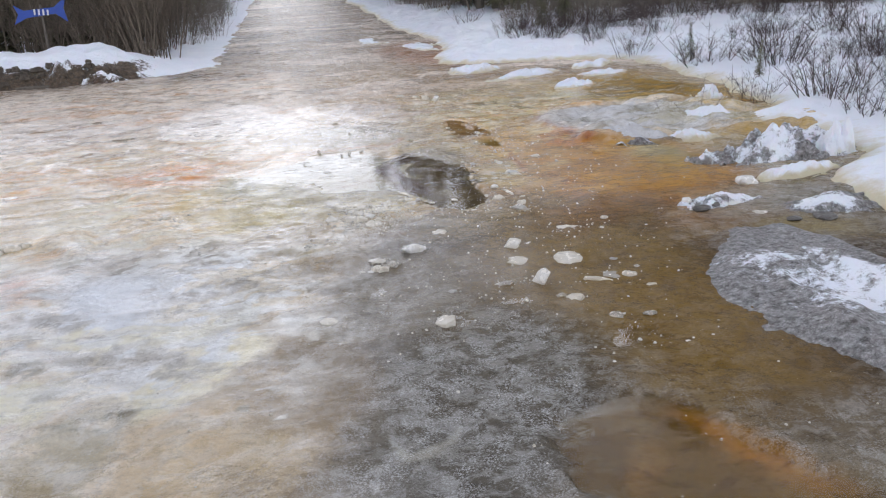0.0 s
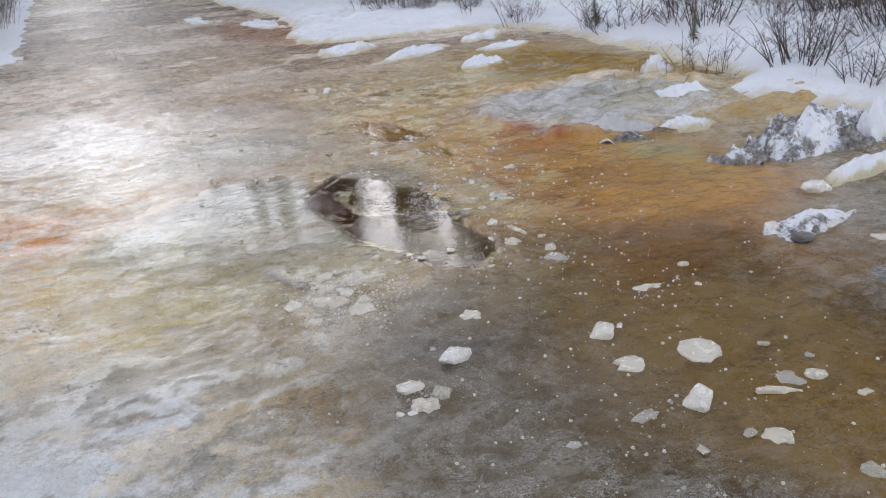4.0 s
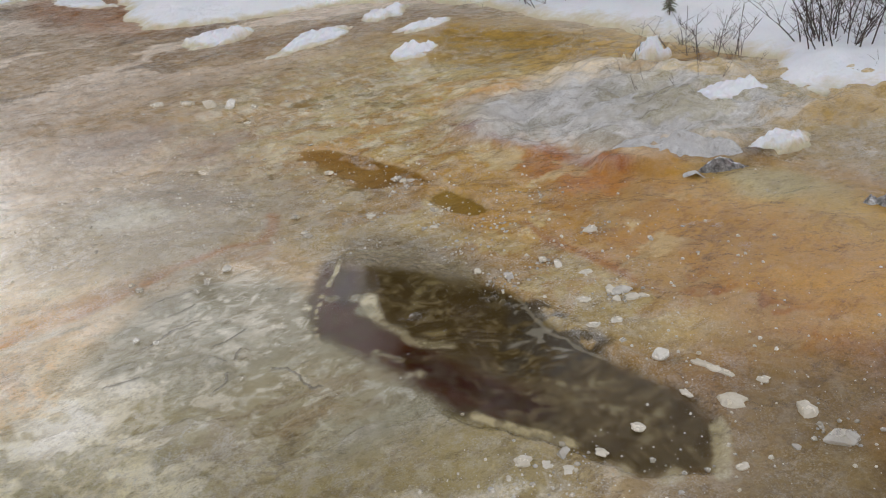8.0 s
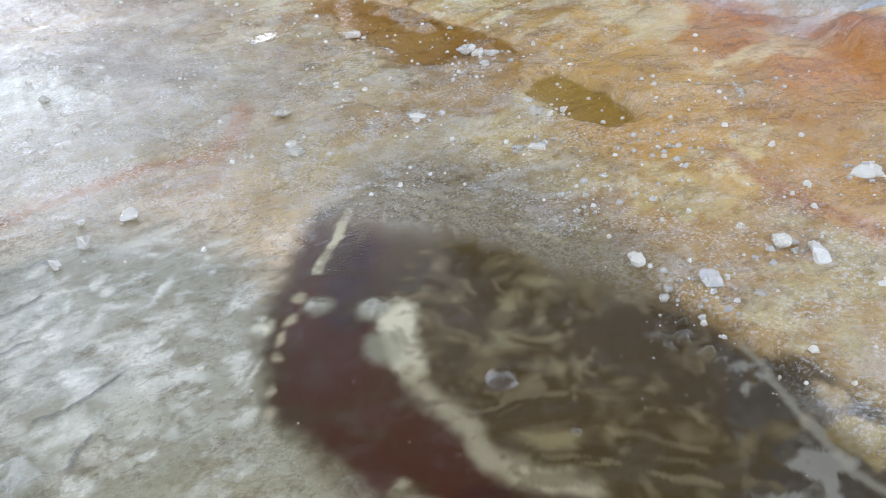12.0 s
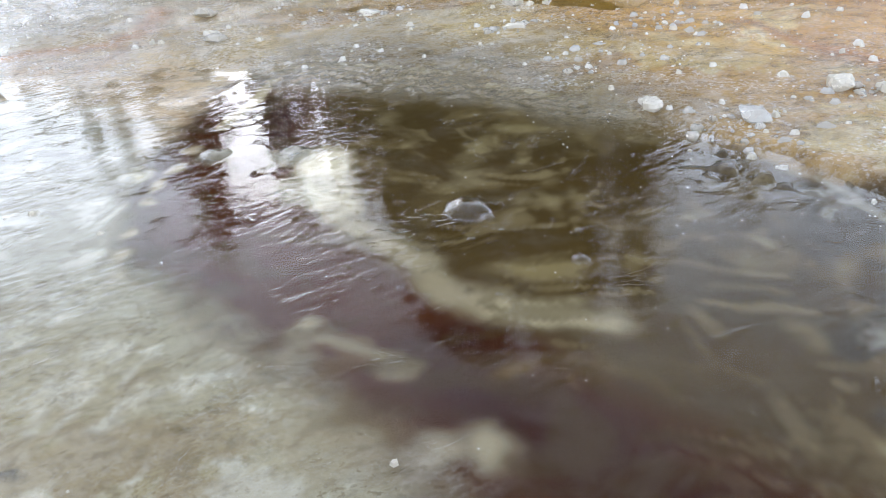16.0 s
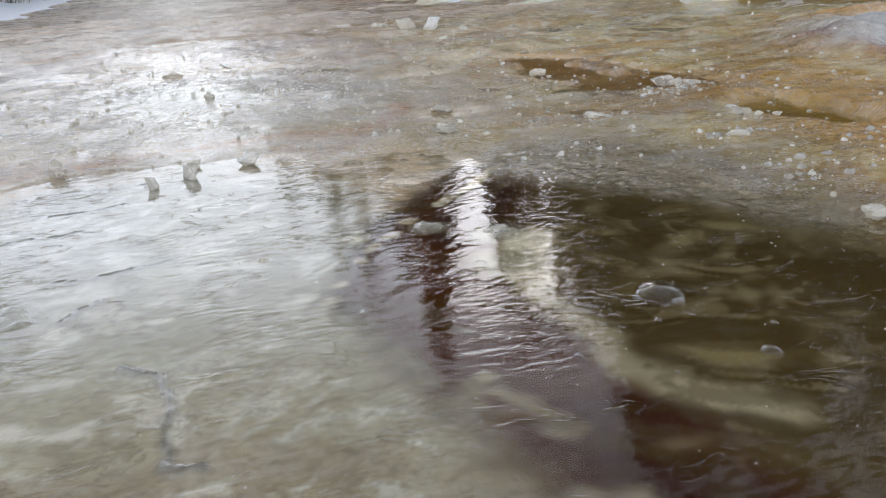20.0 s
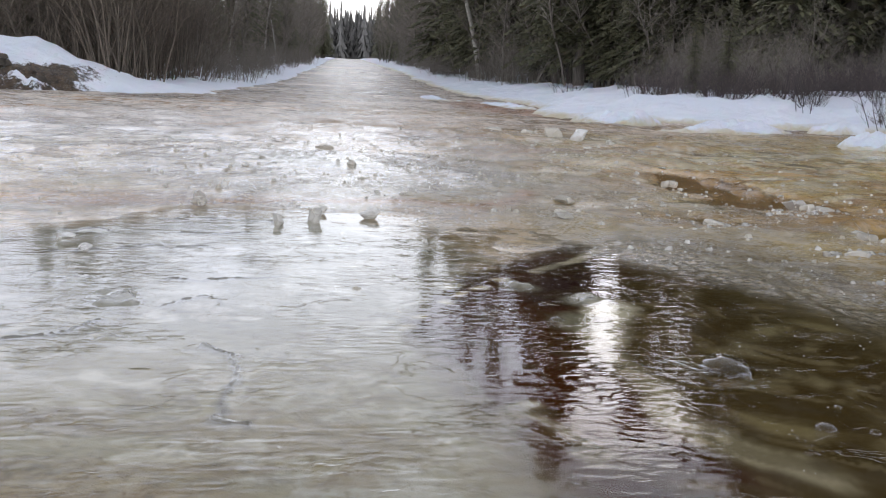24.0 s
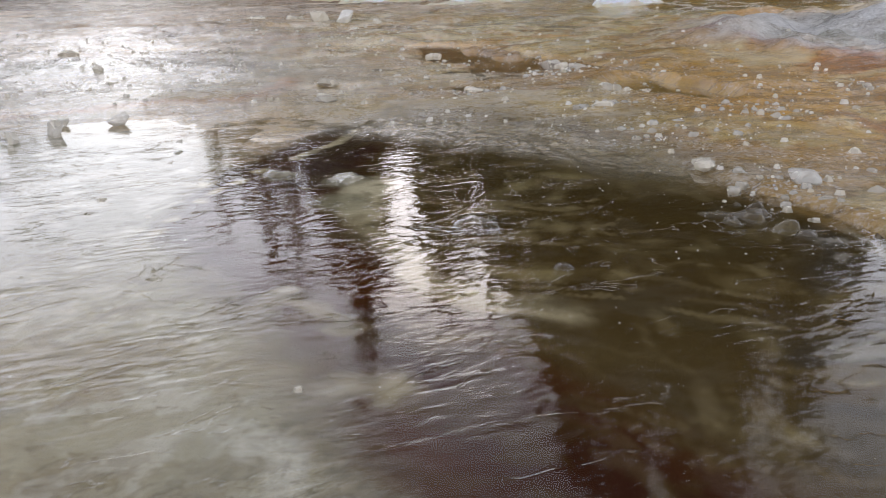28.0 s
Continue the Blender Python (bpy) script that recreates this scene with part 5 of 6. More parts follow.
def bush_shapes(seed, height, stems, spread, thick, twigs=5, fine=2, spray=0.55):
    """Bare stems of a bush: the stems and their twigs."""
    rng, wood, twig = random.Random(seed), Shape(), Shape()
    for _ in range(stems):
        a, lean = rng.uniform(0, 2 * math.pi), rng.uniform(0.03, spray)
        base = Vector((math.cos(a), math.sin(a), 0)) * rng.uniform(0, spread * 0.35)
        way = Vector((math.cos(a) * lean, math.sin(a) * lean, 1))
        h = height * rng.uniform(0.5, 1.0)
        line = wander(rng, base - Vector((0, 0, 0.12)), way, h, 6, 0.16)
        wood.tube(line, thick * rng.uniform(0.6, 1.0), thick * 0.25, 4)
        for _ in range(twigs):
            k = rng.randint(2, 5)
            b = rng.uniform(0, 2 * math.pi)
            side = Vector((math.cos(b), math.sin(b), rng.uniform(0.5, 1.4)))
            sub = wander(rng, line[k], side, h * rng.uniform(0.15, 0.36), 3, 0.22)
            twig.tube(sub, thick * 0.34, thick * 0.12, 3)
            for _ in range(fine):
                c = rng.uniform(0, 2 * math.pi)
                tip = Vector((math.cos(c), math.sin(c), rng.uniform(0.3, 1.2)))
                twig.tube(wander(rng, sub[rng.randint(1, 3)], tip, h * rng.uniform(0.06, 0.15), 2, 0.2), thick * 0.2, thick * 0.08, 3)
    return wood, twig


def make_bush(name, seed, height, stems, spread, thick, material, twigs=5, fine=2, spray=0.55):
    wood, twig = bush_shapes(seed, height, stems, spread, thick, twigs, fine, spray)
    ob = new(name)
    part("framework", wood.mesh("framework", material), ob)
    part("brushwood", twig.mesh("brushwood", material), ob)
    return ob


def make_spruce(seed, height, width):
    """A spruce: trunk, and a crown of drooping boughs set with needle sprays."""
    rng, trunk, crown = random.Random(seed), Shape(), Shape()
    trunk.tube(wander(rng, Vector((0, 0, -0.2)), Vector((0, 0, 1)), height + 0.2, 8, 0.012), 0.012 * height + 0.02, 0.01, 7)
    z = 0.09 * height
    while z < height * 0.985:
        k = 1 - z / height
        reach = width * (k**0.75) * rng.uniform(0.65, 1.1) + 0.08
        for _ in range(max(3, round(4 + 4 * k))):
            a = rng.uniform(0, 2 * math.pi)
            out = Vector((math.cos(a), math.sin(a), 0))
            cross = Vector((-out.y, out.x, 0))
            r = reach * rng.uniform(0.6, 1.1)
            n = max(4, round(r / 0.12))
            for j in range(n):
                u = (j + 0.6) / n
                p = out * (r * u) + Vector((0, 0, z - 0.42 * r * u * u + 0.12 * r * u))
                size = (0.18 - 0.08 * u) * rng.uniform(0.7, 1.3)
                for s in (-1, 1):
                    tip = p + cross * (s * size) + out * (size * 0.7) - Vector((0, 0, size * rng.uniform(0.1, 0.8)))
                    crown.tri(p - out * 0.08, p + out * 0.07 + Vector((0, 0, 0.02)), tip)
                crown.tri(p - cross * 0.05, p + cross * 0.05, p + out * size * 0.9 - Vector((0, 0, size * rng.uniform(0.3, 1.0))))
        z += height * rng.uniform(0.016, 0.028)
    ob = new("spruce_tree")
    part("trunk", trunk.mesh("trunk", BARK), ob)
    part("crown", crown.mesh("crown", NEEDLE), ob)
    return ob


def make_birch(seed, height):
    rng, trunk, twig = random.Random(seed), Shape(), Shape()
    line = wander(rng, Vector((0, 0, -0.2)), Vector((rng.uniform(-0.1, 0.1), rng.uniform(-0.1, 0.1), 1)), height, 10, 0.06)
    trunk.tube(line, 0.045 + 0.006 * height, 0.012, 7)
    for k in range(3, 11):
        for _ in range(6):
            a = rng.uniform(0, 2 * math.pi)
            sub = wander(rng, line[k], Vector((math.cos(a), math.sin(a), rng.uniform(0.5, 1.5))), height * rng.uniform(0.08, 0.2), 4, 0.2)
            twig.tube(sub, 0.014, 0.004, 3)
            for _ in range(5):
                b = rng.uniform(0, 2 * math.pi)
                twig.tube(wander(rng, sub[rng.randint(1, 4)], Vector((math.cos(b), math.sin(b), rng.uniform(-0.2, 1))), rng.uniform(0.2, 0.5), 2, 0.2), 0.006, 0.002, 3)
    ob = new("birch_tree")
    part("trunk", trunk.mesh("trunk", BIRCH, True), ob, "pale birch trunk")
    part("brushwood", twig.mesh("brushwood", WILLOW), ob)
    return ob


def turned(x, y, z, rng, s=1.0, lean=3):
    return pose(x, y, z, rng.uniform(-lean, lean), rng.uniform(-lean, lean), rng.uniform(0, 360)) @ Matrix.Scale(s, 4)


def ground_right(x, y):
    return float(right_bank_z(np.array([float(x)]), np.array([float(y)]))[0][0])


def ground_left(x, y):
    return float(left_bank_z(np.array([float(x)]), np.array([float(y)]))[0][0])


def in_gap(x, y, s, tall):
    """Lower trees where the forest edge lets the sky through."""
    bearing, far_off = math.degrees(math.atan2(x - 1.23, y - 5.75)), math.hypot(x - 1.23, y - 5.75)
    return min(s, math.tan(radians(11)) * far_off / tall) if 16.8 < bearing < 26.5 else s


def plant(models, x, y, z, rng, s=1.0, lean=3, label=""):
    m = turned(x, y, z, rng, 1.0, lean)
    ob = copy_thing(rng.choice(models), m)
    if lean == 3 and not label:
        s = in_gap(x, y, s, 8.0)
    ob.scale = (s, s, s)
    return tagged(ob, label) if label else ob


def put_away(models):
    """The patterns themselves are not part of the place."""
    for ob in models:
        for o in (*ob.children_recursive, ob):
            bpy.data.objects.remove(o)


# ---- the forest ----
rng = random.Random(5)
spruces = [tagged(make_spruce(100 + k, 8.0, 1.35 + 0.15 * (k % 3)), "dark green spruce standing in the forest edge", "tree", "spruces of the forest") for k in range(5)]
birches = [tagged(make_birch(200 + k, 6.0), "bare pale birch at the forest edge", "tree", "birches of the forest") for k in range(3)]
willows = [tagged(make_bush("willow_bush", 300 + k, 2.7, 34, 2.4, 0.011, WILLOW, 9, 5, 0.30), "bare brown willow thicket beside the road", "bush", "willow thicket") for k in range(4)]
shrubs = [tagged(make_bush("shrub", 400 + k, 0.60, 16, 0.6, 0.0055, TWIG, 7, 3, 0.9), "leafless dark shrub poking out of the snow", "shrub", "shrubs in the snow") for k in range(5)]
tall_shrubs = [tagged(make_bush("tall_shrub", 450 + k, 1.6, 22, 1.6, 0.008, BRUSH, 8, 3, 0.5), "leafless grey shrub before the dark spruces", "shrub", "shrubs at the forest edge") for k in range(4)]

saplings = [tagged(make_bush("bare_sapling", 470 + k, 4.6, 1, 0.2, 0.030, BRUSH, 26, 3, 0.14), "tall bare grey sapling before the spruces", "tree", "bare saplings at the forest edge") for k in range(6)]

# the side of the snow bank: forest edge from the road's bend of snow to the far right
for k in range(120):
    y = 19.5 + 26 * rng.random() ** 1.3
    x = 6.4 + 24 * rng.random() ** 1.5 if y < 27 else 5.4 + 20 * rng.random() ** 1.6
    if (x < 8.6 and y < 21) or (x < 10 and y < 18):
        continue
    plant(spruces, x, y, ground_right(x, y) - 0.05, rng, rng.uniform(0.55, 1.0))
for k in range(14):
    x = 10.5 + 1.1 * k + rng.uniform(-0.4, 0.4)
    plant(spruces, x, 17.8 + rng.uniform(-0.4, 1.5) - 0.25 * k, 0.25, rng, rng.uniform(0.75, 1.0))
for k in range(12):
    x = 8.2 + 0.8 * k + rng.uniform(-0.3, 0.3)
    y = 19.2 + rng.uniform(-0.3, 1.0) - 0.22 * k
    plant(spruces, x, y, ground_right(x, y) - 0.05, rng, rng.uniform(0.5, 0.9))
for bearing, far_off, s in ((5.5, 36, 1.12), (8.0, 30, 1.18), (10.3, 26, 1.12), (12.4, 24, 0.80), (13.4, 21, 0.80), (14.8, 19, 1.10), (16.0, 19, 0.86), (29.2, 16, 1.24), (28.0, 17, 1.10), (30.5, 15.5, 1.25), (32, 17, 1.40), (33.5, 15.5, 1.28), (35, 17, 1.40), (36.5, 15, 1.25), (38, 16, 1.3), (39.5, 15.5, 1.3), (41.5, 15.5, 1.25), (43, 16, 1.2)):
    x, y = 1.23 + far_off * math.sin(radians(bearing)), 5.75 + far_off * math.cos(radians(bearing))
    plant(spruces, x, y, ground_right(x, y) - 0.05, rng, s)
for bearing, far_off, s in ((19.7, 16.8, 0.66), (20.4, 16.3, 0.76), (21.2, 17, 0.80), (21.9, 16.6, 0.72), (22.4, 17.6, 0.66), (24.1, 16.4, 0.74), (24.9, 16, 0.78), (25.8, 17, 0.86), (26.6, 16.3, 0.84), (27.2, 16.8, 0.92)):
    x, y = 1.23 + far_off * math.sin(radians(bearing)), 5.75 + far_off * math.cos(radians(bearing))
    plant(spruces, x, y, ground_right(x, y) - 0.05, rng, s, 2)
for k in range(60):
    y = 18 + 60 * rng.random() ** 1.5
    x = 5.3 + rng.random() * 1.8 + (1.2 if y < 24 else 0)
    plant(tall_shrubs, x, y, ground_right(x, y), rng, rng.uniform(0.6, 1.1), 8)
for k in range(75):
    x = 6.6 + 14 * rng.random()
    y = 18.4 + 2.0 * rng.random() - 0.35 * max(0, min(x - 7.5, 6))
    plant(tall_shrubs, x, y, ground_right(x, y), rng, rng.uniform(0.4, 1.2), 8)
for k in range(80):
    y = 27 + 130 * rng.random()
    x = 5.9 + 5 * rng.random()
    plant(spruces, x, y, float(road_rise(y)) + 0.1, rng, rng.uniform(0.8, 1.35))
for k in range(120):
    x = 6.2 + 14 * rng.random()
    y = 20.2 + 2.2 * rng.random() - 0.35 * max(0, min(x - 7.5, 6))
    plant(saplings, x, y, ground_right(x, y), rng, in_gap(x, y, rng.uniform(0.6, 1.1), 4.6), 5)
for k in range(80):
    y = 23 + 50 * rng.random()
    x = 5.0 + 1.6 * rng.random()
    plant(saplings, x, y, float(road_rise(y)) + 0.1, rng, rng.uniform(0.6, 1.1), 5)
for k in range(90):
    y = 24 + 50 * rng.random()
    x = -1.9 - 2.0 * rng.random()
    plant(saplings, x, y, float(road_rise(y)) + 0.1, rng, rng.uniform(0.6, 1.0), 5)
for k in range(60):
    y = 42 + 75 * rng.random()
    plant(saplings, -1.7 - 2.4 * rng.random(), y, float(road_rise(y)) + 0.1, rng, rng.uniform(1.3, 2.1), 4)
for k in range(45):
    y = 45 + 75 * rng.random()
    plant(saplings, 4.7 + 1.6 * rng.random(), y, float(road_rise(y)) + 0.1, rng, rng.uniform(1.2, 2.0), 4)
for k in range(50):
    y = 21 + 45 * rng.random()
    plant(tall_shrubs, -0.95 - 1.1 * rng.random(), y, float(road_rise(y)) + 0.1, rng, rng.uniform(0.4, 0.9), 8)
for k in range(40):
    y = 25 + 45 * rng.random()
    plant(tall_shrubs, 4.7 + 0.8 * rng.random(), y, float(road_rise(y)) + 0.1, rng, rng.uniform(0.4, 0.9), 8)
# the other side: willow thicket behind the heap, then mixed young trees along the road
for k in range(75):
    y = 17.4 + 9 * rng.random()
    x = -1.6 - 9 * rng.random() ** 1.3 - 0.05 * (y - 16)
    if y < 18.2 and abs(x + 3.2) < 0.9:
        continue
    plant(willows, x, y, ground_left(x, y), rng, rng.uniform(0.7, 1.1), 8)
for k in range(75):
    y = 19 + 22 * rng.random()
    x = -2.2 - 9 * rng.random()
    plant(spruces, x, y, ground_left(x, y), rng, rng.uniform(0.30, 0.46))
for k in range(16):
    y = 20 + 30 * rng.random()
    plant(birches, -1.9 - 3.0 * rng.random(), y, float(road_rise(y)) + 0.1, rng, rng.uniform(0.6, 0.85))
for k in range(70):
    y = 33 + 130 * rng.random()
    x = -2.0 - 6 * rng.random()
    plant(spruces, x, y, float(road_rise(y)) + 0.1, rng, rng.uniform(0.55, 0.78) + 0.004 * (y - 33))
for k in range(7):
    y = 30 + 26 * rng.random()
    plant(birches, 5.2 + 1.5 * rng.random(), y, float(road_rise(y)) + 0.1, rng, rng.uniform(0.8, 1.2))

# woods closing the road far ahead and all around
far = Shape()
frng = random.Random(31)


def far_spruce(x, y, z, h):
    """A distant spruce: stacked ragged skirts round a stem."""
    for level in range(7):
        k = level / 7
        r, z0 = h * 0.105 * (1 - k) * frng.uniform(0.7, 1.3) + 0.1, z + h * (0.06 + 0.13 * level)
        for j in range(7):
            a = j * 0.9 + frng.random()
            c, s = math.cos(a) * r, math.sin(a) * r
            far.tri(Vector((x, y, z0 + h * 0.2)), Vector((x + c - s * 0.4, y + s + c * 0.4, z0 - frng.random() * 0.4)), Vector((x + c + s * 0.4, y + s - c * 0.4, z0 - frng.random() * 0.4)))


for k in range(1300):
    w = frng.random()
    if w < 0.35:
        x, y = frng.uniform(-24, 28), frng.uniform(202, 260)
    elif w < 0.58:
        a, r = frng.uniform(math.pi * 1.02, math.pi * 1.98), frng.uniform(45, 75)
        x, y = 1.5 + math.cos(a) * r, 5 + math.sin(a) * r
    elif w < 0.8:
        x, y = frng.uniform(10, 60), frng.uniform(24, 150)
    else:
        x, y = -frng.uniform(10, 55), frng.uniform(10, 150)
    far_spruce(x, y, float(road_rise(y)) + 0.1, frng.uniform(9, 13) if y > 200 else frng.uniform(7, 11) if x > 0 or y < 5 or y > 150 else frng.uniform(4.0, 5.5))
tagged(new("far_woods", far.mesh("far_woods", HAZED)), "spruce woods greyed for haze, closing the distance", "woods", kind="stuff")

# shrubs in the snow between the ice and the forest
for x, y, s in ((5.75, 10.35, 1.25), (5.05, 8.15, 0.9), (6.15, 9.3, 1.15), (5.35, 7.35, 1.1), (5.2, 6.6, 0.9), (5.7, 10.8, 0.7), (5.6, 12.4, 0.9), (5.4, 13.4, 0.8), (4.25, 12.8, 0.6), (5.0, 15.8, 0.9), (4.95, 20.5, 1.0), (6.5, 13.36, 0.9), (5.9, 16.5, 1.0), (5.25, 11.1, 0.7), (6.9, 8.3, 1.1), (6.4, 7.4, 1.0)):
    plant(shrubs, x, y, ground_right(x, y), rng, s, 8)
for k in range(130):
    y = 5.5 + 14 * rng.random()
    x = max(float(bank_edge(y)) + 0.5, 5.4) + 5.5 * rng.random()
    plant(shrubs, x, y, ground_right(x, y), rng, rng.uniform(0.45, 1.15), 10)
for k in range(40):
    x = 5.2 + 8.5 * rng.random()
    y = 15.2 + 2.6 * rng.random() - 0.25 * max(0, x - 7)
    plant(tall_shrubs, x, y, ground_right(x, y), rng, rng.uniform(0.25, 0.65), 12)
for k in range(60):
    x = 4.6 + 8.0 * rng.random()
    y = 13.8 + 3.0 * rng.random() - 0.25 * max(0, x - 7)
    plant(shrubs, x, y, ground_right(x, y), rng, rng.uniform(0.4, 1.0), 14)
for x, y, s in ((6.0, 16.6, 0.17), (5.5, 16.4, 0.13), (5.75, 10.8, 0.06), (5.6, 8.9, 0.05)):
    plant(spruces, x, y, ground_right(x, y), rng, s, label="small green spruce sapling growing in the snow")
dry_twigs = [tagged(make_bush("dry_stalk", 480 + k, 0.42, 3, 0.2, 0.004, TWIG, 4, 1, 0.8), "thin bare twig frozen into the ice", "twig", "twigs in the ice") for k in range(3)]
for x, y, s in ((4.22, 7.50, 1.0), (4.35, 7.62, 0.7), (4.05, 7.75, 0.6), (4.15, 8.05, 0.5), (3.9, 7.6, 0.35), (3.75, 7.9, 0.35), (4.9, 7.7, 0.8), (5.1, 7.9, 0.7), (4.75, 9.0, 0.6), (5.0, 6.9, 0.7), (4.65, 8.4, 0.9)):
    plant(dry_twigs, x, y, 0.04, rng, s, 15)
put_away(dry_twigs + saplings + spruces + birches + willows + shrubs + tall_shrubs)

# ---- hummocks, islands and stones on the ice ----


def mound(name, x, y, rx, ry, angle, height, material, seed, soil=0.0, stain_edge=0.4, tint_to=None, steep=2.2, rough=0.35):
    """A rounded heap with an uneven outline, sunk a little into the ice."""
    n = 64
    line = np.linspace(-1.35, 1.35, n)
    U, V = np.meshgrid(line, line)
    R = np.hypot(U, V) * (1 + 0.42 * fbm(U + seed * 3.1, V, 1.3, 5, seed))
    h = height * np.clip(1 - R**steep, -0.25, 1) * (1 + rough * fbm(U, V + seed, 2.0, 4, seed + 5))
    h = h + height * (0.22 * fbm(U, V, 3.2, 3, seed + 7) + 0.10 * fbm(U, V, 8.0, 3, seed + 9)) * smooth(1.2 - R, 0, 0.5)
    me = grid_mesh(name, line * rx, line * ry, h, material, (R[:-1, :-1] < 1.15) | (R[1:, 1:] < 1.15))
    add_attr(me, "stain", smooth(R, 0.45, 1.0) * stain_edge)
    add_attr(me, "soil", np.clip(soil * (0.45 + 0.75 * smooth(R, 0.1, 0.9)) * (0.8 + 0.4 * fbm(U, V, 2.2, 3, seed + 2)), 0, 1))
    if tint_to:
        t = np.empty((n, n, 4), np.float32)
        t[:] = (*tint_to, 1)
        add_attr(me, "tint", t, "FLOAT_COLOR")
        add_attr(me, "frost", np.full((n, n), 0.9))
        add_attr(me, "wet", np.zeros((n, n)))
        add_attr(me, "vein", np.full((n, n), 0.3))
        add_attr(me, "speck", np.zeros((n, n)))
        add_attr(me, "sunk", np.zeros((n, n)))
        add_attr(me, "murk", np.zeros((n, n)))
        add_attr(me, "sheen", np.full((n, n), 0.5))
    ob = new(name, me)
    ob.matrix_world = pose(x, y, 0.005 + float(road_rise(y)), 0, 0, angle)
    return ob


def snow_island(x, y, rx, ry, angle, height, seed):
    return tagged(mound("snow_island", x, y, rx * 1.1, ry * 1.1, angle, height, SNOW, seed + 40, stain_edge=0.75, rough=0.8), "small white snow patch standing on the ice", "snow patch", "snow patches on the ice")


snow_island(3.30, 12.35, 0.36, 0.24, 20, 0.09, 1)
snow_island(3.70, 11.22, 0.52, 0.16, 25, 0.07, 2)
snow_island(3.93, 10.02, 0.27, 0.14, 20, 0.06, 3)
snow_island(4.75, 11.72, 0.42, 0.20, 30, 0.07, 4)
snow_island(4.63, 10.84, 0.36, 0.12, 15, 0.05, 5)
snow_island(3.3, 17.4, 0.28, 0.8, 5, 0.05, 6)
snow_island(4.75, 8.35, 0.14, 0.12, 0, 0.10, 7)
snow_island(2.6, 19.5, 0.2, 0.7, 5, 0.04, 8)
tagged(mound("snow_hummock", 4.20, 7.22, 0.34, 0.15, -25, 0.12, SNOW, 23, stain_edge=0.8), "rounded snow hump at the edge of the ice", "snow hummock")
tagged(mound("snow_hummock", 3.78, 6.62, 0.20, 0.10, -15, 0.08, SNOW, 24, stain_edge=0.9), "yellowed snow hump on the ice shelf", "snow hummock")
tagged(mound("ice_shelf", 3.40, 6.90, 0.40, 0.22, -48, 0.07, ICE, 25, tint_to=(0.74, 0.75, 0.77), steep=2.6, rough=0.9), "blue-white lumpy ice shelf at the foot of the bank", "ice shelf")
tagged(mound("ice_shelf", 3.95, 7.62, 0.55, 0.34, 10, 0.05, ICE, 36, tint_to=(0.70, 0.70, 0.69), steep=3.2, rough=0.7), "low frosted ice shelf below the snow bank", "ice shelf")
# dirt at the lip's foot; its dark soil tone also paints the shadow there
tagged(mound("soil_mound", 3.36, 6.66, 0.13, 0.045, -40, 0.05, SLUSH, 37, soil=0.9, stain_edge=0.2), "dirty melted edge, darkened for shadow under the ice shelf", "soil mound")
tagged(mound("soil_mound", 4.14, 5.88, 0.46, 0.27, 15, 0.20, SLUSH, 26, soil=0.80, rough=0.9, stain_edge=0.2), "dark muddy mound with a crust of snow", "soil mound")
tagged(mound("soil_mound", 3.53, 5.88, 0.14, 0.11, 10, 0.08, SLUSH, 27, soil=0.8), "small clod of frosted mud on the ice", "soil mound")
tagged(mound("snow_hummock", 4.38, 5.76, 0.13, 0.11, 0, 0.20, SNOW, 28), "rounded snow hump beside the muddy mound", "snow hummock")
tagged(mound("snow_hummock", 3.92, 5.36, 0.30, 0.10, 12, 0.07, SNOW, 29, stain_edge=0.9), "yellowed snow hump at the edge of the ice", "snow hummock")
tagged(mound("snow_hummock", 3.12, 4.95, 0.28, 0.10, 14, 0.05, SLUSH, 30, soil=0.45), "grey slushy snow beside the stones", "snow hummock")
tagged(mound("ice_ridge", 2.95, 3.38, 0.52, 1.10, -4, 0.065, SLUSH, 31, soil=1.25, stain_edge=0.0, steep=1.4, rough=1.1), "grey frozen slush ridge with white snow on top", "ice ridge")
tagged(mound("ice_ridge", 3.62, 4.62, 0.34, 0.16, 10, 0.05, SLUSH, 32, soil=0.8, stain_edge=0.5), "grey frozen slush ridge at the snow edge", "ice ridge")
tagged(mound("mud_lump", -2.75, 15.35, 0.42, 0.22, 5, 0.30, BERM, 34, soil=1.0, stain_edge=0.0), "dark round clod of soil in the ploughed heap", "soil heap")
tagged(mound("mud_lump", -2.15, 15.35, 0.30, 0.14, 5, 0.16, BERM, 35, soil=0.6, stain_edge=0.0), "snowy clod of soil in the ploughed heap", "soil heap")


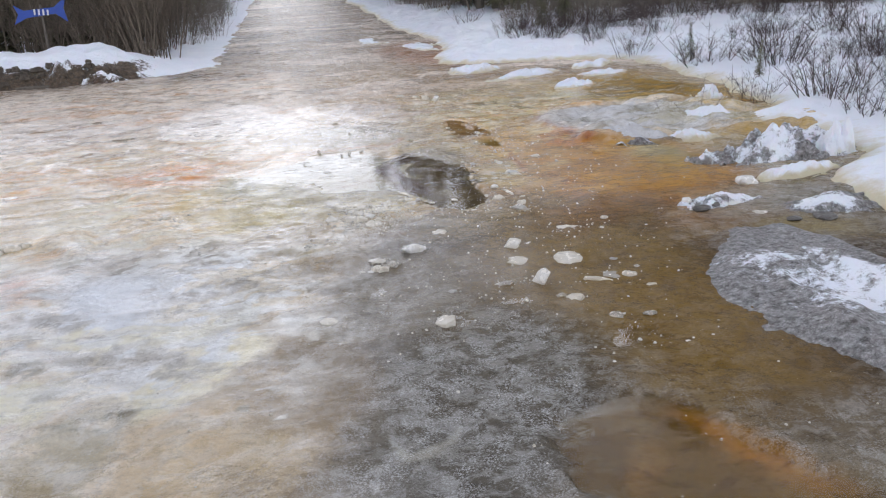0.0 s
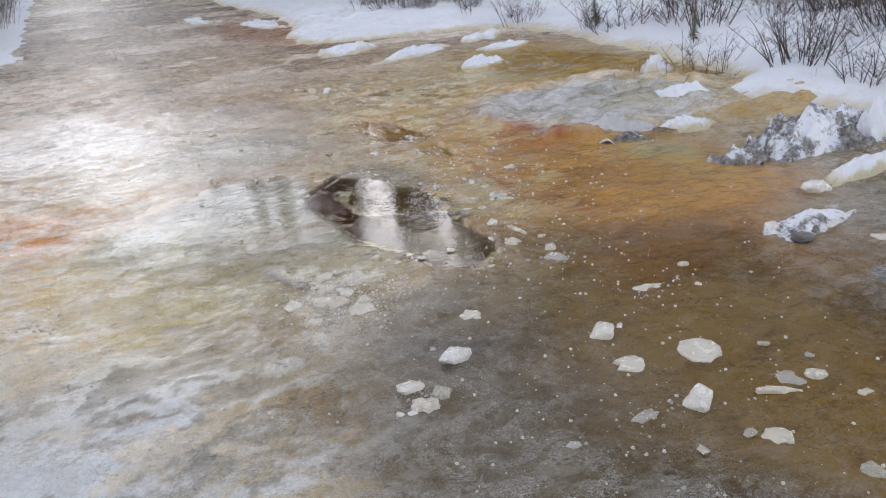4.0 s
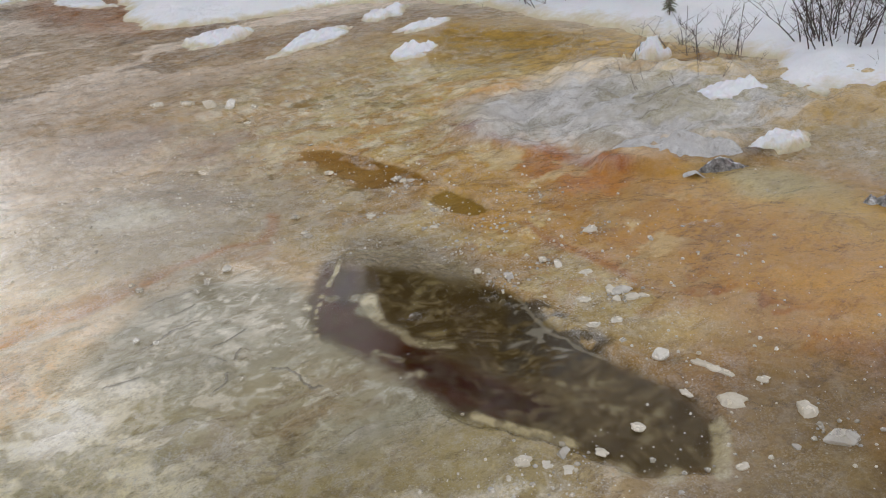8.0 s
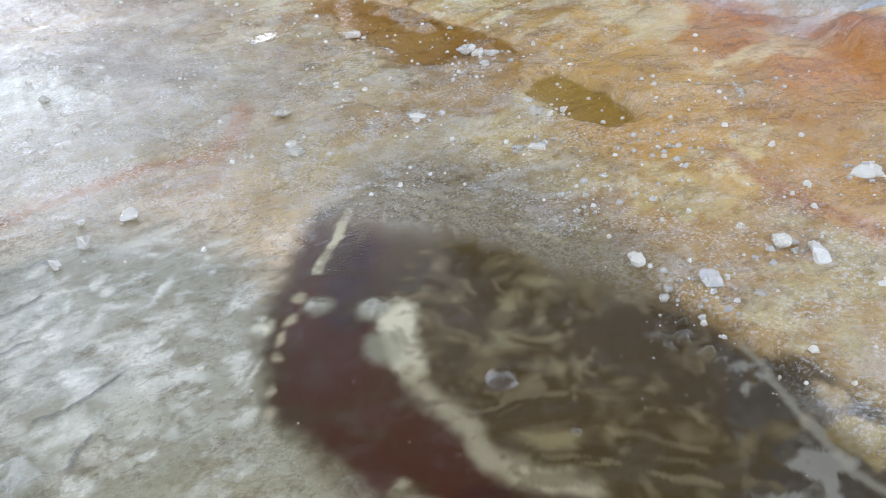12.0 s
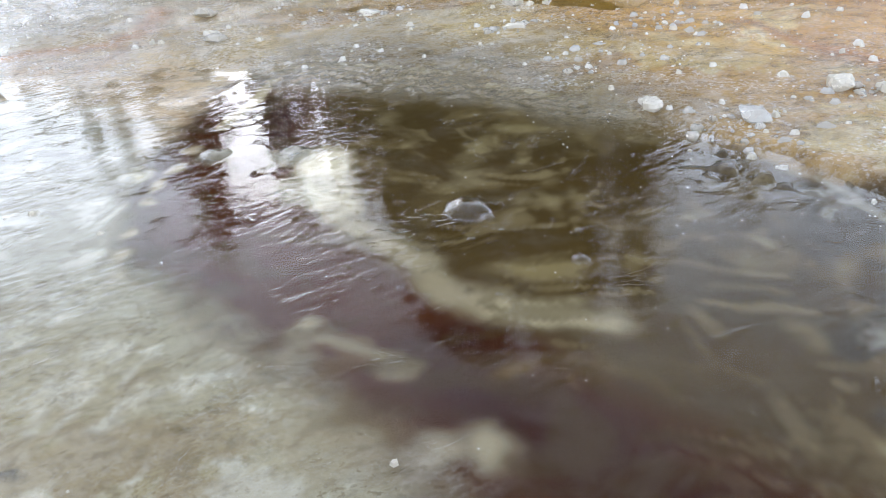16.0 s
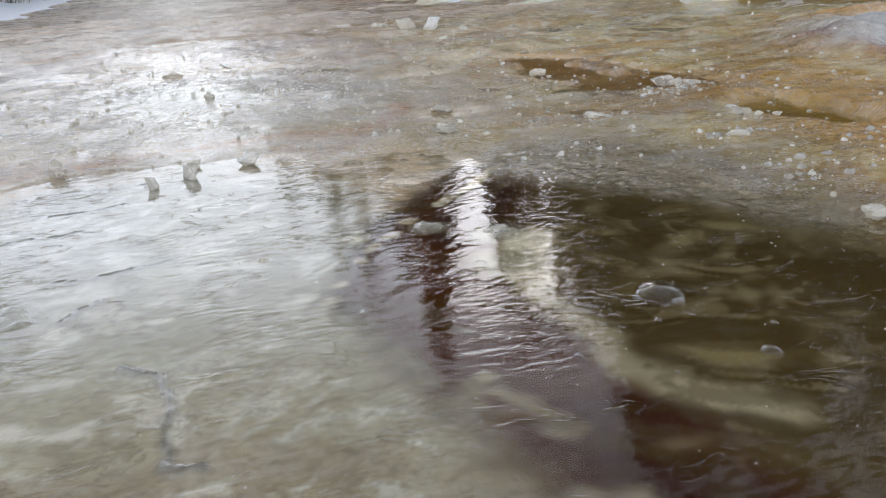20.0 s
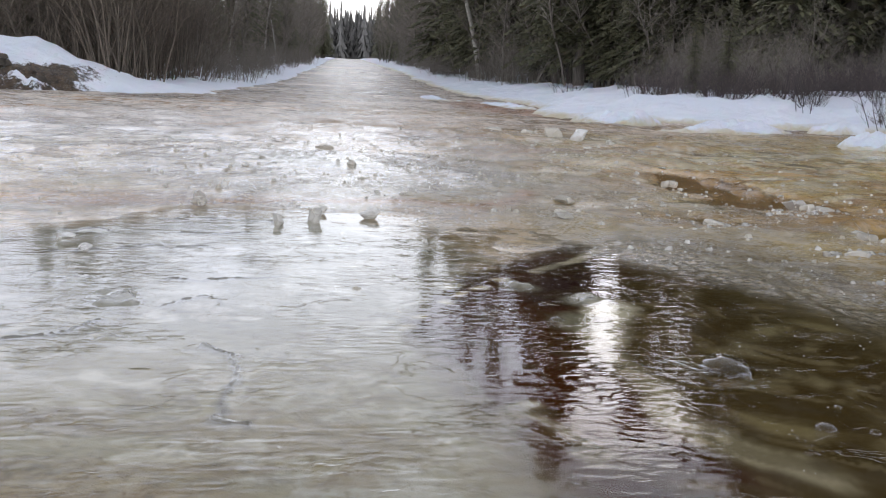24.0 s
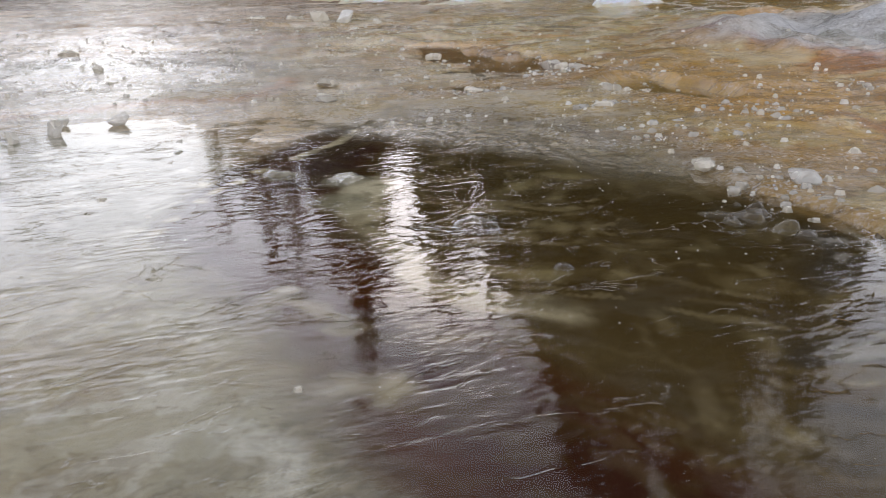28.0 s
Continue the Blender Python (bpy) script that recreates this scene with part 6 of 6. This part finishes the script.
def lump_mesh(name, seed, material, flat=0.6, facets=26, jag=0.25):
    """A broken lump: the hull of scattered points, with its edges softened."""
    rng, bm = random.Random(seed), bmesh.new()
    for _ in range(facets):
        p = Vector((rng.gauss(0, 1), rng.gauss(0, 1), rng.gauss(0, 1))).normalized()
        bm.verts.new(Vector((p.x, p.y, p.z * flat)) * rng.uniform(1 - jag, 1))
    bmesh.ops.convex_hull(bm, input=bm.verts)
    loose = [v for v in bm.verts if not v.link_faces]
    bmesh.ops.delete(bm, geom=loose, context="VERTS")
    bmesh.ops.bevel(bm, geom=list(bm.edges), offset=0.05, segments=1, affect="EDGES")
    bmesh.ops.triangulate(bm, faces=bm.faces)
    bmesh.ops.subdivide_edges(bm, edges=list(bm.edges), cuts=1, use_grid_fill=True)
    for v in bm.verts:
        v.co += v.co.normalized() * (0.10 * noise.noise(v.co * 2.3 + Vector((seed, 0, 0))) + 0.06 * noise.noise(v.co * 6.0))
    me = bpy.data.meshes.new(name)
    bm.to_mesh(me)
    bm.free()
    me.materials.append(material)
    return me


def plate_mesh(name, seed, material):
    """A broken plate of ice: a ragged outline, a worn rim and an uneven top."""
    rng, bm = random.Random(seed), bmesh.new()
    n = 13
    out = [rng.uniform(0.60, 1.0) for _ in range(n)]
    squeeze = rng.uniform(0.65, 1.0)
    rings = []
    for scale, z in ((0.86, -0.42), (1.0, -0.05), (0.93, 0.30), (0.70, 0.46)):
        rings.append([bm.verts.new((math.cos(6.2832 * k / n) * out[k] * scale * rng.uniform(0.94, 1.05), math.sin(6.2832 * k / n) * out[k] * scale * squeeze * rng.uniform(0.94, 1.05), z * rng.uniform(0.8, 1.2))) for k in range(n)])
    for a, b in zip(rings, rings[1:]):
        for k in range(n):
            bm.faces.new((a[k], a[(k + 1) % n], b[(k + 1) % n], b[k]))
    top = bm.verts.new((rng.uniform(-0.15, 0.15), rng.uniform(-0.15, 0.15), 0.50))
    for k in range(n):
        bm.faces.new((rings[-1][k], rings[-1][(k + 1) % n], top))
    bm.faces.new(list(reversed(rings[0])))
    me = bpy.data.meshes.new(name)
    bm.to_mesh(me)
    bm.free()
    me.materials.append(material)
    return me


CHUNKS = [lump_mesh("ice_chunk", 500 + k, CHUNK, flat=(0.7, 0.85, 0.95, 0.6)[k % 4], facets=12 + 3 * (k % 5), jag=0.32) for k in range(9)]
PLATES = [plate_mesh("ice_chunk", 550 + k, CHUNK) for k in range(9)]
GLASSY = [me.copy() for me in CHUNKS]
for me in GLASSY:
    me.materials[0] = CLEAR
STONES = [lump_mesh("stone", 600 + k, STONE, 0.6, 22, 0.2) for k in range(3)]
crng = random.Random(9)


def ice_chunk(x, y, size, tall=0.7, clear=False, label="pale ice chunk lying on the wet ice"):
    ob = new("ice_chunk", (GLASSY if clear else PLATES if tall < 0.75 else CHUNKS)[crng.randrange(9)])
    ob.matrix_world = pose(x, y, size * tall * 0.38 + 0.004, crng.uniform(-12, 12), crng.uniform(-12, 12), crng.uniform(0, 360))
    size *= (1.75 if y < 5.4 else 1.2) if size >= 0.025 else 1.3
    ob.scale = (size * crng.uniform(0.85, 1.15), size * crng.uniform(0.75, 1.0), size * tall)
    return tagged(ob, label, "ice chunk", "ice chunks on the road")


# chunks by the brown run-off
for x, y, s, h in ((1.98, 4.255, 0.060, 0.42), (1.283, 4.645, 0.052, 0.9), (1.779, 4.505, 0.042, 0.95), (1.857, 4.528, 0.028, 0.8), (1.748, 4.287, 0.048, 0.45), (1.785, 4.00, 0.040, 1.0), (1.711, 4.055, 0.019, 0.9), (2.177, 3.957, 0.026, 0.7)):
    ice_chunk(x, y, s, h)
for x, y, s, h in ((1.833, 4.285, 0.030, 0.4), (1.601, 4.02, 0.034, 0.5), (2.105, 3.98, 0.038, 0.4), (1.807, 3.817, 0.024, 0.4), (1.154, 4.456, 0.030, 0.8), (2.081, 3.495, 0.026, 0.5), (1.959, 3.538, 0.030, 0.25), (2.0, 5.215, 0.046, 0.5), (1.462, 5.654, 0.03, 0.6), (1.966, 5.936, 0.028, 0.5), (2.008, 6.546, 0.028, 0.5), (1.355, 4.005, 0.020, 0.9)):
    ice_chunk(x, y, s, h, True, "clear wet ice lump frozen to the brown ice")
for x, y, s, h in ((1.852, 3.759, 0.040, 0.4), (1.268, 3.671, 0.040, 0.6), (0.792, 3.824, 0.032, 0.5), (1.576, 3.67, 0.018, 0.5), (1.648, 3.615, 0.026, 0.3), (1.598, 3.577, 0.022, 0.3), (1.826, 3.585, 0.018, 0.6), (1.077, 4.542, 0.036, 0.8), (1.082, 4.42, 0.032, 0.7), (0.991, 4.418, 0.020, 0.8), (1.03, 4.40, 0.018, 0.8), (1.46, 4.915, 0.036, 0.45)):
    ice_chunk(x, y, s, h)
for x, y, s, h in ((2.313, 4.66, 0.026, 0.5), (2.401, 4.885, 0.024, 0.6), (2.941, 4.98, 0.030, 0.8), (3.227, 4.643, 0.045, 0.2), (2.148, 4.76, 0.050, 0.25), (2.69, 3.95, 0.036, 0.6), (0.945, 5.19, 0.028, 0.7), (0.985, 5.20, 0.018, 0.7), (1.132, 5.195, 0.042, 0.6), (1.046, 5.337, 0.052, 0.6), (-0.104, 5.839, 0.045, 0.6), (-0.157, 5.789, 0.028, 0.6)):
    ice_chunk(x, y, s, h)
ob = ice_chunk(2.02, 3.945, 0.060, 0.35, label="long flat shard of clear ice on the brown ice")
ob.rotation_euler = (0.03, 0.04, radians(-32))
ob.scale = (0.092, 0.034, 0.020)
ice_chunk(3.46, 5.25, 0.052, 1.0, label="rounded yellowish snow lump on the wet ice")
# chunks round the pothole and beyond
for x, y, s, h in ((1.991, 5.797, 0.032, 0.8), (1.942, 5.504, 0.048, 0.55), (2.048, 5.35, 0.032, 0.7), (1.36, 5.703, 0.028, 0.7), (1.686, 5.607, 0.022, 0.3), (1.978, 6.072, 0.034, 0.3), (2.16, 6.14, 0.022, 0.6), (2.205, 6.111, 0.030, 0.5), (2.235, 6.09, 0.022, 0.6)):
    ice_chunk(x, y, s, h)
for x, y, s, h in ((2.184, 6.549, 0.022, 0.8), (2.191, 6.478, 0.024, 0.8), (2.215, 6.50, 0.018, 0.7), (2.189, 6.198, 0.030, 0.5), (2.081, 6.22, 0.028, 0.3), (2.498, 6.611, 0.026, 0.6), (2.084, 7.116, 0.024, 0.6), (1.972, 7.442, 0.026, 0.35), (1.669, 7.504, 0.022, 0.5), (2.048, 6.039, 0.024, 0.5), (1.96, 6.66, 0.022, 0.5)):
    ice_chunk(x, y, s, h)
ob = ice_chunk(2.045, 5.65, 0.05, 0.3, label="long thin ice plate beside the pothole")
ob.rotation_euler = (0.02, 0.05, radians(-80))
ob.scale = (0.085, 0.022, 0.014)
for x, y, s, h in ((2.22, 9.94, 0.062, 0.8), (2.32, 9.78, 0.058, 0.9), (2.15, 10.16, 0.055, 0.5), (1.99, 10.33, 0.05, 0.5), (2.42, 9.66, 0.03, 0.7)):
    ice_chunk(x, y, s, h)
for x, y, s, h in ((0.93, 7.56, 0.013, 1.3), (1.27, 7.42, 0.020, 0.8), (1.17, 7.37, 0.020, 0.9), (1.18, 7.46, 0.010, 1.0), (1.24, 8.20, 0.017, 1.4), (1.15, 8.87, 0.030, 0.5), (2.296, 7.741, 0.028, 0.9), (2.337, 7.673, 0.022, 0.6), (2.28, 7.62, 0.018, 0.6), (2.213, 7.33, 0.022, 0.5)):
    ice_chunk(x, y, s, h, True, "small clear grey ice lump on the wet ice")
for x, y, s, h in ((2.19, 7.27, 0.030, 0.6), (0.939, 7.501, 0.014, 1.1), (0.85, 7.05, 0.014, 0.5), (0.80, 7.12, 0.016, 0.5), (1.72, 7.69, 0.024, 0.6), (1.10, 7.32, 0.014, 0.9)):
    ice_chunk(x, y, s, h, True, "small clear grey ice lump on the wet ice")
for x, y, s, h in ((0.98, 8.34, 0.022, 0.8), (0.92, 8.02, 0.014, 1.0), (2.52, 6.63, 0.025, 0.6), (2.21, 6.17, 0.040, 0.5), (1.66, 7.46, 0.022, 0.6)):
    ice_chunk(x, y, s, h, True, "small clear grey ice lump on the wet ice")
for x, y, s, h in ((2.22, 6.36, 0.024, 0.6), (1.268, 7.952, 0.02, 0.6), (-0.92, 5.5, 0.06, 0.7), (-0.85, 5.55, 0.05, 0.6), (-0.98, 5.46, 0.04, 0.7), (2.31, 7.70, 0.024, 0.6), (2.12, 8.10, 0.022, 0.7)):
    ice_chunk(x, y, s, h)
for k in range(70):
    ice_chunk(crng.uniform(1.2, 2.9), crng.uniform(3.2, 5.4), 0.006 + 0.018 * crng.random() ** 2, 0.5, crng.random() < 0.75, label="small clear ice bit on the wet ice")
for k in range(60):
    ice_chunk(crng.uniform(1.9, 2.9), crng.uniform(5.4, 10.0), 0.005 + 0.015 * crng.random() ** 2, 0.6, crng.random() < 0.6, label="small clear ice bit on the wet ice")
for x, y, s in ((2.95, 4.82, 0.075), (3.25, 14.1, 0.08), (3.05, 4.86, 0.05), (3.46, 4.43, 0.09), (3.30, 4.45, 0.05)):
    ob = new("stone", STONES[crng.randrange(3)])
    ob.matrix_world = pose(x, y, 0.02 + float(road_rise(y)), 0, 0, crng.uniform(0, 360))
    ob.scale = (s, s * 0.8, s * 0.6)
    tagged(ob, "dark wet stone frozen into the ice", "stone", "stones at the bank")

# a heap of broken pieces on the white crust
for k in range(40):
    ice_chunk(crng.gauss(1.09, 0.08), crng.gauss(5.45, 0.12), crng.uniform(0.012, 0.040), crng.uniform(0.4, 0.9), label="white broken ice plate heaped on the crust")
for x, y, s in ((1.43, 5.60, 0.022), (1.40, 5.66, 0.018), (1.54, 5.60, 0.018), (1.75, 5.33, 0.022), (1.58, 5.30, 0.018), (1.90, 5.62, 0.022), (2.10, 5.52, 0.022)):
    ice_chunk(x, y, s, 0.35, label="thin broken ice plate beside the pothole")
# bubbles on the standing water


def bubble(x, y, r, label):
    bm = bmesh.new()
    bmesh.ops.create_uvsphere(bm, u_segments=20, v_segments=12, radius=r)
    bmesh.ops.delete(bm, geom=[v for v in bm.verts if v.co.z < -0.2 * r], context="VERTS")
    for v in bm.verts:
        v.co.z *= 0.55
        v.co += v.co.normalized() * r * 0.12 * noise.noise(v.co * (2 / r))
    me = bpy.data.meshes.new("bubble")
    bm.to_mesh(me)
    bm.free()
    me.materials.append(FILM)
    me.polygons.foreach_set("use_smooth", np.ones(len(me.polygons), bool))
    ob = new("bubble", me)
    ob.matrix_world = pose(x, y, 0.001)
    return tagged(ob, label, "bubble", "bubbles on the melt water")


bubble(1.60, 6.55, 0.026, "large clear bubble on the dark melt water")
bubble(1.622, 6.403, 0.009, "small clear bubble on the dark melt water")
for x, y, r in ((1.35, 6.88, 0.006), (1.47, 6.72, 0.008), (1.33, 6.93, 0.005), (1.36, 6.92, 0.004), (1.40, 6.83, 0.006), (1.61, 6.53, 0.007), (1.47, 6.46, 0.005), (1.57, 6.50, 0.004), (1.66, 6.45, 0.004), (1.53, 6.40, 0.003)):
    bubble(x, y, r, "small clear bubble on the dark melt water")
# fine foam and specks afloat on the pothole
foam = Shape()
for k in range(220):
    if crng.random() < 0.5:
        x, y = crng.gauss(1.62, 0.14), crng.gauss(6.50, 0.26)
    else:
        x, y = crng.gauss(1.86, 0.05), crng.gauss(6.55, 0.20)
    r = 0.0004 + 0.0009 * crng.random() ** 3
    p, n = Vector((x, y, 0.0004)), len(foam.v)
    foam.v += [p + Vector((math.cos(w) * r, math.sin(w) * r, 0)) for w in (0, 1.05, 2.09, 3.14, 4.19, 5.24)] + [p + Vector((0, 0, r * 0.7))]
    foam.f += [(n + w, n + (w + 1) % 6, n + 6) for w in range(6)]
tagged(new("foam", foam.mesh("foam", CHUNK, True)), "fine pale specks of foam afloat on the melt water", "foam", kind="stuff")

# uncounted crumbs of broken ice over the road
shape = Shape()
for k in range(6500):
    zone = crng.random()
    if zone < 0.35:
        x, y = crng.gauss(2.1, 0.45), crng.gauss(6.9, 1.3)
    elif zone < 0.45:
        x, y = crng.gauss(1.5, 0.6), crng.gauss(4.0, 0.8)
    elif zone < 0.72:
        x, y = crng.gauss(1.15, 0.14), crng.gauss(5.4, 0.16)
    elif zone < 0.86:
        x, y = crng.gauss(1.3, 0.6), crng.gauss(8.4, 0.7)
    else:
        x, y = crng.uniform(-1.5, 4.0), crng.uniform(2.5, 12)
    if abs(x - 1.65) < 0.26 and 5.7 < y < 7.05 or (x < 1.7 and 6.0 < y < 7.4 and crng.random() < 0.85):
        continue
    s = 0.0014 + 0.0075 * crng.random() ** 5
    i, j = np.searchsorted(GX, x), np.searchsorted(GY, y)
    p = Vector((x, y, float(Z[j, i]) + s * 0.3))
    a = crng.uniform(0, 6.28)
    low, up = [], []
    for w in range(5):
        c, d = math.cos(a + w * 1.2566), math.sin(a + w * 1.2566)
        r = s * crng.uniform(0.75, 1.2)
        low.append(p + Vector((c * r, d * r, -s * 0.5)))
        up.append(p + Vector((c * r * crng.uniform(0.45, 0.75), d * r * crng.uniform(0.45, 0.75), s * crng.uniform(0.2, 0.55))))
    n = len(shape.v)
    shape.v += low + up
    shape.f += [(n + w, n + (w + 1) % 5, n + 5 + (w + 1) % 5, n + 5 + w) for w in range(5)] + [tuple(n + 5 + w for w in range(5))]
tagged(new("ice_crumbs", shape.mesh("ice_crumbs", CHUNK)), "crumbs of broken ice strewn over the road", "ice crumbs", kind="stuff")

clump = Shape()
for cx, cy, count, wide in ((2.19, 6.51, 34, 0.035), (2.20, 6.15, 40, 0.05), (1.98, 7.42, 40, 0.05), (2.09, 7.12, 34, 0.04), (2.27, 7.63, 50, 0.06), (1.98, 6.55, 30, 0.04), (2.50, 6.62, 30, 0.05), (2.06, 5.25, 40, 0.06), (2.15, 4.74, 30, 0.06), (1.08, 4.45, 40, 0.06), (1.10, 5.45, 160, 0.10), (1.0, 5.25, 70, 0.07), (0.80, 4.98, 50, 0.07), (2.05, 6.85, 30, 0.05), (2.30, 6.95, 36, 0.06), (2.62, 7.05, 30, 0.06), (0.15, 5.15, 40, 0.10), (-0.10, 5.82, 60, 0.07), (1.6, 4.05, 30, 0.08), (1.55, 3.6, 40, 0.12), (1.45, 5.62, 40, 0.06), (1.7, 5.40, 30, 0.07)):
    for k in range(count):
        s = 0.002 + 0.008 * crng.random() ** 3
        x, y = crng.gauss(cx, wide), crng.gauss(cy, wide * 0.8)
        p = Vector((x, y, max(0.0, float(Z[np.searchsorted(GY, y), np.searchsorted(GX, x)])) + s * 0.15))
        n = len(clump.v)
        a = crng.uniform(0, 6.28)
        for z, f in ((-0.6, 0.9), (0.1, 1.0), (0.6, 0.6)):
            clump.v += [p + Vector((math.cos(a + w * 1.2566) * s * f * crng.uniform(0.7, 1.2), math.sin(a + w * 1.2566) * s * f * crng.uniform(0.7, 1.2), s * z * crng.uniform(0.6, 1.0))) for w in range(5)]
        for ring in (0, 5):
            clump.f += [(n + ring + w, n + ring + (w + 1) % 5, n + ring + 5 + (w + 1) % 5, n + ring + 5 + w) for w in range(5)]
        clump.f.append(tuple(n + 10 + w for w in range(5)))
tagged(new("ice_rubble", clump.mesh("ice_rubble", CLEAR, True)), "small heaps of glassy ice rubble on the road", "ice rubble", kind="stuff")

# clods of soil on the face of the ploughed heap
clods = Shape()
for k in range(260):
    x, y = -1.6 - 4.0 * crng.random() ** 0.8, crng.gauss(15.38, 0.10)
    p, s = Vector((x, y, ground_left(x, y))), 0.02 + 0.07 * crng.random() ** 3
    ring = [p + Vector((math.cos(w) * s * crng.uniform(0.7, 1.3), math.sin(w) * s * crng.uniform(0.7, 1.3), -s * 0.2)) for w in (0, 1.05, 2.1, 3.14, 4.2, 5.2)]
    rim2 = [p + (q - p) * crng.uniform(0.5, 0.8) + Vector((0, 0, s * crng.uniform(0.5, 1.0))) for q in ring]
    n = len(clods.v)
    clods.v += ring + rim2
    clods.f += [(n + w, n + (w + 1) % 6, n + 6 + (w + 1) % 6, n + 6 + w) for w in range(6)] + [tuple(n + 6 + w for w in range(6))]
tagged(new("soil_clods", clods.mesh("soil_clods", SOIL)), "dark frozen soil clods in the ploughed snow", "soil", kind="stuff")

# ---- the sign by the thicket ----
sign = tagged(new("road_sign"), "blue arrow-shaped board with white writing on a post", "sign")
sign.matrix_world = pose(-3.2, 16.7, 0.50, 0, 0, 8)
sign.scale = (0.68, 0.68, 0.68)
bm = bmesh.new()
outline = [(-0.62, 0.16), (-0.40, 0.02), (0.30, 0.06), (0.62, 0.30), (0.52, 0.02), (0.58, -0.32), (0.32, -0.10), (-0.36, -0.16), (-0.66, -0.30), (-0.54, -0.06)]
face = bm.faces.new([bm.verts.new((x, 0, z + 0.86)) for x, z in outline])
out = bmesh.ops.extrude_face_region(bm, geom=[face])
bmesh.ops.translate(bm, verts=[g for g in out["geom"] if isinstance(g, bmesh.types.BMVert)], vec=(0, 0.02, 0))
bmesh.ops.recalc_face_normals(bm, faces=bm.faces)
me = bpy.data.meshes.new("board")
bm.to_mesh(me)
bm.free()
me.materials.append(BLUE)
part("board", me, sign, "blue painted board")
for k in range(4):
    mark = Shape()
    x = -0.16 + 0.10 * k
    mark.tube([Vector((x, -0.012, 0.76 - 0.01 * k)), Vector((x + 0.01, -0.012, 0.90 - 0.01 * k))], 0.028, 0.028, 4, True)
    part("mark", mark.mesh("mark", WHITE), sign, "white painted mark")
post = Shape()
post.tube([Vector((0.0, 0.06, -0.3)), Vector((0.0, 0.06, 1.0))], 0.035, 0.03, 8, True)
part("post", post.mesh("post", BARK, True), sign)

# a weathered stick along the foot of the heap
stick = Shape()
stick.tube(wander(random.Random(3), Vector((-3.4, 15.05, -0.04)), Vector((1, 0.30, 0.02)), 1.7, 8, 0.10), 0.035, 0.025, 7, True)
tagged(new("log", stick.mesh("log", BARK, True)), "weathered log at the foot of the snow heap", "log")
